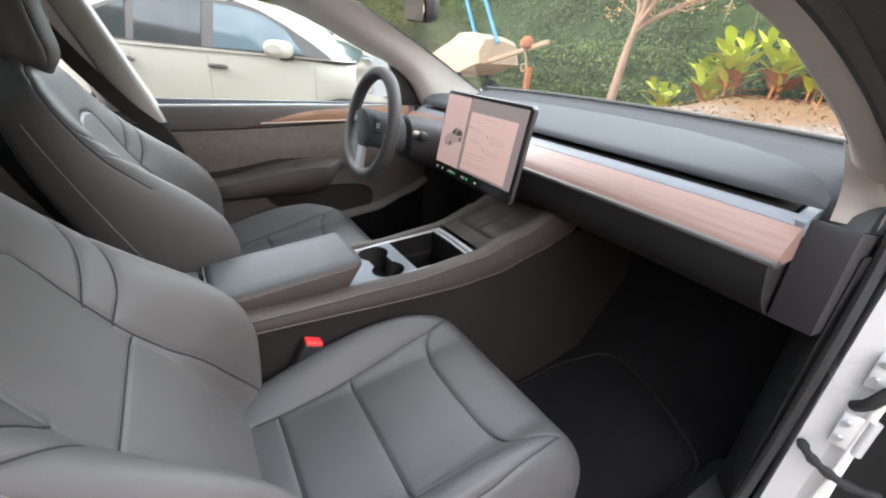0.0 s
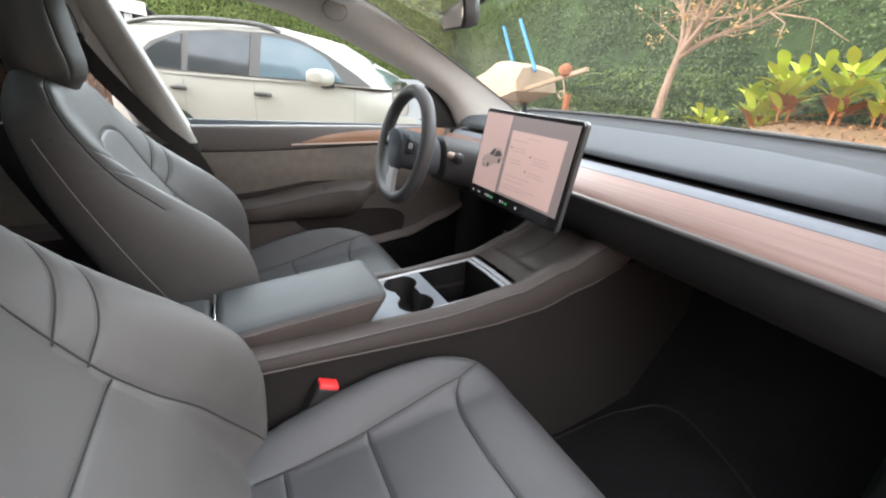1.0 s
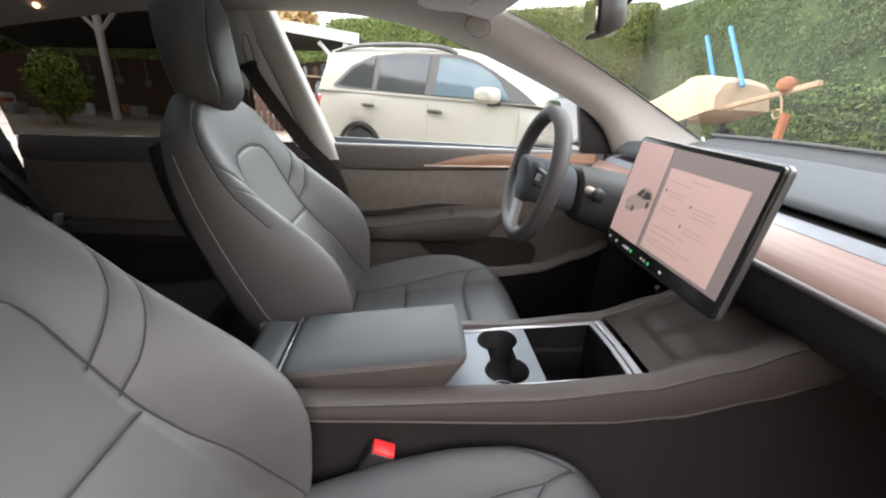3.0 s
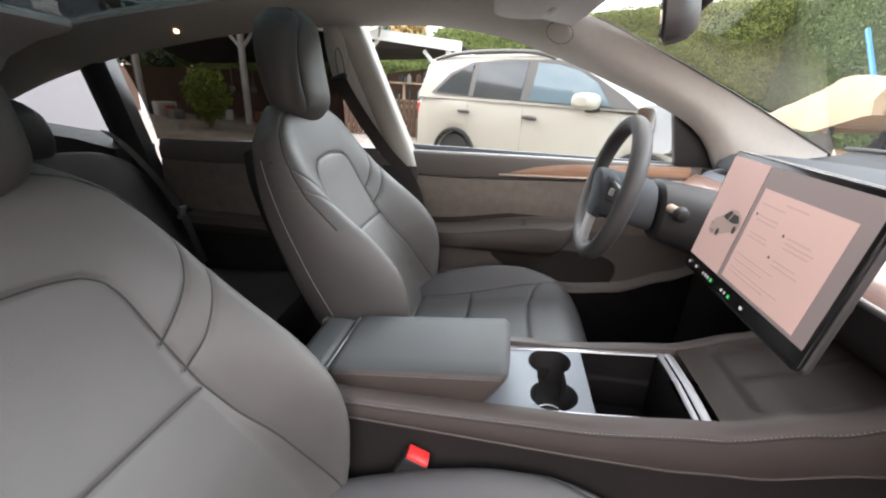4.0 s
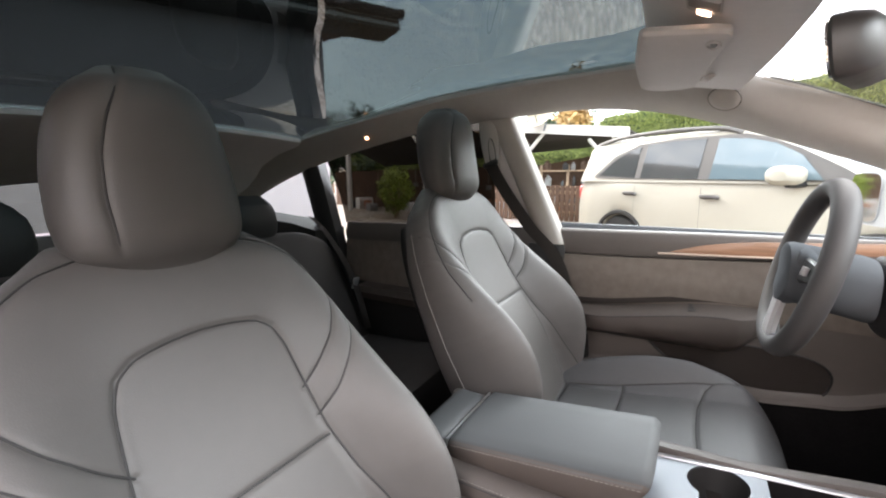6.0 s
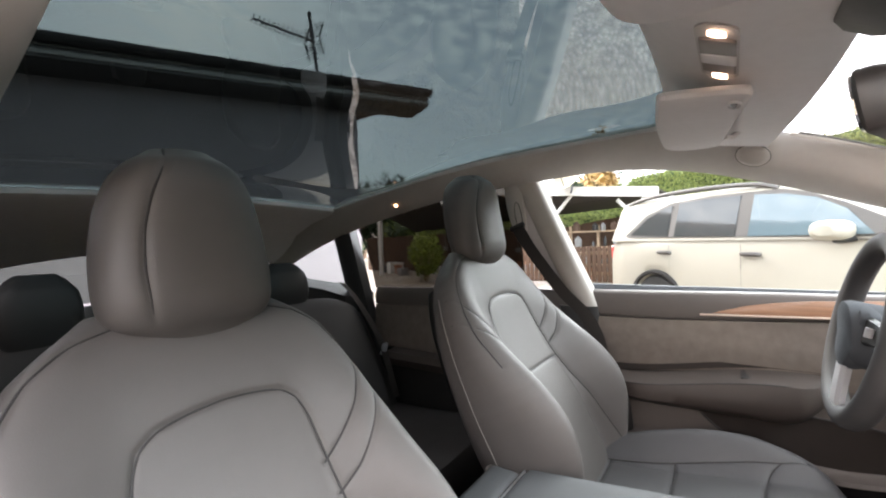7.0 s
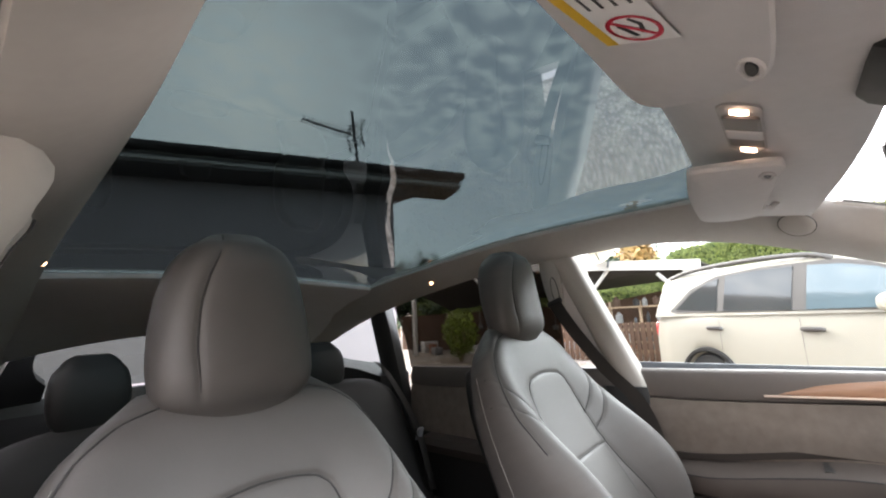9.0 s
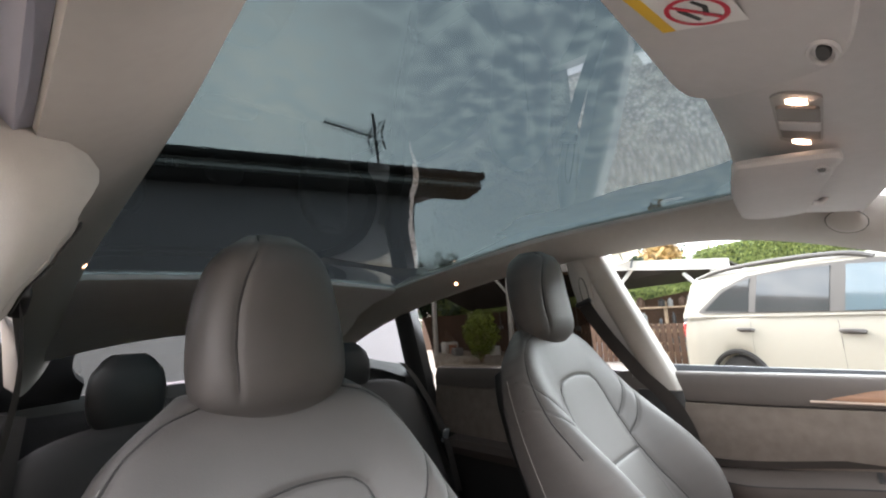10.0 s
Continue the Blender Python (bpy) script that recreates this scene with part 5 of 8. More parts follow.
def door_skin(zs, xoff, ylist):
    bm = bmesh.new()
    rows = []
    for y in ylist:
        q = [(-xoff(y, z), y, z) for z in zs(y)]
        rows.append(q + [(-0.79, y, q[-1][2]), (-0.79, y, q[0][2])])
    loft(bm, rows)
    return bm


def belt(y):
    return table(BELT, y)


bm = bmesh.new()
rings = []
for y in DY:
    b = belt(y)
    lo = 1.008 + 0.03 * sm(-0.1, 0.7, y)
    rings.append([(-x, y, z) for x, z in ((0.79, b - 0.004), (0.772, b), (0.760, b - 0.003), (0.752, b - 0.012), (0.747, lerp(b, lo, 0.4)), (0.744, lo + 0.012), (0.746, lo + 0.003), (0.752, lo), (0.79, lo))])
loft(bm, rings)
part("upper_roll", bm, DOOR_TRIM, door, "soft dark upper door trim")
part("cloth_panel", door_skin(lambda y: [0.86 + (1.006 + 0.03 * sm(-0.1, 0.7, y) - 0.86) * k / 8 for k in range(9)], lambda y, z: 0.744 - 0.012 * math.exp(-((z - 0.94) / 0.06) ** 2), DY), DARK_CLOTH, door, "brown-grey cloth door panel")
bm = bmesh.new()
rings = []
for i in range(31):
    y = 0.157 + 0.60 * i / 30
    k = i / 30
    lo = 1.033 + 0.022 * k
    hi = lo + 0.001 + 0.036 * (1 - (1 - min(k * 2.2, 1)) ** 2) + 0.008 * k
    x = 0.7475 - 0.004 * math.sin(math.pi * min(k * 1.5, 1))
    rings.append([(-x, y, lo), (-x + 0.002, y, lerp(lo, hi, 0.3)), (-x + 0.001, y, lerp(lo, hi, 0.7)), (-x - 0.002, y, hi), (-x - 0.02, y, hi), (-x - 0.02, y, lo)])
loft(bm, rings)
ins = part("wood_insert", bm, WOOD_Y, door, "tapered brown wood insert")
bm = bmesh.new()
tube(bm, [(-0.7435 + 0.003 * math.sin(math.pi * min(k / 30 * 1.5, 1)), 0.157 + 0.60 * k / 30, 1.0315 + 0.022 * k / 30) for k in range(31)], 0.0032, 6)
part("silver_line", bm, WARM_SHEEN, ins, "slim silver edge")
bm = bmesh.new()
rings = []
for i in range(36):
    y = -0.135 + 0.60 * i / 35
    k = i / 35
    out = 0.085 * (0.55 + 0.45 * sm(0.0, 0.3, k)) * (1 - sm(0.84, 1.0, k)) + 0.004
    top = 0.832 + 0.055 * sm(0.1, 0.85, k)
    bot = 0.764 + 0.012 * k + 0.07 * sm(0.80, 1.0, k)
    rings.append([(-0.75, y, top + 0.012), (-0.745 + out * 0.25, y, top + 0.008), (-0.745 + out * 0.7, y, top), (-0.745 + out * 0.95, y, top - 0.008), (-0.745 + out, y, lerp(top, bot, 0.4)), (-0.745 + out * 0.92, y, lerp(top, bot, 0.75)), (-0.745 + out * 0.6, y, bot), (-0.75, y, bot - 0.004)])
loft(bm, rings)
rest = part("armrest", bm, LEATHER_SIDE, door, "padded dark door armrest")
bm = bmesh.new()
loft(bm, [[(-0.735, y, 0.884), (-0.685, y, 0.876), (-0.685, y, 0.88), (-0.735, y, 0.888)] for y in (0.25, 0.28, 0.33, 0.355)])
part("pull_recess", bm, BLACK_PLASTIC, rest, "black pull cup")
bm = bmesh.new()
tube(bm, [(-0.7435 + 0.085 * (0.55 + 0.45 * sm(0.0, 0.3, k / 28)) * 0.96 * (1 - sm(0.84, 1.0, k / 28)), -0.13 + 0.57 * k / 28, 0.823 + 0.055 * sm(0.1, 0.85, k / 28)) for k in range(27)], 0.0022, 6)
part("armrest_seam", bm, PIPING, rest, "dark stitched seam")
# flat strip; the recess's shade above the armrest is its dark colour
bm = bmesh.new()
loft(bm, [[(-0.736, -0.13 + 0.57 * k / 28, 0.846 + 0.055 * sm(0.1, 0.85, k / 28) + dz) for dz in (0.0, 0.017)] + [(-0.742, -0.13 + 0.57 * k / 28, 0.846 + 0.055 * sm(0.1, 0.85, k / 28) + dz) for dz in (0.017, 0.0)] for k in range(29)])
part("shade_strip", bm, RECESS_SHADE, rest, "flat dark strip for the recess shade above the armrest")


def rim_z(y):
    return table([(-0.15, 0.632), (0.45, 0.634), (0.60, 0.655), (0.76, 0.718), (0.90, 0.79)], y)


part("lower_panel", door_skin(lambda y: [rim_z(y) + (0.872 - rim_z(y)) * k / 24 for k in range(25)], lambda y, z: 0.745 - 0.030 * sm(rim_z(y) + 0.025, rim_z(y) + 0.006, z), [-0.145 + 1.0 * i / 50 for i in range(51)]), DOOR_TRIM, door, "brown-grey lower door trim")
part("kick_panel", door_skin(lambda y: [0.40 + (rim_z(y) - 0.004 - 0.40) * k / 8 for k in range(9)], lambda y, z: 0.752, [-0.145 + 1.0 * i / 30 for i in range(31)]), CARPET, door, "black lower door covering")
# flat plate: the pocket's shaded depth is only its dark colour
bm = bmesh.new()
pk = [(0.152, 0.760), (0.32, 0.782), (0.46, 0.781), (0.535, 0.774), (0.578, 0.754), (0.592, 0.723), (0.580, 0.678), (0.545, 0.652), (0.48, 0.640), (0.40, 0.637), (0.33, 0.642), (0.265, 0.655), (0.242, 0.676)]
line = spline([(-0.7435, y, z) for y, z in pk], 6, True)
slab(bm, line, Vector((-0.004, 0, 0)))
part("map_pocket", bm, RECESS_SHADE, door, "flat dark plate for the shaded map pocket")
bm = bmesh.new()
tube(bm, line, 0.003, 6, True)
part("pocket_edge", bm, BLACK_PLASTIC, door)
bm = bmesh.new()
slab(bm, [(-0.762, 0.86, 1.10), (-0.754, 0.708, 1.102), (-0.742, 0.664, 1.266), (-0.752, 0.72, 1.240), (-0.762, 0.79, 1.19), (-0.770, 0.86, 1.13)], Vector((-0.03, 0, 0)), 0.004)
part("mirror_triangle", bm, BLACK_PLASTIC, door, "black mirror corner cover")
bm = bmesh.new()
loft(bm, [[(-x, y, z) for x, z in ((0.80, 1.09), (0.80, 0.35), (0.93, 0.35), (0.96, 0.7), (0.90, 1.09))] for y in (-0.16, 0.3, 0.87)])
part("outer_skin", bm, WHITE_PAINT, door, "white painted door skin")
bm = bmesh.new()
loft(bm, [[(-x, y, z) for x, z in ((0.787, 1.07), (0.792, 1.106), (0.803, 1.106), (0.808, 1.07))] for y in (-0.16, 0.3, 0.86)])
part("window_seal", bm, mat("window_seal_rubber", (0.075, 0.08, 0.092), 0.65), door, "blue-grey window seal")

# outer mirror, turned a little towards the driver
om = thing("wing_mirror", "white wing mirror with dark glass on the driver's door", "wing mirror", at=pose(-0.975, 0.688, 1.196, 0, 0, 16))


def sq(a, w, h, p=0.55):
    return w * math.copysign(abs(math.cos(a)) ** p, math.cos(a)), h * math.copysign(abs(math.sin(a)) ** p, math.sin(a))


bm = bmesh.new()
rings = []
for k in range(9):
    t = k / 8
    g = 1 - 0.5 * t * t
    rings.append([(x, 0.004 + 0.12 * t, z) for x, z in [sq(2 * math.pi * j / 28, 0.132 * g, 0.080 * g) for j in range(28)]])
loft(bm, rings)
part("housing", bm, SUV_LIKE, om, "white painted mirror shell")
bm = bmesh.new()
slab(bm, [(x - 0.064, 0.003, z) for x, z in [sq(2 * math.pi * j / 36, 0.062, 0.070, 0.4) for j in range(36)]], Vector((0, -0.004, 0)))
part("mirror_glass", bm, MIRROR, om, "mirror glass")
bm = bmesh.new()
tube(bm, [(0.20, 0.02, -0.075), (0.12, 0.06, -0.075), (0.03, 0.06, -0.06)], [0.02, 0.022, 0.03], 10)
part("arm", bm, BLACK_PLASTIC, om)

# ---- rear left and right door panels ----
for sgn, nm in ((-1, "closed rear left door with dark panels"), (1, "closed rear right door with dark panels")):
    rd = thing("door_2", nm, "car door", kind="structure")
    for pn, z0, z1, x0, x1, mt, lb in (("upper_roll", 0.99, 1.065, 0.742, 0.755, DOOR_TRIM, "soft dark upper door trim"), ("cloth_panel", 0.80, 0.988, 0.738, 0.742, DARK_CLOTH, "brown-grey cloth door panel"), ("lower_panel", 0.42, 0.798, 0.735, 0.745, BLACK_PLASTIC, "black lower door trim")):
        bm = bmesh.new()
        loft(bm, [[(sgn * x, y, z + (0.02 * sm(-1.1, -0.4, y) if z > 0.9 else 0)) for x, z in ((0.79, z0), (x0, z0), (x0 - 0.004, lerp(z0, z1, 0.5)), (x1, z1), (0.79, z1))] for y in [-1.13 + 0.97 * k / 12 for k in range(13)]])
        part(pn, bm, mt, rd, lb)
    bm = bmesh.new()
    loft(bm, [[(sgn * (0.74 - o), y, z) for o, z in ((-0.01, 0.80), (0.06, 0.795), (0.07, 0.77), (0.05, 0.735), (-0.01, 0.73))] for y in (-1.02, -0.9, -0.5, -0.40)])
    part("armrest", bm, LEATHER_SIDE, rd, "dark door armrest")
    bm = bmesh.new()
    loft(bm, [[(sgn * x, y, z) for x, z in ((0.80, 1.05), (0.80, 0.35), (0.93, 0.35), (0.95, 0.7), (0.89, 1.05))] for y in (-1.18, -0.6, -0.17)])
    part("outer_skin", bm, WHITE_PAINT, rd, "white painted door skin")

# ---- open passenger door ----
od = thing("door_3", "open front passenger door swung outwards, seen at its hinge", "car door", kind="structure", at=pose(0.872, 0.985, 0, 0, 0, 64))
bm = bmesh.new()
loft(bm, [[(x, y, z) for x, z in ((0.0, 1.05), (-0.02, 0.7), (0.0, 0.38), (0.16, 0.38), (0.18, 0.7), (0.13, 1.05))] for y in (-0.02, -0.5, -1.08)])
part("inner_skin", bm, BLACK_PLASTIC, od, "black inner door trim")
bm = bmesh.new()
loft(bm, [[(x, y, z) for x, z in ((0.165, 0.38), (0.19, 0.7), (0.14, 1.06), (0.17, 1.06), (0.215, 0.7), (0.19, 0.36))] for y in (0.0, -0.5, -1.1)])
part("outer_skin", bm, WHITE_PAINT, od, "white painted door skin")
# check strap, hinge and bolts on the jamb
ck = thing("door_hinge", "black check strap and white hinge with bolts on the jamb", "door hinge")
bm = bmesh.new()
tube(bm, spline([(0.812, 0.882, 0.650), (0.835, 0.866, 0.640), (0.865, 0.862, 0.632), (0.90, 0.870, 0.625), (0.94, 0.90, 0.62)], 4), [0.007 + 0.004 * math.sin(k * 0.9) ** 2 for k in range(17)], 8)
part("check_strap", bm, RUBBER, ck, "black check strap")
bm = bmesh.new()
tube(bm, spline([(0.850, 0.884, 0.775), (0.866, 0.868, 0.80), (0.885, 0.87, 0.845), (0.92, 0.89, 0.86)], 4), 0.011, 8)
part("cable_sleeve", bm, RUBBER, ck, "black ribbed cable sleeve")
for z in (0.72, 0.86):
    bm = bmesh.new()
    box(bm, (0.030, 0.010, 0.075), pose(0.858, 0.884, z, 0, 0, 12), 0.003)
    tube(bm, [(0.886, 0.892, z - 0.040), (0.886, 0.892, z + 0.040)], 0.009, 10)
    hp = part("hinge_plate", bm, WHITE_PAINT, ck, "white hinge plate")
    for dz in (-0.018, 0.018):
        bm = bmesh.new()
        revolve(bm, [(0.001, 0.008), (0.006, 0.008), (0.008, 0.0)], pose(0.855, 0.879, z + dz, 90), 8)
        part("bolt", bm, SILVER, hp, "metal bolt")

# ---- sun visors ----
for sgn, nm in ((-1, "grey cloth driver's sun visor folded up"), (1, "grey cloth passenger sun visor with a warning label")):
    vis = thing("sun_visor", nm, "sun visor", "sun visors")
    bm = bmesh.new()
    tilt = radians(25)

    def vpos(x, v, n):
        # v runs rearwards from the hinge side, n downwards; the driver's visor hangs a little open
        if sgn < 0:
            y = 0.262 - v
            return Vector((-x, y, 1.4815 - 0.031 * (x - 0.075) + (0.2 - y) * 0.165 * (1 - 2.13 * (x - 0.075)) - n))
        return Vector((sgn * (x + 0.02), 0.262 - v * math.cos(tilt), 1.464 + v * math.sin(tilt) + 0.004 - 0.022 * ((x - 0.1) / 0.40) ** 2 - n))
    out = spline([(0.066, 0.010, 0), (0.078, -0.004, 0), (0.12, 0.001, 0), (0.27, 0.020, 0), (0.43, 0.040, 0), (0.458, 0.054, 0), (0.468, 0.085, 0), (0.462, 0.120, 0), (0.44, 0.144, 0), (0.40, 0.149, 0), (0.25, 0.142, 0), (0.12, 0.124, 0), (0.090, 0.118, 0), (0.080, 0.104, 0), (0.070, 0.050, 0)], 6, True)
    if sgn > 0:
        # this visor's inner end runs slanting and ends in a round corner
        out = spline([(0.225, 0.006, 0), (0.27, 0.0, 0), (0.36, 0.0, 0), (0.455, 0.0, 0), (0.478, 0.02, 0), (0.482, 0.09, 0), (0.462, 0.138, 0), (0.40, 0.155, 0), (0.24, 0.152, 0), (0.14, 0.146, 0), (0.115, 0.125, 0), (0.135, 0.085, 0), (0.19, 0.025, 0)], 6, True)
    cx, cv = (0.265, 0.075) if sgn < 0 else (0.325, 0.072)
    rings = []
    for d, k in ((-0.006, 0.9), (-0.003, 0.985), (0.004, 1.0), (0.010, 0.985), (0.013, 0.94), (0.014, 0.5)):
        rings.append([vpos(cx + (q.x - cx) * k, cv + (q.y - cv) * k, d) for q in out])
    loft(bm, rings)
    body = part("visor_body", bm, HEADLINER, vis, "padded grey cloth visor")
    bm = bmesh.new()
    clip_at = Matrix.Translation(vpos(0.112 if sgn < 0 else 0.245, 0.018, 0.0135)) @ pose(0, 0, 0, 180 - (9 if sgn < 0 else 25)) @ Matrix.Diagonal((1.25, 0.42, 1, 1))
    revolve(bm, [(0.001, 0.002), (0.010, 0.002), (0.012, 0.0)], clip_at, 20)
    part("clip_recess", bm, BLACK_PLASTIC, vis, "dark clip recess")
    bm = bmesh.new()
    tube(bm, [clip_at @ Vector((0.0155 * math.cos(a), 0.021 * math.sin(a), 0.0012)) for a in [2 * math.pi * k / 28 for k in range(28)]], 0.0022, 6, True)
    part("clip_rim", bm, HEADLINER, vis, "raised rim of the clip")
    bm = bmesh.new()
    if sgn < 0:
        tube(bm, [vpos(0.40, 0.034, 0.002), vpos(0.43, 0.022, 0.0), vpos(0.45, 0.004, -0.02)], 0.006, 8)
    else:
        tube(bm, [vpos(0.46, -0.004, 0.0), vpos(0.495, -0.008, -0.004), vpos(0.515, -0.004, -0.016)], 0.006, 8)
    part("pivot", bm, HEADLINER, vis, "grey pivot arm")
    if sgn > 0:
        LAB_W = mat("label_white", (0.75, 0.74, 0.72), 0.5, vary=0.02)
        LAB_Y = mat("label_yellow", (0.75, 0.46, 0.03), 0.5, vary=0.02)
        LAB_R = mat("label_red", (0.55, 0.02, 0.05), 0.5, vary=0.02)
        LAB_K = mat("label_black", (0.03, 0.03, 0.03), 0.5, vary=0.02)

        def lpos(x, v, n):
            # the label sits a little askew
            a, b = x - 0.325, 0.117 - v
            return vpos(0.300 + 0.978 * a + 0.208 * b, 0.121 + 0.208 * a - 0.978 * b, n)

        def flat(x0, x1, v0, v1, n, name, mt, lb=""):
            bm = bmesh.new()
            bm.faces.new([bm.verts.new(lpos(x, v, n)) for x, v in ((x0, v0), (x1, v0), (x1, v1), (x0, v1))])
            part(name, bm, mt, body, lb, smooth=False)
        flat(0.325, 0.455, 0.054, 0.106, 0.0172, "warning_label", LAB_W, "white warning label")
        flat(0.325, 0.455, 0.106, 0.117, 0.0174, "label_stripe", LAB_Y, "yellow warning stripe")
        bm = bmesh.new()
        rr = [[(0.350 + r * math.cos(a), 0.080 + r * math.sin(a)) for a in [2 * math.pi * k / 40 for k in range(40)]] for r in (0.0215, 0.0178)]
        loft(bm, [[lpos(x, v, 0.0182) for x, v in q] for q in rr], caps=False)
        bm.faces.new([bm.verts.new(lpos(0.350 + a, 0.080 + b, 0.0182)) for a, b in ((-0.016, -0.013), (-0.013, -0.016), (0.016, 0.013), (0.013, 0.016))])
        part("ban_ring", bm, LAB_R, body, "red prohibition ring", smooth=False)
        bm = bmesh.new()
        for pts in (((-0.014, 0.004), (0.004, 0.012), (0.012, 0.009), (0.0, 0.005), (-0.012, 0.0)), ((-0.010, -0.006), (0.006, -0.010), (0.016, -0.004), (0.014, -0.001), (0.004, -0.006), (-0.008, -0.002))):
            bm.faces.new([bm.verts.new(lpos(0.350 + a, 0.080 + b, 0.0178)) for a, b in pts])
        for k in range(4):
            bm.faces.new([bm.verts.new(lpos(a, b, 0.0178)) for a, b in ((0.385, 0.062 + 0.011 * k), (0.42, 0.062 + 0.011 * k), (0.42, 0.065 + 0.011 * k), (0.385, 0.065 + 0.011 * k))])
            bm.faces.new([bm.verts.new(lpos(a, b, 0.0178)) for a, b in ((0.43, 0.062 + 0.011 * k), (0.465, 0.062 + 0.011 * k), (0.465, 0.065 + 0.011 * k), (0.43, 0.065 + 0.011 * k))])
        part("label_marks", bm, LAB_K, body, "black marks", smooth=False)

# ---- overhead lamp ----
LAMP_BASE = mat("lamp_grey_plastic", (0.34, 0.32, 0.30), 0.5)
LAMP_DARK = mat("lamp_dark_plastic", (0.14, 0.12, 0.11), 0.45)
ol = thing("overhead_lamp", "grey overhead reading lamp unit with two lit bulbs", "reading lamp")
LAMP_ON = glow("warm_lamp", (1.0, 0.66, 0.46), 2.4)
LAMP_DIM = glow("warm_small_lamp", (1.0, 0.55, 0.30), 1.6)


def head(x, y, d=0.0):
    """Underside of the headliner over the windscreen, d metres below it."""
    return Vector((x, y, head_z(x, y) - d))


def head_shape(bm, x0, x1, y0, y1, r, d0, d1):
    out = [(x * 1.0 + (x0 + x1) / 2, y + (y0 + y1) / 2) for x, y in rounded(x1 - x0, y1 - y0, r)]
    loft(bm, [[head(x, y, d0) for x, y in out], [head(x, y, d1 - 0.001) for x, y in out], [head((x - (x0 + x1) / 2) * 0.94 + (x0 + x1) / 2, (y - (y0 + y1) / 2) * 0.92 + (y0 + y1) / 2, d1) for x, y in out]])


bm = bmesh.new()
head_shape(bm, -0.088, 0.104, 0.206, 0.250, 0.020, -0.01, 0.004)
part("base", bm, LAMP_BASE, ol, "grey plastic lamp base")
bm = bmesh.new()
head_shape(bm, -0.052, 0.068, 0.209, 0.247, 0.006, 0.0, 0.009)
part("switch_panel", bm, LAMP_DARK, ol, "darker switch panel")
bm = bmesh.new()
head_shape(bm, -0.008, 0.024, 0.209, 0.247, 0.003, 0.0, 0.0115)
part("switch_bar", bm, HEADLINER, ol)
for sgn in (-1, 1):
    bm = bmesh.new()
    lx = 0.086 if sgn > 0 else -0.070
    dia = [(lx + 0.0044 * math.copysign(abs(math.cos(a)) ** 1.7, math.cos(a)), 0.228 + 0.0092 * math.copysign(abs(math.sin(a)) ** 1.7, math.sin(a))) for a in [2 * math.pi * k / 28 for k in range(28)]]
    loft(bm, [[head(x, y, d) for x, y in dia] for d in (0.0, 0.0095)])
    part("bulb_lens", bm, LAMP_ON, ol, "lit warm lamp lens")

# round airbag caps at the pillars' feet of the roof
for sgn in (-1, 1):
    cp = Vector((sgn * 0.591, 0.280, 1.440)) if sgn > 0 else Vector((-0.581, 0.282, 1.449))
    bm = bmesh.new()
    nrm = Vector((-sgn * 0.62, -0.25, -0.74)).normalized()
    mrot = Matrix.Translation(cp) @ nrm.to_track_quat("Z", "Y").to_matrix().to_4x4()
    revolve(bm, [(0.034, 0.0), (0.034, 0.004), (0.032, 0.006), (0.02, 0.0075), (0.002, 0.008)], mrot, 32)
    cap = solid("cover_cap", bm, PILLAR, "round grey cover cap on the pillar", "cover cap")
    bm = bmesh.new()
    tube(bm, [mrot @ Vector((0.0345 * math.cos(a), 0.0345 * math.sin(a), 0.0035)) for a in [2 * math.pi * k / 40 for k in range(40)]], 0.0011, 6, True)
    part("cap_seam", bm, PIPING, cap, "dark seam round the cap")

# small lamps near the rear seats
for sgn in (-1, 1):
    bm = bmesh.new()
    revolve(bm, [(0.007, -0.004), (0.007, 0.002), (0.005, 0.004), (0.001, 0.005)], Matrix.Translation((-0.615, -0.875, 1.418) if sgn < 0 else (0.522, -1.06, 1.438)) @ Vector((-sgn * 0.7, 0.1, -0.7)).to_track_quat("Z", "Y").to_matrix().to_4x4(), 16)
    solid("courtesy_lamp", bm, LAMP_DIM, "small lit courtesy lamp on the roof rail", "courtesy lamp")

# ---- interior mirror ----
im = thing("rear_view_mirror", "dark grey frameless rear-view mirror below the windscreen top", "rear-view mirror")
bm = bmesh.new()
loft(bm, [[(x * k, 0.0 + d, z * k) for x, z in rounded(0.235, 0.062, 0.028, 6)] for d, k in ((0.0, 0.97), (0.003, 1.0), (0.016, 0.97), (0.030, 0.86), (0.038, 0.62), (0.040, 0.3))])
mh = part("mirror_housing", bm, mat("mirror_grey_plastic", (0.046, 0.044, 0.044), 0.55, vary=0.06, bump=0.1, bump_scale=800), im, "dark grey mirror housing")
mh.matrix_basis = pose(0.015, 0.367, 1.396, 8, 4.3, -17)
bm = bmesh.new()
slab(bm, [(x, -0.001, z) for x, z in rounded(0.225, 0.054, 0.025, 6)], Vector((0, -0.002, 0)))
mg = part("mirror_glass", bm, MIRROR, mh, "mirror glass")
bm = bmesh.new()
tube(bm, [(0.022, 0.392, 1.404), (0.06, 0.405, 1.425), (0.105, 0.40, 1.446)], 0.012, 10)
part("stem", bm, BLACK_PLASTIC, im)
bm = bmesh.new()
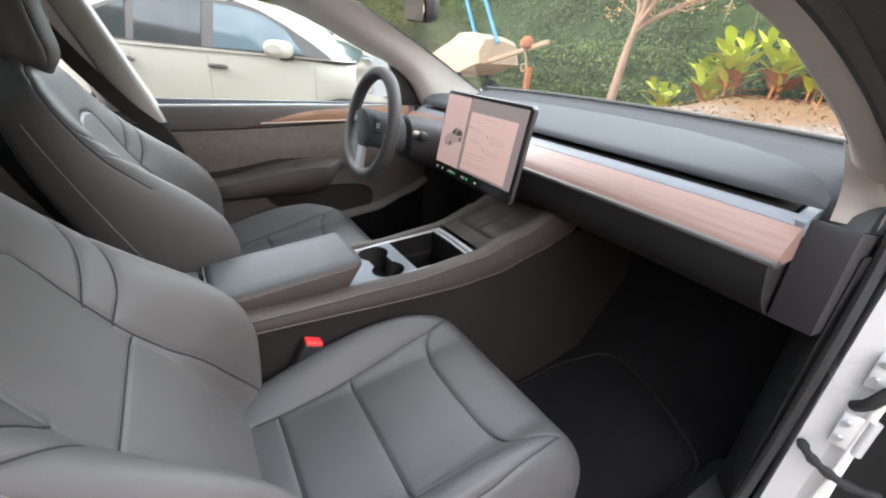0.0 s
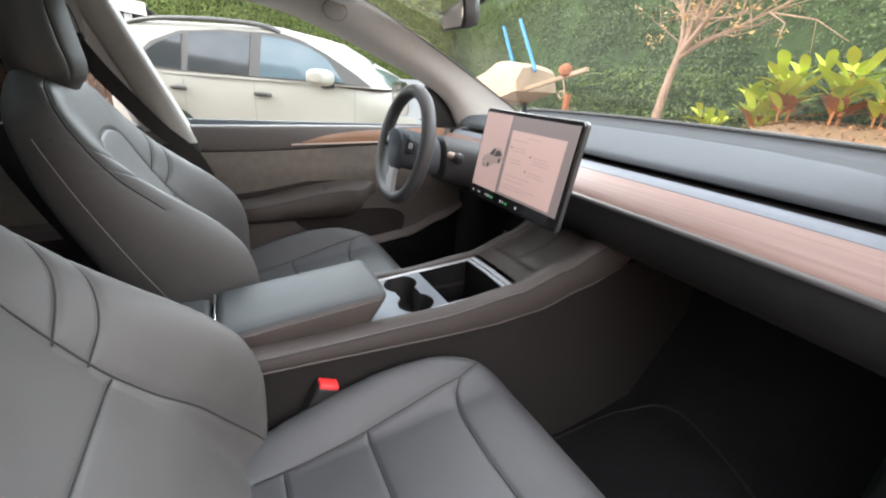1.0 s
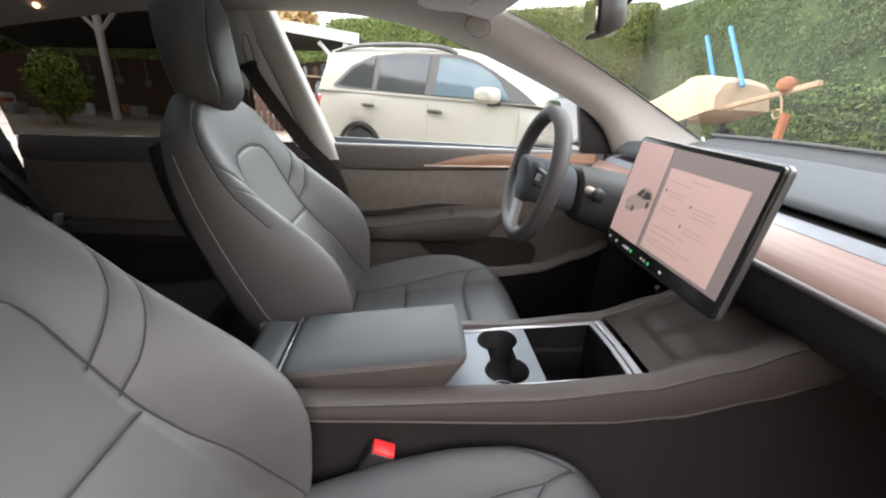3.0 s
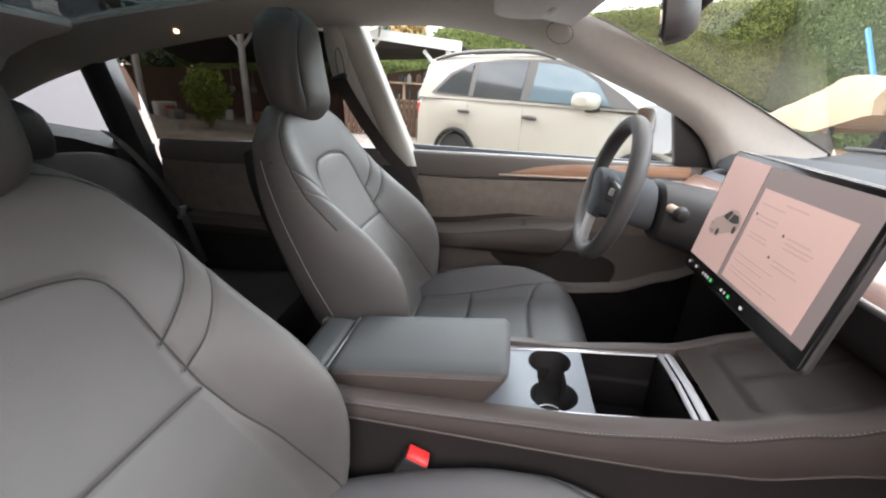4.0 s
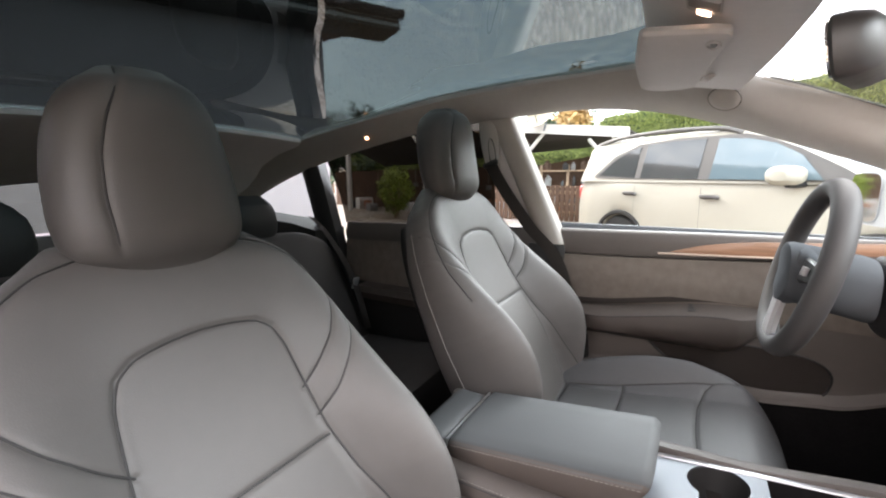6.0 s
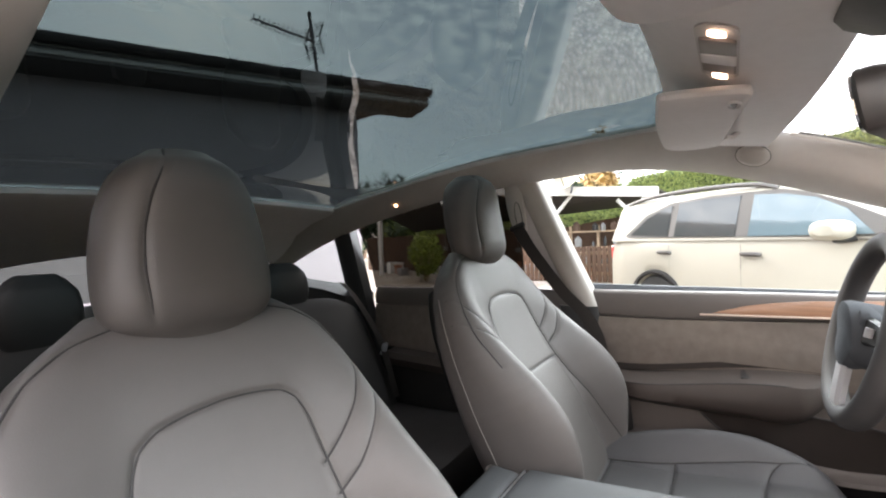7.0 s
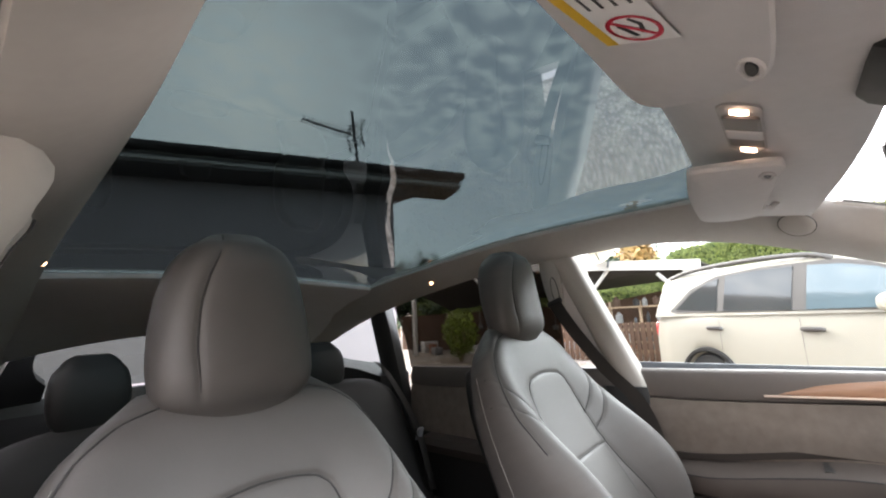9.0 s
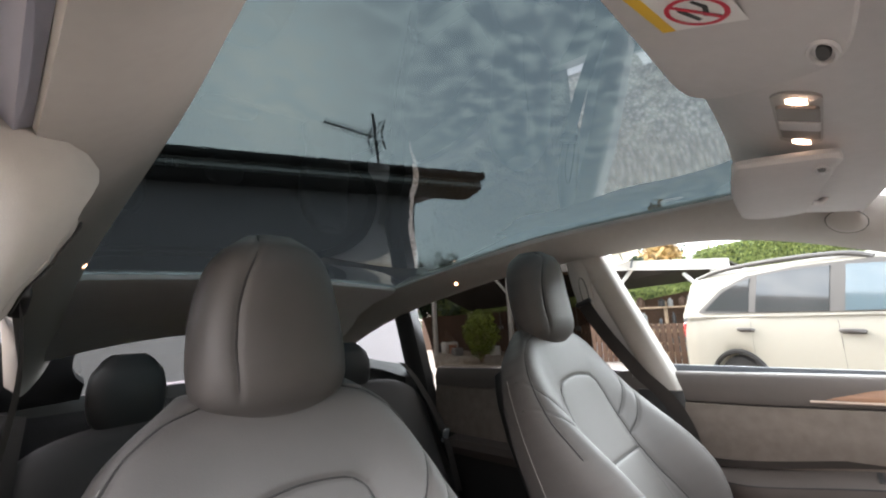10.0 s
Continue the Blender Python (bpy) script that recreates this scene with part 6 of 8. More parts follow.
loft(bm, [[(0.148 + w * a, y0 + 0.02 * b, z0 + 0.026 * b) for a, b in ((-1, 0.5), (-0.9, 0.12), (-0.6, 0.0), (0.6, 0.0), (0.9, 0.12), (1, 0.5), (1, 1), (-1, 1))] for y0, z0, w in ((0.322, 1.470, 0.060), (0.330, 1.461, 0.066), (0.35, 1.450, 0.068), (0.39, 1.440, 0.066), (0.42, 1.436, 0.05))])
part("camera_cover", bm, BLACK_PLASTIC, im, "black camera cover")

# ---- seat belts ----
def strap(bm, pts, w, side):
    pts = [Vector(q) for q in pts]
    side = Vector(side).normalized()
    rows = []
    for q in pts:
        rows.append([q + side * (w / 2), q - side * (w / 2)])
    loft(bm, rows, around=False)
    bmesh.ops.solidify(bm, geom=bm.faces[:], thickness=0.0015)


BELT_WEB = mat("belt_webbing", (0.052, 0.045, 0.041), 0.8, vary=0.15, scale=200, bump=0.4, bump_scale=800)
for sgn in (-1, 1):
    sb = thing("seat_belt", "black front seat belt hanging from the door pillar", "seat belt", "seat belts")
    bm = bmesh.new()
    bx, by, bf = (0.0, 0.0, -0.08) if sgn < 0 else (-0.032, -0.02, 0.0)
    strap(bm, spline([(sgn * (0.680 + bx), -0.375 + by, 1.305), (sgn * (0.676 + bx), -0.345 + by * 2 - bf * 0.3, 1.22), (sgn * (0.680 + bx * 0.6), -0.28 + by * 5 - bf * 0.6, 1.10), (sgn * 0.69, -0.20 + by * 7 - bf, 0.95), (sgn * 0.69, -0.12 + by * 7 - bf, 0.55)], 6), 0.047, (0.15, 1, 0.35))
    part("webbing", bm, BELT_WEB, sb, "black belt webbing")
    bm = bmesh.new()
    box(bm, (0.016, 0.056, 0.018), pose(sgn * (0.682 + bx), -0.377 + by, 1.310, 20), 0.006, 3)
    part("guide_loop", bm, BLACK_PLASTIC, sb, "black belt guide")
    bm = bmesh.new()
    rings = []
    for k in range(13):
        t = k / 12
        z, yc = lerp(1.285, 1.47 if sgn < 0 else 1.40, t), lerp(-0.372, -0.40, t)
        w = 0.030 + 0.018 * math.sin(math.pi * min(t * 0.8 + 0.1, 1)) + 0.012 * t
        w *= 0.64
        d = 0.008 * math.sin(math.pi * (0.15 + 0.7 * t))
        hx = 0.0 if sgn < 0 else table(PILLAR_IN, z) - 0.690 - 0.006
        rings.append([(sgn * (0.70 + hx), yc - w, z), (sgn * (0.692 + hx - d * 0.4), yc - w * 0.9, z), (sgn * (0.690 + hx - d), yc - w * 0.3, z), (sgn * (0.690 + hx - d), yc + w * 0.3, z), (sgn * (0.692 + hx - d * 0.4), yc + w * 0.9, z), (sgn * (0.70 + hx), yc + w, z)])
    loft(bm, rings)
    cover = part("height_cover", bm, PILLAR, sb, "light grey belt height cover")
    # dark tube draws in the shadow at the adjuster slot's edge
    bm = bmesh.new()
    line = []
    for a in [2 * math.pi * k / 24 for k in range(24)]:
        z = 1.345 + 0.050 * math.sin(a)
        line.append((table(PILLAR_IN, z) - 0.012 if sgn > 0 else -0.683, -0.372 + 0.012 * math.cos(a) - (0.06 if sgn > 0 else 0.15) * (z - 1.345), z))
    tube(bm, line, 0.0016, 6, True)
    part("slot_shade", bm, PIPING, cover, "dark line for the shadow round the adjuster slot")
    bm = bmesh.new()
    box(bm, (0.004, 0.03, 0.05), pose(sgn * 0.63, -0.075, 0.70, 25), 0.001)
    part("tongue", bm, CHROME, sb, "metal belt tongue")

# ---- rear bench ----
rb = thing("rear_bench", "black artificial-leather rear bench seat", "rear seat")
bm = bmesh.new()
rings = []
for i in range(41):
    x = -0.66 + 1.32 * i / 40
    e = max(0.02, 1 - (abs(x) / 0.66) ** 8) ** 0.5
    c = abs((abs(x) - 0.36) / 0.3)
    dip = 0.018 * max(0, 1 - c)
    rings.append([(x, y + (0.0 if y < -1.15 else -dip), 0.52 + (z - 0.52) * (0.6 + 0.4 * e)) for y, z in ((-0.93, 0.56), (-0.955, 0.66), (-1.00, 0.80), (-1.06, 0.95), (-1.09, 1.02), (-1.115, 1.048), (-1.15, 1.055), (-1.185, 1.04), (-1.20, 0.95), (-1.12, 0.56))])
loft(bm, rings)
part("backrest", bm, REAR_SHADED, rb)
bm = bmesh.new()
rings = []
for i in range(41):
    x = -0.66 + 1.32 * i / 40
    rings.append([(x, y, z - (0.012 * max(0, 1 - abs((abs(x) - 0.36) / 0.25)) if z > 0.55 else 0)) for y, z in ((-1.0, 0.46), (-1.0, 0.585), (-0.75, 0.60), (-0.55, 0.62), (-0.48, 0.605), (-0.455, 0.56), (-0.47, 0.46))])
loft(bm, rings)
part("seat_cushion", bm, REAR_SHADED, rb)
for x, w, h in ((0.392, 0.086, 0.176), (-0.295, 0.10, 0.160), (0.06, 0.09, 0.06)):
    bm = bmesh.new()
    rings = []
    for k in range(13):
        t = k / 12
        ww = w * (0.78 + 0.22 * math.sin(math.pi * min(t * 1.2, 1)) ** 0.5) * (1 if t < 0.8 else (1 - ((t - 0.8) / 0.2) ** 2 * 0.45))
        dd = 0.045 * (0.7 + 0.3 * math.sin(math.pi * t)) * (1 if t < 0.85 else 0.75)
        rings.append([(x + ww * math.copysign(abs(math.cos(a)) ** 0.6, math.cos(a)), -1.165 - 0.03 * t + dd * math.copysign(abs(math.sin(a)) ** 0.7, math.sin(a)), 1.045 + h * t) for a in [2 * math.pi * j / 28 for j in range(28)]])
    loft(bm, rings)
    part("headrest", bm, BLACK_PLASTIC, rb, "black headrest")
bm = bmesh.new()
loft(bm, [[(-0.62, y, z), (0.62, y, z), (0.62, y, z - 0.02), (-0.62, y, z - 0.02)] for y, z in ((-1.21, 1.0), (-1.6, 1.0), (-2.06, 0.98))])
solid("parcel_cover", bm, CARPET, "black luggage cover behind the rear bench", "luggage cover")
for sgn in (-1, 1):
    sb = thing("seat_belt", "black rear seat belt beside the bench", "seat belt", "seat belts")
    bm = bmesh.new()
    strap(bm, spline([(sgn * 0.60, -1.20, 1.10), (sgn * 0.61, -1.12, 1.03), (sgn * 0.63, -1.00, 0.85), (sgn * 0.64, -0.93, 0.62)], 5), 0.047, (1, 0.1, 0.3))
    part("webbing", bm, BELT_WEB, sb, "black belt webbing")
    bm = bmesh.new()
    box(bm, (0.03, 0.012, 0.05), pose(sgn * 0.632, -0.985, 0.82, -20), 0.003)
    part("tongue", bm, CHROME, sb, "metal belt tongue")

# ---- ground ----
def ground_z(x, y):
    return (0.86 * sm(2.6, 6.2, y) + 0.22 * sm(6.2, 8.4, y)) * (0.25 + 0.75 * sm(-4.3, -3.0, x))


def gravel_mat():
    m = mat("pale_gravel", (0.40, 0.36, 0.32), 0.95, vary=0.25, scale=6, bump=0.0)
    n, l = m.node_tree.nodes, m.node_tree.links
    co, vo, rp, bp = n.new("ShaderNodeTexCoord"), n.new("ShaderNodeTexVoronoi"), n.new("ShaderNodeValToRGB"), n.new("ShaderNodeBump")
    vo.inputs["Scale"].default_value = 28.0
    l.new(co.outputs["Object"], vo.inputs["Vector"])
    rp.color_ramp.elements[0].color, rp.color_ramp.elements[1].color = (0.52, 0.48, 0.43, 1), (0.20, 0.17, 0.14, 1)
    rp.color_ramp.elements[0].position, rp.color_ramp.elements[1].position = 0.15, 0.75
    l.new(vo.outputs["Distance"], rp.inputs["Fac"])
    nz, mx, r2 = n.new("ShaderNodeTexNoise"), n.new("ShaderNodeMix"), n.new("ShaderNodeMapRange")
    nz.inputs["Scale"].default_value, nz.inputs["Detail"].default_value = 0.9, 6.0
    l.new(co.outputs["Object"], nz.inputs["Vector"])
    r2.inputs["From Min"].default_value, r2.inputs["From Max"].default_value = 0.45, 0.7
    l.new(nz.outputs["Fac"], r2.inputs["Value"])
    mx.data_type = "RGBA"
    mx.inputs["B"].default_value = (0.24, 0.17, 0.10, 1)
    l.new(rp.outputs["Color"], mx.inputs["A"])
    l.new(r2.outputs["Result"], mx.inputs["Factor"])
    # bare brown earth on the bank below the hedge
    sp, ea, wob, bank = n.new("ShaderNodeSeparateXYZ"), n.new("ShaderNodeMapRange"), n.new("ShaderNodeMath"), n.new("ShaderNodeMix")
    l.new(co.outputs["Object"], sp.inputs["Vector"])
    wob.operation, wob.inputs[1].default_value = "MULTIPLY_ADD", 2.5
    l.new(nz.outputs["Fac"], wob.inputs[0])
    l.new(sp.outputs["Y"], wob.inputs[2])
    ea.inputs["From Min"].default_value, ea.inputs["From Max"].default_value = 7.4, 8.6
    l.new(wob.outputs["Value"], ea.inputs["Value"])
    bank.data_type = "RGBA"
    bank.inputs["B"].default_value = (0.26, 0.165, 0.085, 1)
    l.new(mx.outputs["Result"], bank.inputs["A"])
    l.new(ea.outputs["Result"], bank.inputs["Factor"])
    l.new(bank.outputs["Result"], n["Principled BSDF"].inputs["Base Color"])
    l.new(vo.outputs["Distance"], bp.inputs["Height"])
    bp.inputs["Strength"].default_value, bp.inputs["Distance"].default_value, bp.invert = 0.8, 0.03, True
    l.new(bp.outputs["Normal"], n["Principled BSDF"].inputs["Normal"])
    return m


GRAVEL = gravel_mat()
bm = bmesh.new()
vals = [-900, -200, -60, -30, -20, -14] + [-12 + 0.5 * k for k in range(49)] + [14, 20, 30, 60, 200, 900]
loft(bm, [[(x, y, ground_z(x, y) + (0.03 * noise.noise((x * 0.7, y * 0.7, 0)) if abs(x) < 13 and abs(y) < 13 else 0)) for x in vals] for y in vals], around=False)
solid("ground", bm, GRAVEL, "pale gravel drive with brown earth and fallen leaves", "ground", "structure")


# plain unseen wall added beside the open door: blocks sky, bounces warm light
BLOCK_WALL = mat("warm_block_wall", (0.46, 0.36, 0.28), 0.9, vary=0.1, scale=3, bump=0.3, bump_scale=60, stain=0.2)
bm = bmesh.new()
box(bm, (0.25, 11.0, 2.8), pose(3.6, -0.6, 1.35), 0.01)
solid("wall_sky_block", bm, BLOCK_WALL, "unseen warm grey wall added to block the side sky", "wall", "structure")


# ---- leaves ----
def leaf_mat(name, color, spread=0.5, through=0.25):
    m = mat(name, color, 0.55, vary=0.2, scale=3, island=spread)
    b = m.node_tree.nodes["Principled BSDF"]
    b.inputs["Subsurface Weight"].default_value = 0.0
    return m


HEDGE_LEAF = leaf_mat("hedge_leaf", (0.105, 0.150, 0.056))
HEDGE_LOW = leaf_mat("hedge_leaf_low", (0.095, 0.145, 0.032), 0.7)
LOW_TOP = 1.86
# paler and yellower: the sunlight on this hedge is put into its leaves
HEDGE_SUNLIT = leaf_mat("hedge_leaf_sunlit", (0.20, 0.245, 0.065))
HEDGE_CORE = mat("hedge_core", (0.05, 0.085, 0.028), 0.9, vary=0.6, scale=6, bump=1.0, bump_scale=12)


def leaf_cloud(pos, nrm, size, rng, droop=0.5):
    """Arrays of quads, one leaf for each position, roughly facing nrm."""
    n = len(pos)
    d = rng.normal(size=(n, 3)) * 0.9 + nrm
    d /= np.linalg.norm(d, axis=1)[:, None]
    t = np.cross(d, rng.normal(size=(n, 3)))
    t /= np.linalg.norm(t, axis=1)[:, None]
    b = np.cross(d, t)
    s = size * rng.uniform(0.6, 1.4, n)[:, None]
    quad = np.stack([pos - t * s, pos - b * s * 0.45, pos + t * s, pos + b * s * 0.45], axis=1)
    return quad


def leaf_mesh(name, quads, material):
    n = len(quads)
    me = bpy.data.meshes.new(name)
    me.vertices.add(n * 4)
    me.vertices.foreach_set("co", quads.reshape(-1))
    me.loops.add(n * 4)
    me.loops.foreach_set("vertex_index", np.arange(n * 4))
    me.polygons.add(n)
    me.polygons.foreach_set("loop_start", np.arange(0, n * 4, 4))
    me.polygons.foreach_set("loop_total", np.full(n, 4))
    me.update()
    me.validate()
    me.materials.append(material)
    return me


def hedge(name, a, b, z0, top_a, top_b, depth, count, seed, label, leaf=0.035, leaves=None):
    """A clipped hedge between the plan points a and b; its leafy face is on the left of that line."""
    rng = np.random.default_rng(seed)
    a, b = np.array(a, float), np.array(b, float)
    run = b - a
    length = np.linalg.norm(run)
    run /= length
    face = np.array((-run[1], run[0]))
    h = thing(name, label, "hedge")
    bm = bmesh.new()
    rows = []
    for i in range(61):
        t = i / 60
        p = a + run * length * t
        zt = lerp(top_a, top_b, t) + 0.08 * noise.noise((p[0] * 0.8, p[1] * 0.8, 5))
        ring = []
        for d, z in ((0, z0), (0.05, z0 + 0.6), (0.03, lerp(z0, zt, 0.5)), (-0.02, zt - 0.25), (-0.15, zt), (-depth, zt), (-depth, z0)):
            w = 0.10 * noise.noise((p[0] * 1.3, p[1] * 1.3, z * 1.3)) if -depth < d else 0
            ring.append((p[0] + face[0] * (d + w - 0.06), p[1] + face[1] * (d + w - 0.06), z))
        rows.append(ring)
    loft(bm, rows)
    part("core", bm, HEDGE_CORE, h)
    t, v = rng.uniform(0, 1, count), rng.uniform(0, 1.03, count)
    zt = top_a + (top_b - top_a) * t
    wob = np.array([0.16 * noise.noise((x * length * 0.5, z * 1.6, seed)) + 0.07 * noise.noise((x * length * 1.9, z * 4.5, seed)) for x, z in zip(t, v * 4)])
    off = wob + rng.uniform(-0.02, 0.10, count)
    pos = np.empty((count, 3))
    pos[:, :2] = a + run * (length * t)[:, None] + face * off[:, None]
    pos[:, 2] = z0 + (zt - z0) * v
    over = v > 0.985
    pos[over, :2] -= face * rng.uniform(0, depth, over.sum())[:, None]
    pos[over, 2] = (zt + rng.uniform(-0.05, 0.14, count))[over]
    ob = new("foliage", leaf_mesh("foliage", leaf_cloud(pos, np.array((face[0], face[1], 0.35)), leaf, rng), leaves or HEDGE_LEAF))
    ob.parent = h
    tagged(ob, kind="stuff")
    return h


hedge("hedge", (9.0, 9.6), (-18.4, 9.6), 0.1, 4.9, 4.7, 1.2, 85000, 3, "tall clipped green hedge at the end of the drive", 0.034)
hedge("hedge", (-17.8, 10.0), (-17.8, -3.2), 0.0, 5.1, 3.55, 1.2, 60000, 4, "tall hedge behind the carport, coloured a sunlit yellow-green", 0.045, HEDGE_SUNLIT)
hedge("hedge", (-17.8, -3.2), (-17.8, -17.0), 0.0, 3.30, 2.4, 1.2, 45000, 14, "lower hedge behind the carport, coloured a sunlit yellow-green", 0.045, HEDGE_SUNLIT)
hedge("hedge", (9.0, 9.15), (-14.3, 9.15), 0.1, LOW_TOP, LOW_TOP, 0.5, 45000, 8, "low green hedge in front of the tall one", 0.042, HEDGE_LOW)

# ---- small tree ----
BARK = mat("pale_bark", (0.36, 0.25, 0.18), 0.9, vary=0.35, scale=30, bump=0.8, bump_scale=40)
AUTUMN = leaf_mat("autumn_leaf", (0.50, 0.33, 0.14), 0.4)
rng = np.random.default_rng(11)
tree = thing("fruit_tree", "small bare-branched fruit tree with yellow autumn leaves", "tree", at=pose(-5.47, 8.05, 0.84))
bm = bmesh.new()
tube(bm, spline([(0.06, 0, -0.75), (0.14, 0, 0.1), (0.19, 0, 0.6), (0.25, 0, 1.02), (0.32, 0, 1.28)], 6), [0.105 - 0.002 * k for k in range(25)], 12)
part("trunk", bm, BARK, tree, "pale brown trunk")
tips = []
limbs = [[(0.30, 0, 1.22), (0.22, 0.1, 1.55), (0.05, 0.2, 2.0), (-0.25, 0.3, 2.6)], [(0.31, 0, 1.25), (0.45, -0.05, 1.65), (0.55, -0.1, 2.2), (0.6, 0.0, 2.9)], [(0.32, 0, 1.25), (0.70, 0.1, 1.50), (1.25, 0.2, 1.75), (1.9, 0.25, 2.05)], [(0.33, 0, 1.30), (0.75, -0.15, 1.75), (1.2, -0.3, 2.3), (1.6, -0.3, 2.9)]]
for pts in limbs:
    bm = bmesh.new()
    line = spline(pts, 6)
    tube(bm, line, [0.062 - 0.046 * k / (len(line) - 1) for k in range(len(line))], 8)
    for k in range(5, len(line), 2):
        q, d = line[k], (line[k] - line[k - 1]).normalized()
        for _ in range(3):
            v = Vector(rng.normal(size=3)) * 0.55 + d * 0.7 + Vector((0, 0, 0.25))
            tip = q + v * rng.uniform(0.35, 0.85)
            mid = q.lerp(tip, 0.5) + Vector(rng.normal(size=3)) * 0.08
            tube(bm, [q, mid, tip], [0.016, 0.010, 0.004], 5)
            tips.append((mid, tip))
            v2 = tip + Vector(rng.normal(size=3)) * 0.25
            tube(bm, [mid, v2], [0.008, 0.003], 4)
            tips.append((mid, v2))
    part("limb", bm, BARK, tree, "bare branching limb")
pos = []
for a, b in tips:
    if rng.uniform() < 0.55:
        for _ in range(int(rng.integers(2, 9))):
            pos.append(a.lerp(b, rng.uniform(0.4, 1.05)) + Vector(rng.normal(size=3)) * 0.05)
for k in range(26):
    pos.append(Vector((-0.75 + 0.5 * k / 26, 0.2, 1.75 + 0.10 * math.sin(k * 1.7) - 0.2 * math.sin(k / 8.0))))
pos = np.array([tuple(q) for q in pos])
ob = new("leaves", leaf_mesh("leaves", leaf_cloud(pos, np.array((0, -0.3, 0.2)), 0.045, rng), AUTUMN))
ob.parent = tree
tagged(ob, "sparse yellow and orange leaves", kind="stuff")

# ---- leafy plants ----
PLANT_LEAF = leaf_mat("bright_leaf", (0.58, 0.68, 0.08), 0.3)
PLANT_DRY = leaf_mat("dry_leaf", (0.42, 0.17, 0.05), 0.4)


def leaf_blade(bm, base, tip, width, up):
    base, tip = Vector(base), Vector(tip)
    d = tip - base
    side = d.cross(Vector((0, 0, 1)))
    side = (side if side.length > 0.01 else Vector((1, 0, 0))).normalized()
    rows = []
    for k in range(6):
        t = k / 5
        c = base + d * t + Vector((0, 0, up * math.sin(math.pi * t)))
        w = width * math.sin(math.pi * (0.08 + 0.9 * t)) ** 0.8
        rows.append([c - side * w + Vector((0, 0, 0.25 * w)), c, c + side * w + Vector((0, 0, 0.25 * w))])
    loft(bm, rows, around=False)


def leafy_plant(x, y, h, seed, label):
    rng = np.random.default_rng(seed)
    z = ground_z(x, y)
    pl = thing("garden_plant", label, "plant", "leafy plants", at=pose(x, y, z))
    for s in range(int(rng.integers(3, 5))):
        lean = Vector((rng.uniform(-0.28, 0.28), rng.uniform(-0.2, 0.2), 0))
        hh = h * rng.uniform(0.75, 1.05)
        root = Vector((rng.uniform(-0.12, 0.12), rng.uniform(-0.1, 0.1), 0))
        line = [root + lean * (t * t) + Vector((0, 0, hh * t * 0.85)) for t in (0, 0.25, 0.5, 0.75, 1.0)]
        bm = bmesh.new()
        tube(bm, line, [0.014, 0.013, 0.011, 0.009, 0.006], 6)
        stem = part("stem", bm, PLANT_DRY, pl, "orange-brown stem")
        for k in range(11):
            t = 0.12 + 0.88 * k / 10
            q = root + lean * (t * t) + Vector((0, 0, hh * t * 0.85))
            a = k * 2.4 + rng.uniform(-0.4, 0.4)
            ln = rng.uniform(0.30, 0.48) * (0.75 + 0.25 * h)
            rise = rng.uniform(0.10, 0.34)
            bm = bmesh.new()
            leaf_blade(bm, q, q + Vector((math.cos(a) * ln, math.sin(a) * ln, rise)), rng.uniform(0.06, 0.10), rng.uniform(0.0, 0.06))
            part("leaf", bm, PLANT_LEAF if t > 0.35 or rng.uniform() > 0.6 else PLANT_DRY, stem)
    return pl


for k, (x, y, h) in enumerate(((-4.30, 8.25, 0.95), (-3.55, 8.35, 0.8), (-3.10, 8.15, 1.0), (-2.50, 8.3, 1.0), (-1.95, 8.4, 0.85), (-1.45, 8.6, 0.65), (-0.6, 8.7, 0.6))):
    leafy_plant(x, y, h, 30 + k, "bright green broad-leaved plant with drying lower leaves")

# fallen leaves on the bank
rng = np.random.default_rng(21)
n = 9000
pos = np.empty((n, 3))
pos[:, 0], pos[:, 1] = rng.uniform(-9, 3, n), 9.0 - 4.6 * rng.uniform(0, 1, n) ** 2.6
pos[:, 2] = [ground_z(x, y) + 0.035 for x, y in pos[:, :2]]
ob = new("fallen_leaves", leaf_mesh("fallen_leaves", leaf_cloud(pos, np.array((0, 0, 3.0)), 0.032, rng), leaf_mat("fallen_leaf", (0.30, 0.155, 0.065), 0.5)))
tagged(ob, "brown fallen leaves scattered on the gravel bank", "leaves", kind="stuff")

# ---- tarpaulin-covered cart ----
TARP = mat("beige_tarpaulin", (0.55, 0.45, 0.33), 0.8, vary=0.15, scale=4, bump=0.5, bump_scale=14, stain=0.4, dirt=(0.3, 0.22, 0.14))
BLUE = mat("blue_plastic_pipe", (0.05, 0.27, 0.55), 0.4)
OLD_WOOD = mat("weathered_wood", (0.42, 0.31, 0.21), 0.85, vary=0.3, scale=20, bump=0.5, bump_scale=60)
RUST = mat("rusty_metal", (0.36, 0.14, 0.06), 0.8, vary=0.4, scale=25, bump=0.4, bump_scale=60)
cart = thing("covered_cart", "cart under a beige tarpaulin with blue pipes and a wooden pole", "cart", at=pose(-8.08, 6.63, 0.84))
bm = bmesh.new()
rings = []
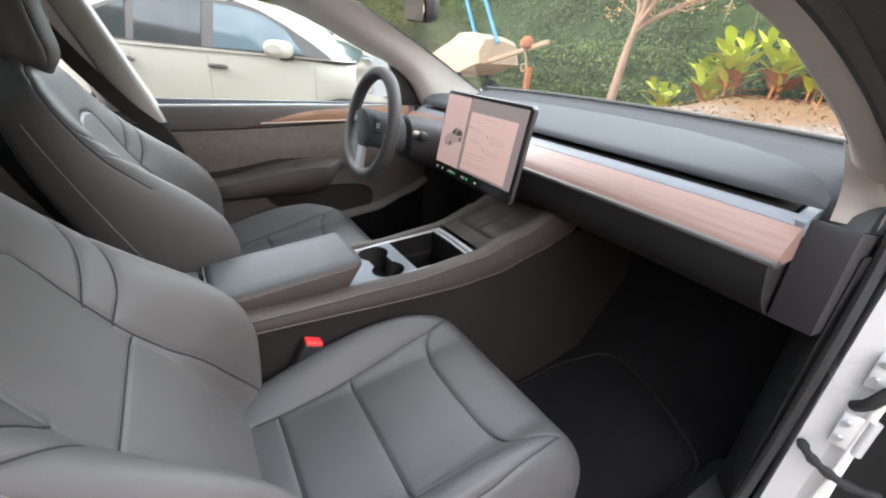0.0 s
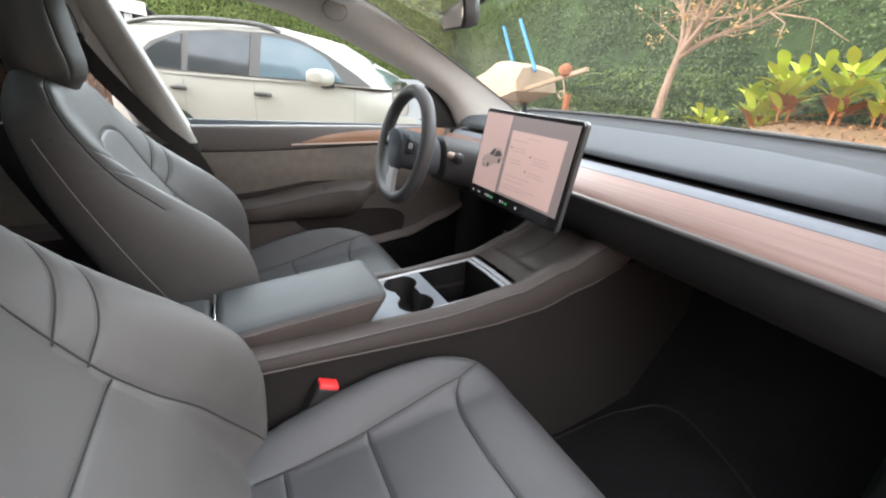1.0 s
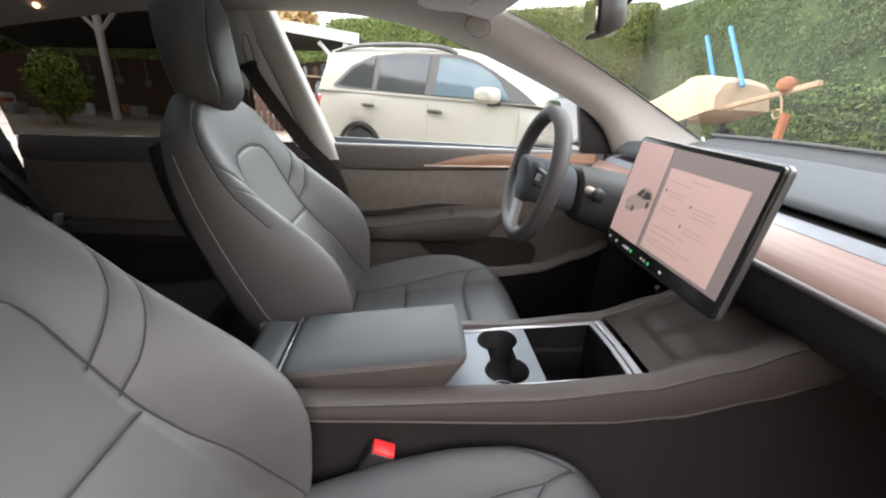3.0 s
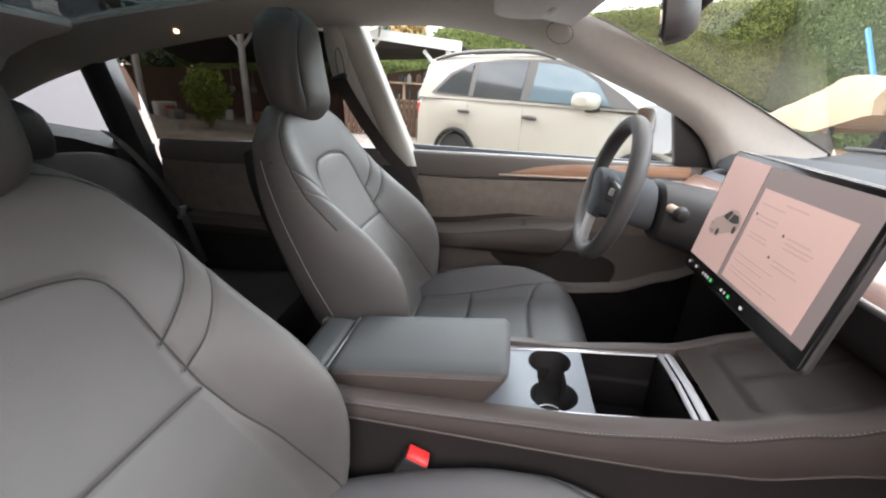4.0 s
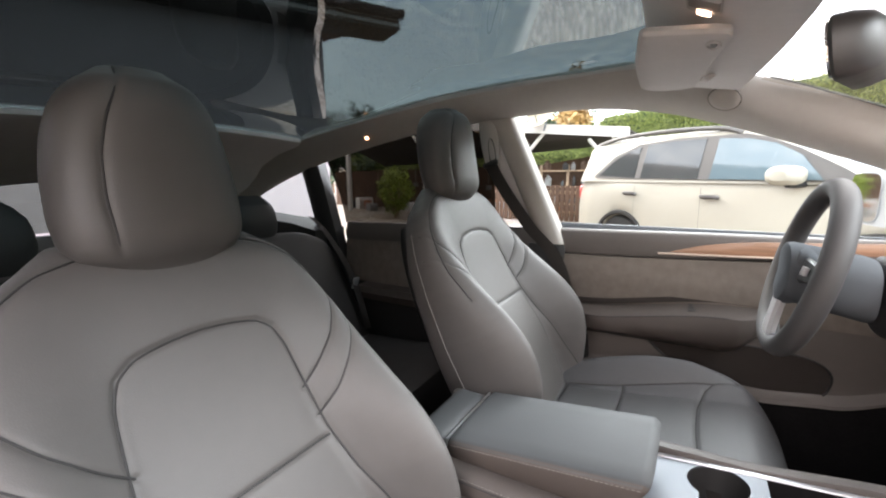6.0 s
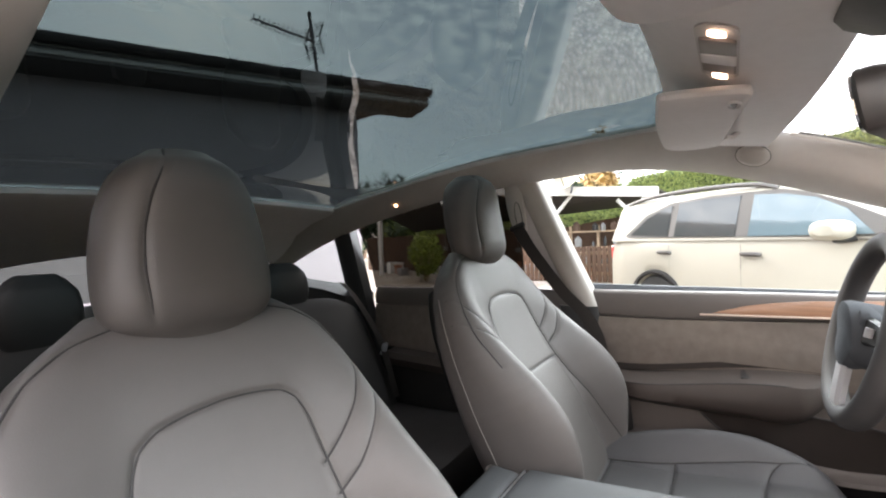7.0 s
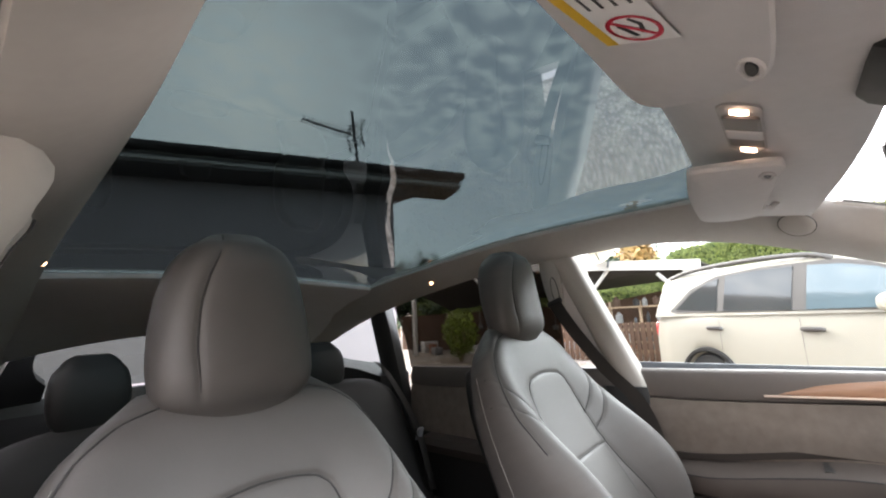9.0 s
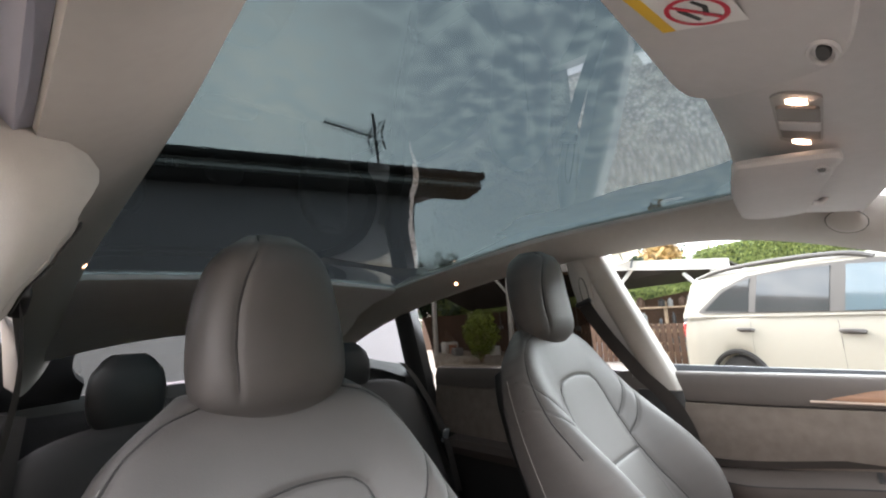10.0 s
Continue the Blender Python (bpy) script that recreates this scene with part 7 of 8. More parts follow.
for i in range(15):
    t = i / 14
    x = lerp(-2.7, 0.44, t)
    zt = table([(0, 0.30), (0.25, 0.55), (0.5, 0.80), (0.66, 1.03), (0.74, 1.06), (0.93, 0.98), (1.0, 0.9)], t)
    zb = table([(0, 0.0), (0.6, 0.05), (1.0, 0.40)], t)
    ring = []
    for y, z in ((-0.55, zb), (-0.58, lerp(zb, zt, 0.5)), (-0.5, zt - 0.03), (-0.2, zt + 0.03), (0.25, zt), (0.55, zt - 0.06), (0.6, zb)):
        w = 0.06 * noise.noise((x * 2.3, y * 3, z * 3))
        ring.append((x + w, y + w, z + w))
    rings.append(ring)
loft(bm, rings)
part("tarpaulin", bm, TARP, cart, "beige creased tarpaulin", angle=25)
for x0, z1, dx in ((-0.20, 1.87, -0.78), (0.60, 1.97, -0.90)):
    bm = bmesh.new()
    tube(bm, [(x0, -0.2, 0.85), (x0 + dx, -0.15, z1)], 0.042, 10)
    part("blue_pipe", bm, BLUE, cart, "upright blue pipe")
bm = bmesh.new()
box(bm, (2.0, 0.08, 0.085), pose(1.40, -0.35, 0.66, 0, -13, 0), 0.008)
pole = part("wooden_pole", bm, OLD_WOOD, cart, "pale wooden pole")
bm = bmesh.new()
revolve(bm, [(0.01, 0.22), (0.07, 0.21), (0.13, 0.15), (0.14, 0.07), (0.09, 0.01), (0.03, 0.0)], pose(1.80, -0.37, 0.77, 20, 15, 0), 14)
part("rusty_pot", bm, RUST, pole, "rusty round fitting")
bm = bmesh.new()
tube(bm, [(1.75, -0.42, 0.78), (1.86, -0.42, 0.6), (1.93, -0.42, 0.40)], 0.018, 6)
tube(bm, [(1.84 + 0.09 * math.cos(a), -0.42, 0.40 + 0.07 * math.sin(a)) for a in [0.4 * k for k in range(16)]], 0.016, 6)
part("rope", bm, OLD_WOOD, pole, "hanging rope loop")
bm = bmesh.new()
tube(bm, [(2.00, -0.42, -0.65), (2.02, -0.42, 0.42)], 0.07, 8)
part("stake", bm, RUST, cart, "reddish wooden stake")
bm = bmesh.new()
box(bm, (2.0, 0.9, 0.12), pose(-1.35, 0, 0.20), 0.01)
part("bed", bm, OLD_WOOD, cart)
for sgn in (-1, 1):
    bm = bmesh.new()
    tube(bm, [(-0.5, sgn * 0.5, -0.30), (-0.5, sgn * 0.62, -0.30)], 0.33, 20)
    tube(bm, [(-0.5, sgn * 0.45, -0.30), (-0.5, sgn * 0.45, 0.30)], 0.05, 8)
    part("wheel", bm, RUBBER, cart, "black rubber wheel")

# ---- parked white sport utility vehicle ----
SUV_FRAME = mat("suv_grey_frame", (0.075, 0.07, 0.066), 0.45, vary=0.05)
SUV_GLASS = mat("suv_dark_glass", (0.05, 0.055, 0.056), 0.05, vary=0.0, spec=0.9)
# the pale blue base colour paints in part of the reflected sky
SUV_SKY_TONE = mat("suv_sky_toned_glass", (0.10, 0.14, 0.16), 0.04, vary=0.0, spec=1.0)
SUV_WHITE = mat("cream_white_paint", (0.335, 0.315, 0.265), 0.5, vary=0.02, scale=2, coat=0.15)
suv = thing("suv", "cream-white sport utility vehicle parked on the drive", "car", at=pose(-4.853, -0.044, 0.0, 0, 0, -37.5))
SUV_TOP = [(-1.68, 0.70), (-1.65, 1.02), (-1.58, 1.16), (-1.2, 1.215), (0.0, 1.195), (1.2, 1.175), (1.75, 1.15), (2.1, 1.11), (2.5, 1.02), (2.72, 0.90), (2.84, 0.72)]
SUV_HALF = [(-1.68, 0.74), (-1.58, 0.86), (-1.3, 0.925), (-0.6, 0.94), (1.4, 0.94), (2.1, 0.92), (2.5, 0.86), (2.75, 0.72), (2.84, 0.55)]
bm = bmesh.new()
rings = []
for i in range(61):
    y = -1.68 + 4.52 * i / 60
    h, zt = table(SUV_HALF, y), table(SUV_TOP, y)
    arch = 0.0
    for yw in (-0.70, 1.93):
        d = abs(y - yw)
        if d < 0.40:
            arch = max(arch, math.sqrt(0.40 ** 2 - d * d) + 0.34 - 0.30)
    zb = 0.30 + arch
    half = []
    for k, z in ((0.92, zb), (0.985, zb + 0.06), (1.0, lerp(zb, zt, 0.35)), (1.002, lerp(zb, zt, 0.6)), (0.985, lerp(zb, zt, 0.85)), (0.955, zt - 0.01), (0.9, zt + 0.008), (0.5, zt + 0.02)):
        half.append((h * k, z))
    rings.append([(-0.94 + x, y, z) for x, z in half] + [(-0.94 - x, y, z) for x, z in half[::-1]])
loft(bm, rings)
part("body", bm, SUV_WHITE, suv, "cream-white body")
# greenhouse
bm = bmesh.new()
GH = [(1.17, -1.58, 1.95, 0.925), (1.30, -1.55, 1.62, 0.895), (1.45, -1.50, 1.30, 0.86), (1.60, -1.48, 1.00, 0.815), (1.69, -1.42, 0.82, 0.77), (1.735, -1.30, 0.62, 0.69), (1.75, -1.0, 0.35, 0.5)]
rings = []
for z, ya, yb, hw in GH:
    rings.append([(-0.94 + q[0], (ya + yb) / 2 + q[1], z) for q in rounded(hw * 2, yb - ya, 0.12 if z < 1.7 else 0.1, 6)])
loft(bm, rings)
part("cabin", bm, SUV_WHITE, suv, "cream-white roof and pillars")


def gh(tab, z):
    return table([(g[0], g[tab]) for g in GH], z)


def side_glass(name, pts, mt, lb, lift=0.012):
    bm = bmesh.new()
    slab(bm, [(-0.94 + gh(3, z) + lift - 0.012, y, z) for y, z in pts], Vector((0.012, 0, 0.003)))
    return part(name, bm, mt, suv, lb)


side_glass("window_surround", [(1.80, 1.185), (1.62, 1.30), (1.28, 1.475), (0.98, 1.60), (0.75, 1.655), (0.0, 1.665), (-0.55, 1.63), (-0.90, 1.50), (-1.22, 1.235), (-1.15, 1.215)], SUV_FRAME, "dark grey window surround", 0.010)
side_glass("window", [(1.50, 1.205), (1.30, 1.42), (1.06, 1.54), (0.80, 1.60), (0.50, 1.625), (0.50, 1.205)], SUV_SKY_TONE, "front window toned pale blue like reflected sky", 0.018)
side_glass("window", [(0.36, 1.21), (0.36, 1.63), (-0.05, 1.635), (-0.40, 1.615), (-0.40, 1.22)], SUV_GLASS, "dark rear window", 0.018)
side_glass("window", [(-0.50, 1.225), (-0.50, 1.595), (-0.62, 1.57), (-0.86, 1.46), (-1.12, 1.25)], SUV_GLASS, "dark quarter window", 0.018)
bm = bmesh.new()
rows = []
for k in range(9):
    z = lerp(1.19, 1.665, k / 8)
    yb, hw = gh(2, z), gh(3, z)
    rows.append([(-0.94 + x * (hw - 0.07), yb + 0.012 - 0.03 * abs(x) ** 3, z) for x in [-1 + 2 * j / 12 for j in range(13)]])
loft(bm, rows, around=False)
part("windscreen", bm, SUV_SKY_TONE, suv, "windscreen toned pale blue like reflected sky")
for y in (0.535, -0.535):
    bm = bmesh.new()
    tube(bm, spline([(0.004, y - 0.10, 1.026), (0.03, y - 0.07, 1.03), (0.032, y + 0.07, 1.028), (0.004, y + 0.10, 1.02)], 4), 0.014, 8, flat=1.3)
    part("door_handle", bm, EDGE, suv, "dull chrome door handle")
    bm = bmesh.new()
    box(bm, (0.01, 0.18, 0.035), pose(0.0, y, 1.018), 0.004)
    part("handle_recess", bm, BLACK_PLASTIC, suv, "dark handle recess")
bm = bmesh.new()
rings = []
for k in range(9):
    t = k / 8
    s = math.sin(math.pi * (0.12 + 0.8 * t)) ** 0.5
    rings.append([(0.04 + 0.22 * t, 1.27 + 0.15 * s * math.copysign(abs(math.cos(a)) ** 0.7, math.cos(a)) + 0.03, 1.245 + 0.085 * s * math.copysign(abs(math.sin(a)) ** 0.7, math.sin(a))) for a in [2 * math.pi * j / 16 for j in range(16)]])
loft(bm, rings)
mrr = part("wing_mirror", bm, SUV_WHITE, suv, "cream-white wing mirror")
bm = bmesh.new()
tube(bm, [(-0.03, 1.36, 1.17), (0.08, 1.34, 1.16), (0.16, 1.33, 1.165)], 0.025, 8)
part("mirror_foot", bm, BLACK_PLASTIC, mrr, "black mirror foot")
for sgn, x in ((1, -0.17), (-1, -1.71)):
    bm = bmesh.new()
    tube(bm, spline([(x, 0.70, 1.665), (x, 0.45, 1.735), (x, -0.2, 1.765), (x, -0.9, 1.745), (x, -1.30, 1.675)], 6), 0.026, 8)
    part("roof_rail", bm, SUV_FRAME, suv, "grey roof rail")
for yw in (-0.70, 1.93):
    for xw in (-0.13, -1.75):
        bm = bmesh.new()
        revolve(bm, [(0.22, -0.11), (0.34, -0.11), (0.36, -0.07), (0.365, 0.07), (0.34, 0.11), (0.22, 0.11)], pose(xw, yw, 0.365, 0, 90, 0), 32)
        wh = part("wheel", bm, RUBBER, suv, "black tyre")
        bm = bmesh.new()
        revolve(bm, [(0.02, 0.09), (0.08, 0.10), (0.14, 0.085), (0.225, 0.10), (0.225, 0.05)], pose(xw, yw, 0.365, 0, 90, 0), 20)
        part("rim", bm, SILVER, wh, "silver wheel rim")
    bm = bmesh.new()
    tube(bm, [(-0.012, yw + 0.41 * math.cos(a), 0.365 + 0.41 * math.sin(a)) for a in [math.pi * k / 24 for k in range(25)]], 0.03, 6)
    part("arch_trim", bm, BLACK_PLASTIC, suv, "dark wheel arch trim")
    bm = bmesh.new()
    box(bm, (1.70, 0.72, 0.5), pose(-0.94, yw, 0.55), 0.05)
    part("wheel_housing", bm, RUBBER, suv, "black wheel housing")
SUV_RED = mat("red_lamp_glass", (0.5, 0.03, 0.03), 0.15, coat=1.0)
SUV_LAMP = mat("clear_lamp_glass", (0.5, 0.53, 0.55), 0.1, metal=0.4)
for x in (-0.10, -1.78):
    bm = bmesh.new()
    box(bm, (0.14, 0.10, 0.22), pose(x - 0.08 * (1 if x > -0.9 else -1), -1.605, 1.00), 0.04, 3)
    part("tail_lamp", bm, SUV_RED, suv, "red tail lamp")
    bm = bmesh.new()
    box(bm, (0.30, 0.45, 0.17), pose(x - 0.10 * (1 if x > -0.9 else -1), 2.48, 0.86, -18, 0, 0), 0.05, 3)
    part("headlamp", bm, SUV_LAMP, suv, "clear headlamp")
bm = bmesh.new()
for y in (0.43, -0.47, 1.62):
    box(bm, (0.002, 0.003, 0.55), pose(0.0008, y, 0.85))
part("door_gap", bm, SUV_FRAME, suv, "thin door gaps")

# ---- carport ----
WHITE_WOOD = mat("white_painted_timber", (0.72, 0.71, 0.68), 0.6, vary=0.08, scale=8, stain=0.3)
DARK_ROOF = mat("dark_roof_sheet", (0.06, 0.055, 0.05), 0.9, vary=0.3, scale=5)
cp = thing("carport", "white-fronted timber carport with a dark roof", "carport")
bm = bmesh.new()
slab(bm, [(-10.9, -1.3, 2.36), (-10.9, -13.5, 3.55), (-16.6, -13.5, 1.75), (-16.6, -1.3, 2.42)], Vector((0, 0, 0.05)))
part("roof", bm, DARK_ROOF, cp, "dark sheet roof")
bm = bmesh.new()
slab(bm, [(-10.88, -1.25, 2.17), (-10.88, -13.5, 3.36), (-10.88, -13.5, 3.60), (-10.88, -1.25, 2.42)], Vector((0.05, 0, 0)))
part("fascia", bm, WHITE_WOOD, cp, "white front fascia board")
for y in (-1.6, -4.1, -7.4, -10.8):
    zt = 2.17 + (-1.25 - y) * 0.0975
    bm = bmesh.new()
    box(bm, (0.13, 0.13, zt), pose(-11.0, y, zt / 2), 0.008)
    part("post", bm, WHITE_WOOD, cp, "white timber post")
    for s in (-1, 1):
        bm = bmesh.new()
        tube(bm, [(-11.0, y, zt - 0.75), (-11.0, y + s * 0.65, zt - 0.02)], 0.05, 4)
        part("brace", bm, WHITE_WOOD, cp, "white diagonal brace")
for y in (-5.5, -8.5, -11.5):
    bm = bmesh.new()
    box(bm, (2.6, 0.12, 0.16), pose(-12.2, y, 2.2 + (-1.25 - y) * 0.0975, 0, 0, 0), 0.008)
    part("rafter", bm, OLD_WOOD, cp, "brown rafter")
BROWN_BOARD = mat("brown_boards", (0.085, 0.047, 0.028), 0.85, vary=0.35, scale=15, bump=0.4, bump_scale=50)
bm = bmesh.new()
slab(bm, [(-13.4, -1.7, 0.0), (-13.4, -1.7, 1.98), (-13.4, -4.4, 1.58), (-13.4, -13.9, 1.50), (-13.4, -13.9, 0.0)], Vector((-0.08, 0, 0)))
solid("back_boarding", bm, BROWN_BOARD, "dark brown boarding along the back of the carport", "boarding", "structure")
fence = thing("wooden_fence", "low brown slatted wooden fence below the carport", "fence")
for k in range(22):
    bm = bmesh.new()
    box(bm, (0.03, 0.11, 0.95), pose(-10.7, -2.0 - 0.135 * k, 0.50, 0, 0, 0), 0.006)
    part("slat", bm, BROWN_BOARD, fence)
for z in (0.25, 0.8):
    bm = bmesh.new()
    box(bm, (0.04, 3.0, 0.09), pose(-10.74, -3.42, z), 0.006)
    part("rail", bm, OLD_WOOD, fence, "pale fence rail")
dish = thing("satellite_dish", "cream satellite dish on the carport front", "satellite dish", at=pose(-10.62, -3.32, 2.92, 62, 0, 62))
bm = bmesh.new()
revolve(bm, [(0.01, 0.0), (0.18, 0.015), (0.36, 0.06), (0.50, 0.12), (0.515, 0.125), (0.49, 0.11), (0.34, 0.05), (0.01, -0.02)], None, 32)
part("reflector", bm, mat("cream_dish_paint", (0.36, 0.31, 0.21), 0.6, vary=0.08, scale=6), dish, "cream dish")
bm = bmesh.new()
tube(bm, [(0, -0.40, 0.10), (0, -0.25, 0.30), (0, -0.02, 0.42)], 0.015, 6)
tube(bm, [(0, -0.02, 0.46), (0, -0.03, 0.36)], 0.035, 10)
part("feed_arm", bm, GREY_PLATE, dish, "grey feed arm")
bm = bmesh.new()
tube(bm, [(0, 0, -0.01), (0, -0.2, -0.15), (0, -0.45, -0.2)], 0.025, 8)
part("bracket", bm, GREY_PLATE, dish)
rng = np.random.default_rng(5)
POTS = [mat("pot_grey", (0.25, 0.25, 0.25), 0.7), mat("pot_terracotta", (0.40, 0.16, 0.08), 0.8), mat("bag_white", (0.6, 0.6, 0.58), 0.7), mat("crate_dark", (0.06, 0.06, 0.07), 0.7)]
for k in range(16):
    x, y = -11.4 - rng.uniform(0, 1.4), -2.4 - k * 0.62 - rng.uniform(0, 0.3)
    s = rng.uniform(0.25, 0.5)
    bm = bmesh.new()
    if k % 2:
        revolve(bm, [(s * 0.28, 0), (s * 0.33, 0.02), (s * 0.45, s * 0.9), (s * 0.48, s), (s * 0.4, s)], None, 16)
    else:
        box(bm, (s * 1.1, s * 1.3, s), pose(0, 0, s / 2), 0.02)
    zz = ground_z(x, y)
    ob = solid("storage_pot" if k % 2 else "storage_box", bm, POTS[k % 4], ("round garden pot stored under the carport" if k % 2 else "square storage box kept under the carport"), "pot" if k % 2 else "box", group="things under the carport")
    ob.matrix_world = pose(x, y, zz, 0, 0, rng.uniform(0, 90))
GREY_CAN = mat("hanging_tools", (0.20, 0.20, 0.19), 0.6)
for k in range(9):
    y = -4.6 - 0.8 * k
    bm = bmesh.new()
    tube(bm, [(0, 0, 0), (0, 0.02, -0.5 - 0.05 * (k % 3))], 0.02, 6)
    box(bm, (0.05, 0.22, 0.16), pose(0, 0.02, -0.62 - 0.05 * (k % 3)), 0.01)
    ob = solid("garden_tool", bm, GREY_CAN, "grey garden tool hung on the carport boarding", "tool", group="tools on the boarding")
    ob.matrix_world = pose(-13.3, y, 1.55 + 0.1 * (k % 2))


# timber rack with cans and bottles under the carport
rack = thing("storage_rack", "brown timber rack below the carport roof", "rack")
for y in (-2.15, -2.95, -3.75):
    bm = bmesh.new()
    box(bm, (0.09, 0.07, 1.55), pose(-11.75, y, 0.775), 0.006)
    part("post", bm, OLD_WOOD, rack, "brown timber post")
for z in (0.42, 0.92, 1.38):
    bm = bmesh.new()
    box(bm, (0.34, 1.75, 0.04), pose(-11.75, -2.95, z), 0.005)
    part("shelf", bm, OLD_WOOD, rack, "brown timber shelf")
CANS = [mat("can_pale", (0.30, 0.31, 0.31), 0.5), mat("can_dark", (0.03, 0.03, 0.03), 0.5), mat("can_grey", (0.08, 0.09, 0.10), 0.5), mat("can_brown", (0.10, 0.06, 0.04), 0.6)]
for k in range(18):
    z = (0.44, 0.94, 1.40)[k % 3]
    r, h = rng.uniform(0.04, 0.14), rng.uniform(0.12, 0.34)
    if rng.uniform() < 0.3:
        continue
    bm = bmesh.new()
    revolve(bm, [(r * 0.9, 0), (r, 0.02), (r, h * 0.7), (r * 0.45, h * 0.86), (r * 0.42, h), (0.01, h)], None, 12)
    ob = solid("storage_can", bm, CANS[(k * 7) % 4], "small can kept on the timber rack", "can", group="cans on the rack")
    ob.matrix_world = pose(-11.72 + rng.uniform(-0.06, 0.08), -2.2 - 0.255 * (k // 3) - rng.uniform(0, 0.12), z)


def shrub(x, y, r, h, seed, label, leafm):
    rng = np.random.default_rng(seed)
    sh = thing("shrub", label, "shrub", at=pose(x, y, ground_z(x, y)))
    bm = bmesh.new()
    for k in range(6):
        a = k * 1.05
        tube(bm, [(0, 0, 0), (0.3 * r * math.cos(a), 0.3 * r * math.sin(a), h * 0.4), (0.6 * r * math.cos(a), 0.6 * r * math.sin(a), h * 0.8)], [0.04, 0.03, 0.01], 6)
    part("stems", bm, BARK, sh)
    n = 3500
    d = rng.normal(size=(n, 3))
    d /= np.linalg.norm(d, axis=1)[:, None]
    rad = rng.uniform(0.55, 1.0, n) ** 0.6
    rad *= np.array([0.85 + 0.3 * noise.noise((q[0] * 2.5, q[1] * 2.5, q[2] * 2.5 + seed)) for q in d])
    pos = d * rad[:, None] * np.array((r, r, h * 0.52)) + np.array((0, 0, h * 0.55))
    ob = new("foliage", leaf_mesh("foliage", leaf_cloud(pos, d, 0.05, rng), leafm))
    ob.parent = sh
    tagged(ob, kind="stuff")


YELLOW_GREEN = leaf_mat("yellow_green_leaf", (0.20, 0.26, 0.03), 0.4)
shrub(-9.6, -7.6, 0.62, 1.55, 7, "rounded yellow-green shrub beside the carport", YELLOW_GREEN)


# ---- far trees ----
def far_tree(x, y, h, r, seed, material, label):
    rng = np.random.default_rng(seed)
    tr = thing("tree", label, "tree", "far trees", at=pose(x, y, 0))
    bm = bmesh.new()
    tube(bm, [(0, 0, 0), (0.1, 0, h * 0.3), (0, 0.1, h * 0.7)], [0.25, 0.18, 0.08], 8)
    for k in range(7):
        a, z = k * 0.9, h * (0.3 + 0.06 * k)
        tube(bm, [(0, 0, z), (r * 0.4 * math.cos(a), r * 0.4 * math.sin(a), z + h * 0.12), (r * 0.8 * math.cos(a), r * 0.8 * math.sin(a), z + h * 0.2)], [0.10, 0.06, 0.02], 5)
    part("trunk", bm, BARK, tr)
    n = 4200
    cl = rng.normal(size=(26, 3)) * np.array((r * 0.5, r * 0.5, h * 0.17)) + np.array((0, 0, h * 0.64))
    pos = cl[rng.integers(0, 26, n)] + rng.normal(size=(n, 3)) * np.array((r * 0.2, r * 0.2, h * 0.07))
    ob = new("crown", leaf_mesh("crown", leaf_cloud(pos, np.array((0, 0, 0.3)), 0.16, rng), material))
    ob.parent = tr
    tagged(ob, kind="stuff")


DARK_LEAF = leaf_mat("dark_leaf", (0.04, 0.07, 0.03), 0.4)
for k, (x, y, h, r) in enumerate(((-22, -11, 4.8, 2.4), (-25, -16, 5.0, 2.6), (-21, -20, 4.7, 2.4), (-17, -19, 4.0, 2.0), (-29, -8, 5.2, 2.6), (-24, -25, 5.5, 3.0), (-18, -26, 4.9, 2.6))):
    far_tree(x, y, h, r, 50 + k, DARK_LEAF, "dark green broadleaf tree beyond the garden")
far_tree(-20.2, -5.0, 5.5, 0.8, 70, AUTUMN, "orange autumn tree behind the carport hedge")

# ---- house ----
# pale wall toned dark grey; the shade under the eaves is in its colour
RENDER_SHADED = mat("shaded_render", (0.27, 0.235, 0.25), 0.9, vary=0.06, scale=3, bump=0.3, bump_scale=90, stain=0.15)
FASCIA = mat("dark_fascia", (0.075, 0.066, 0.064), 0.6)
ROOF_TILE = mat("roof_tile", (0.20, 0.10, 0.07), 0.85, vary=0.3, scale=6, bump=0.5, bump_scale=20)
HX = Vector((-0.888, 0.46, 0)).normalized()
HN = Vector((HX.y, -HX.x, 0)) * 1.0
HN = HN if HN.y > 0 else -HN
HO = Vector((-2.40, -3.15, 0))
hm = Matrix(((HX.x, HN.x, 0, HO.x), (HX.y, HN.y, 0, HO.y), (0, 0, 1, 0), (0, 0, 0, 1)))
house = thing("house", "rendered house with shade-grey walls and dark eaves behind the car", "house", at=hm)
# local x runs along the eaves towards the gable corner, local y towards the car
bm = bmesh.new()
box(bm, (14.3, 8, 2.86), pose(-6.85, -4.45, 1.43))
part("wall", bm, RENDER_SHADED, house, "rendered wall, its shade in the grey colour")
bm = bmesh.new()
sec = [(0.0, 2.92), (0.0, 2.98), (-4.4, 3.85), (-8.9, 2.98), (-8.9, 2.92), (-4.4, 3.75)]
loft(bm, [[(x, y, z) for y, z in sec] for x in (-14.5, 1.02)])
part("roof", bm, ROOF_TILE, house, "brown tiled roof")
bm = bmesh.new()
box(bm, (15.5, 0.03, 0.20), pose(-6.74, 0.02, 2.93), 0.004)
box(bm, (15.5, 0.44, 0.03), pose(-6.74, -0.22, 2.845), 0.004)
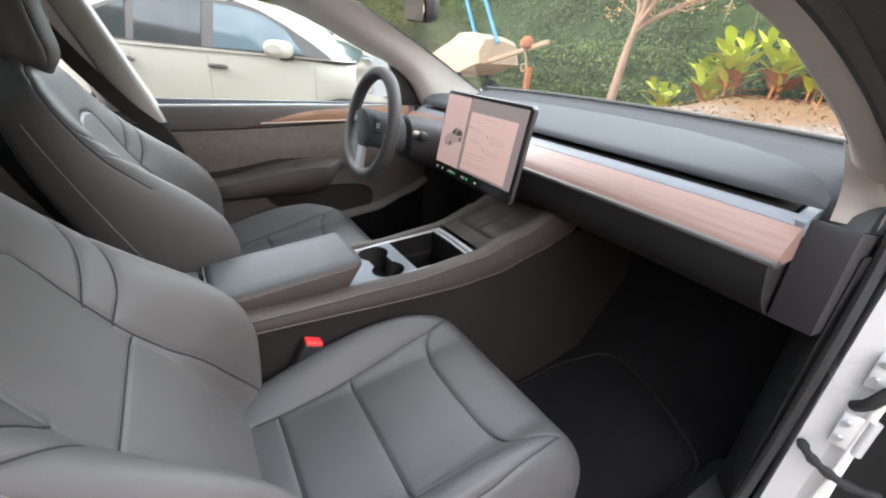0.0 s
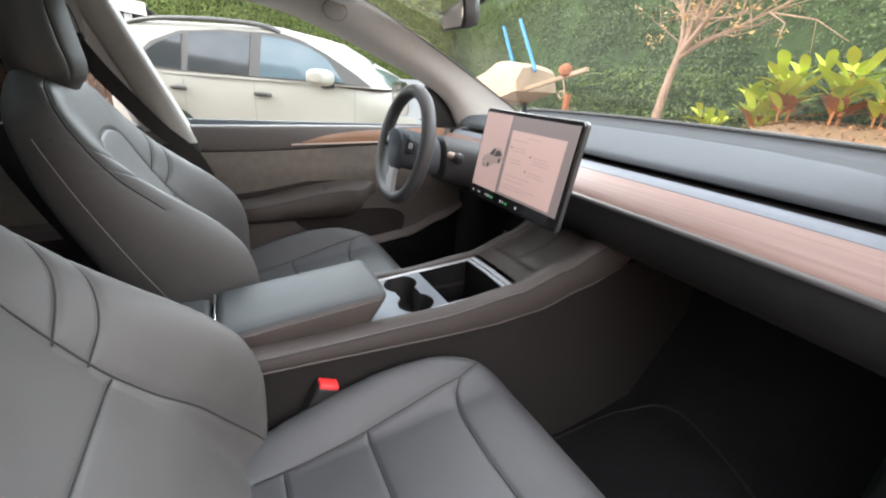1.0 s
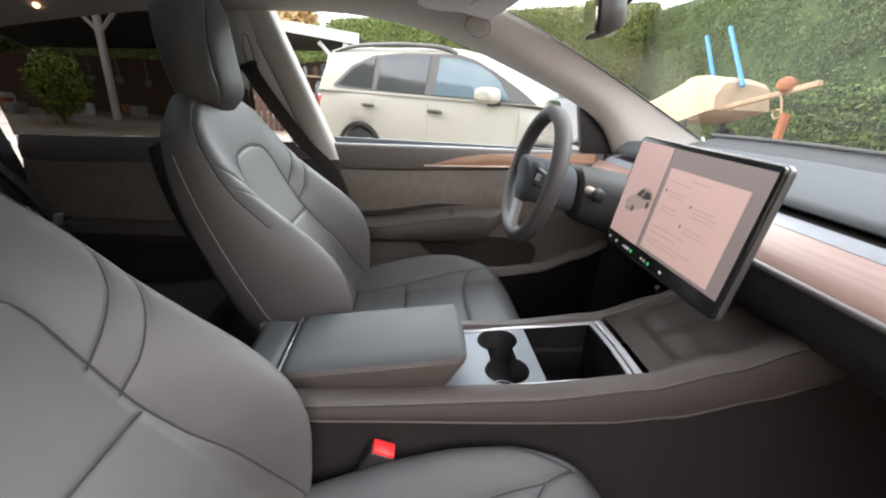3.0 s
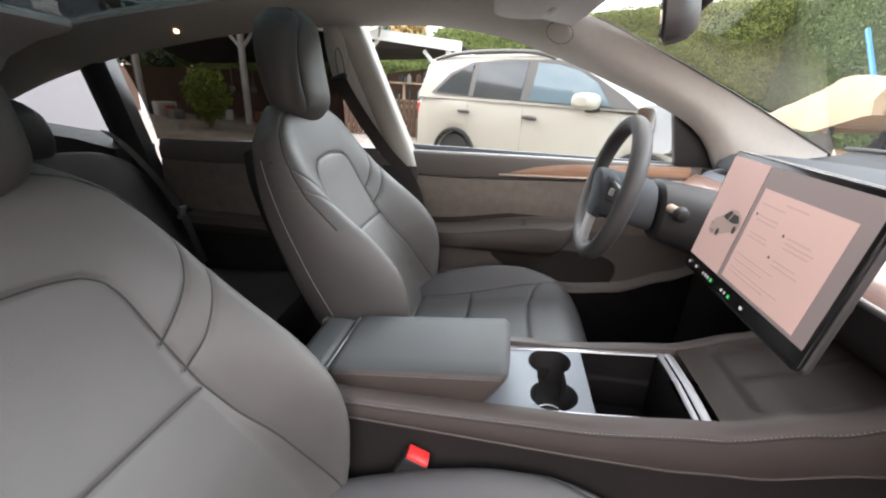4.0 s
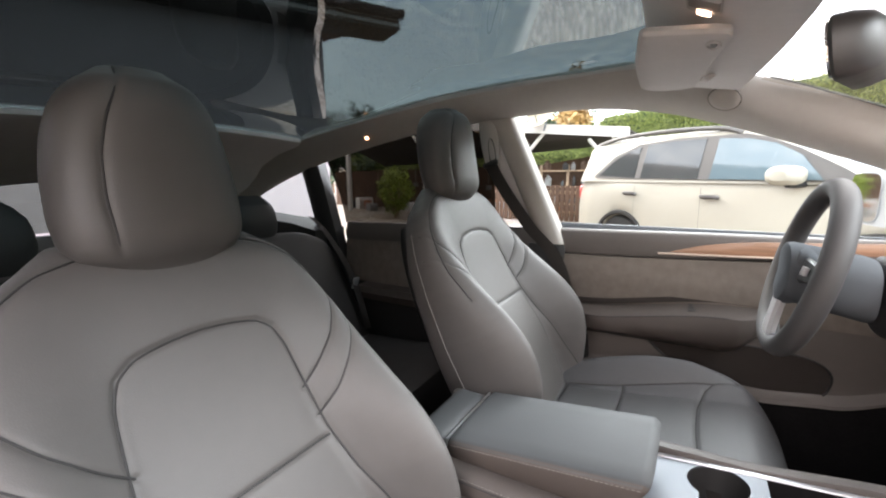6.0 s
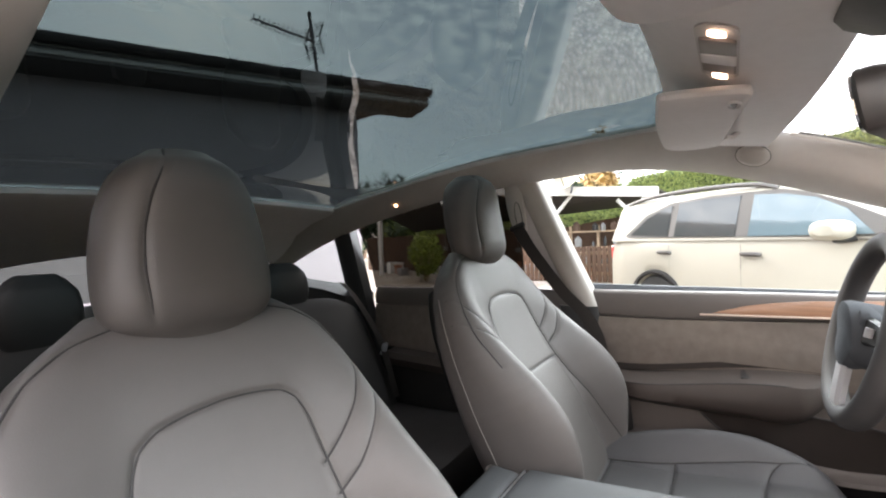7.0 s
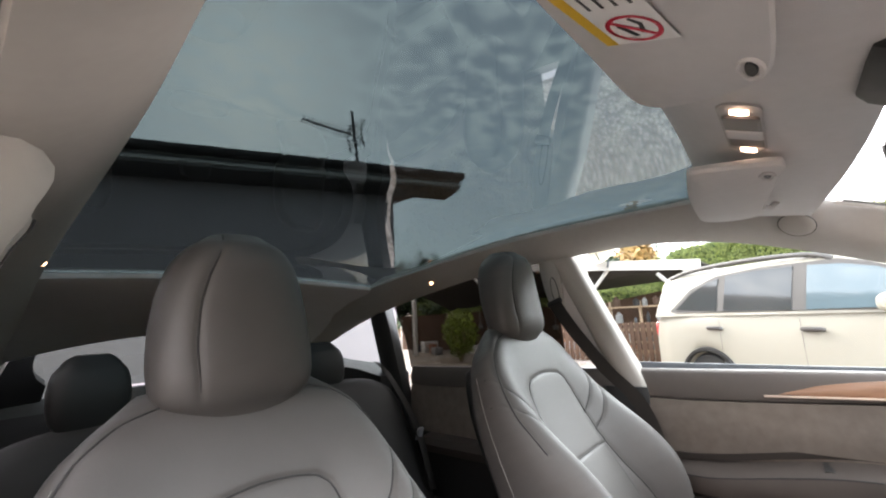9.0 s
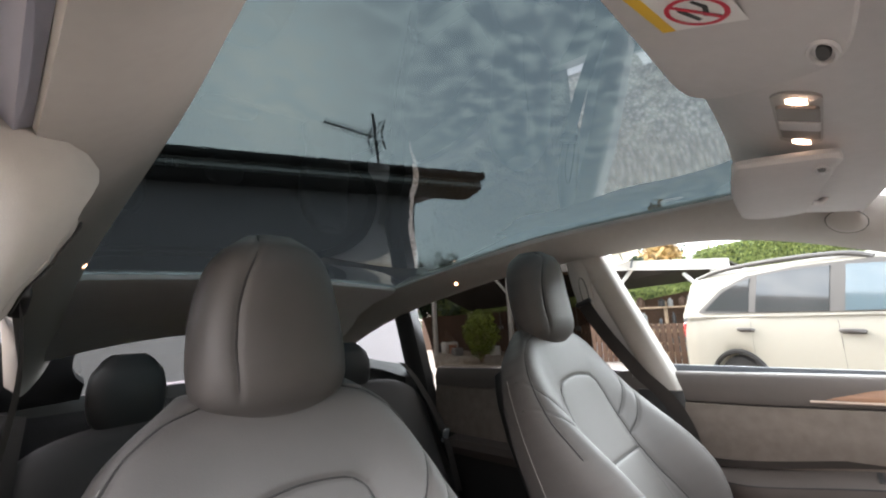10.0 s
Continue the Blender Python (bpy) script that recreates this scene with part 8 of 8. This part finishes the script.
part("fascia", bm, FASCIA, house, "dark fascia and soffit")
SOFFIT = mat("grey_soffit", (0.30, 0.28, 0.27), 0.7, vary=0.1)
for z, h in ((2.985, 0.012), (2.925, 0.012), (2.872, 0.035)):
    bm = bmesh.new()
    box(bm, (15.5, 0.02, h), pose(-6.74, 0.045, z), 0.003)
    part("fascia_bead", bm, SOFFIT, house, "grey raised bead along the fascia")
bm = bmesh.new()
loft(bm, [[(x, 0.04 + 0.055 * (1 - math.cos(a)) , 3.00 - 0.075 * math.sin(a)) for a in [math.pi * k / 8 for k in range(9)]] for x in (-14.5, 1.02)], around=False)
bmesh.ops.solidify(bm, geom=bm.faces[:], thickness=0.004)
part("gutter", bm, FASCIA, house, "dark half-round gutter")
METAL_D = mat("dark_antenna_metal", (0.03, 0.03, 0.03), 0.6)
ant = thing("tv_antenna", "dark metal television antenna above the eaves", "antenna")
bm = bmesh.new()
tube(bm, [(-2.29, -3.35, 2.9), (-2.187, -3.35, 3.70)], 0.017, 8)
part("mast", bm, METAL_D, ant)
A0, A1 = Vector((-2.22, -3.35, 3.41)), Vector((-1.56, -3.36, 3.38))
bm = bmesh.new()
tube(bm, [A0, A1], 0.010, 6)
part("boom", bm, METAL_D, ant)
for k in range(13):
    c = A0.lerp(A1, 0.1 + 0.9 * k / 12)
    s = 0.055 - 0.0015 * k
    bm = bmesh.new()
    tube(bm, [c + Vector((0.0, -s, -s * 0.6)), c + Vector((0.0, s, s * 0.6))], 0.006, 5)
    part("element", bm, METAL_D, ant)
for s in (-1, 1):
    bm = bmesh.new()
    for j in range(5):
        c = Vector((-2.23, -3.35, 3.42 + s * (0.03 + 0.03 * j)))
        tube(bm, [c + Vector((0, -0.13, 0)), c + Vector((0, 0.13, 0))], 0.004, 5)
    tube(bm, [(-2.21, -3.47, 3.42), (-2.27, -3.47, 3.42 + s * 0.17)], 0.008, 5)
    tube(bm, [(-2.21, -3.23, 3.42), (-2.27, -3.23, 3.42 + s * 0.17)], 0.008, 5)
    part("reflector", bm, METAL_D, ant)
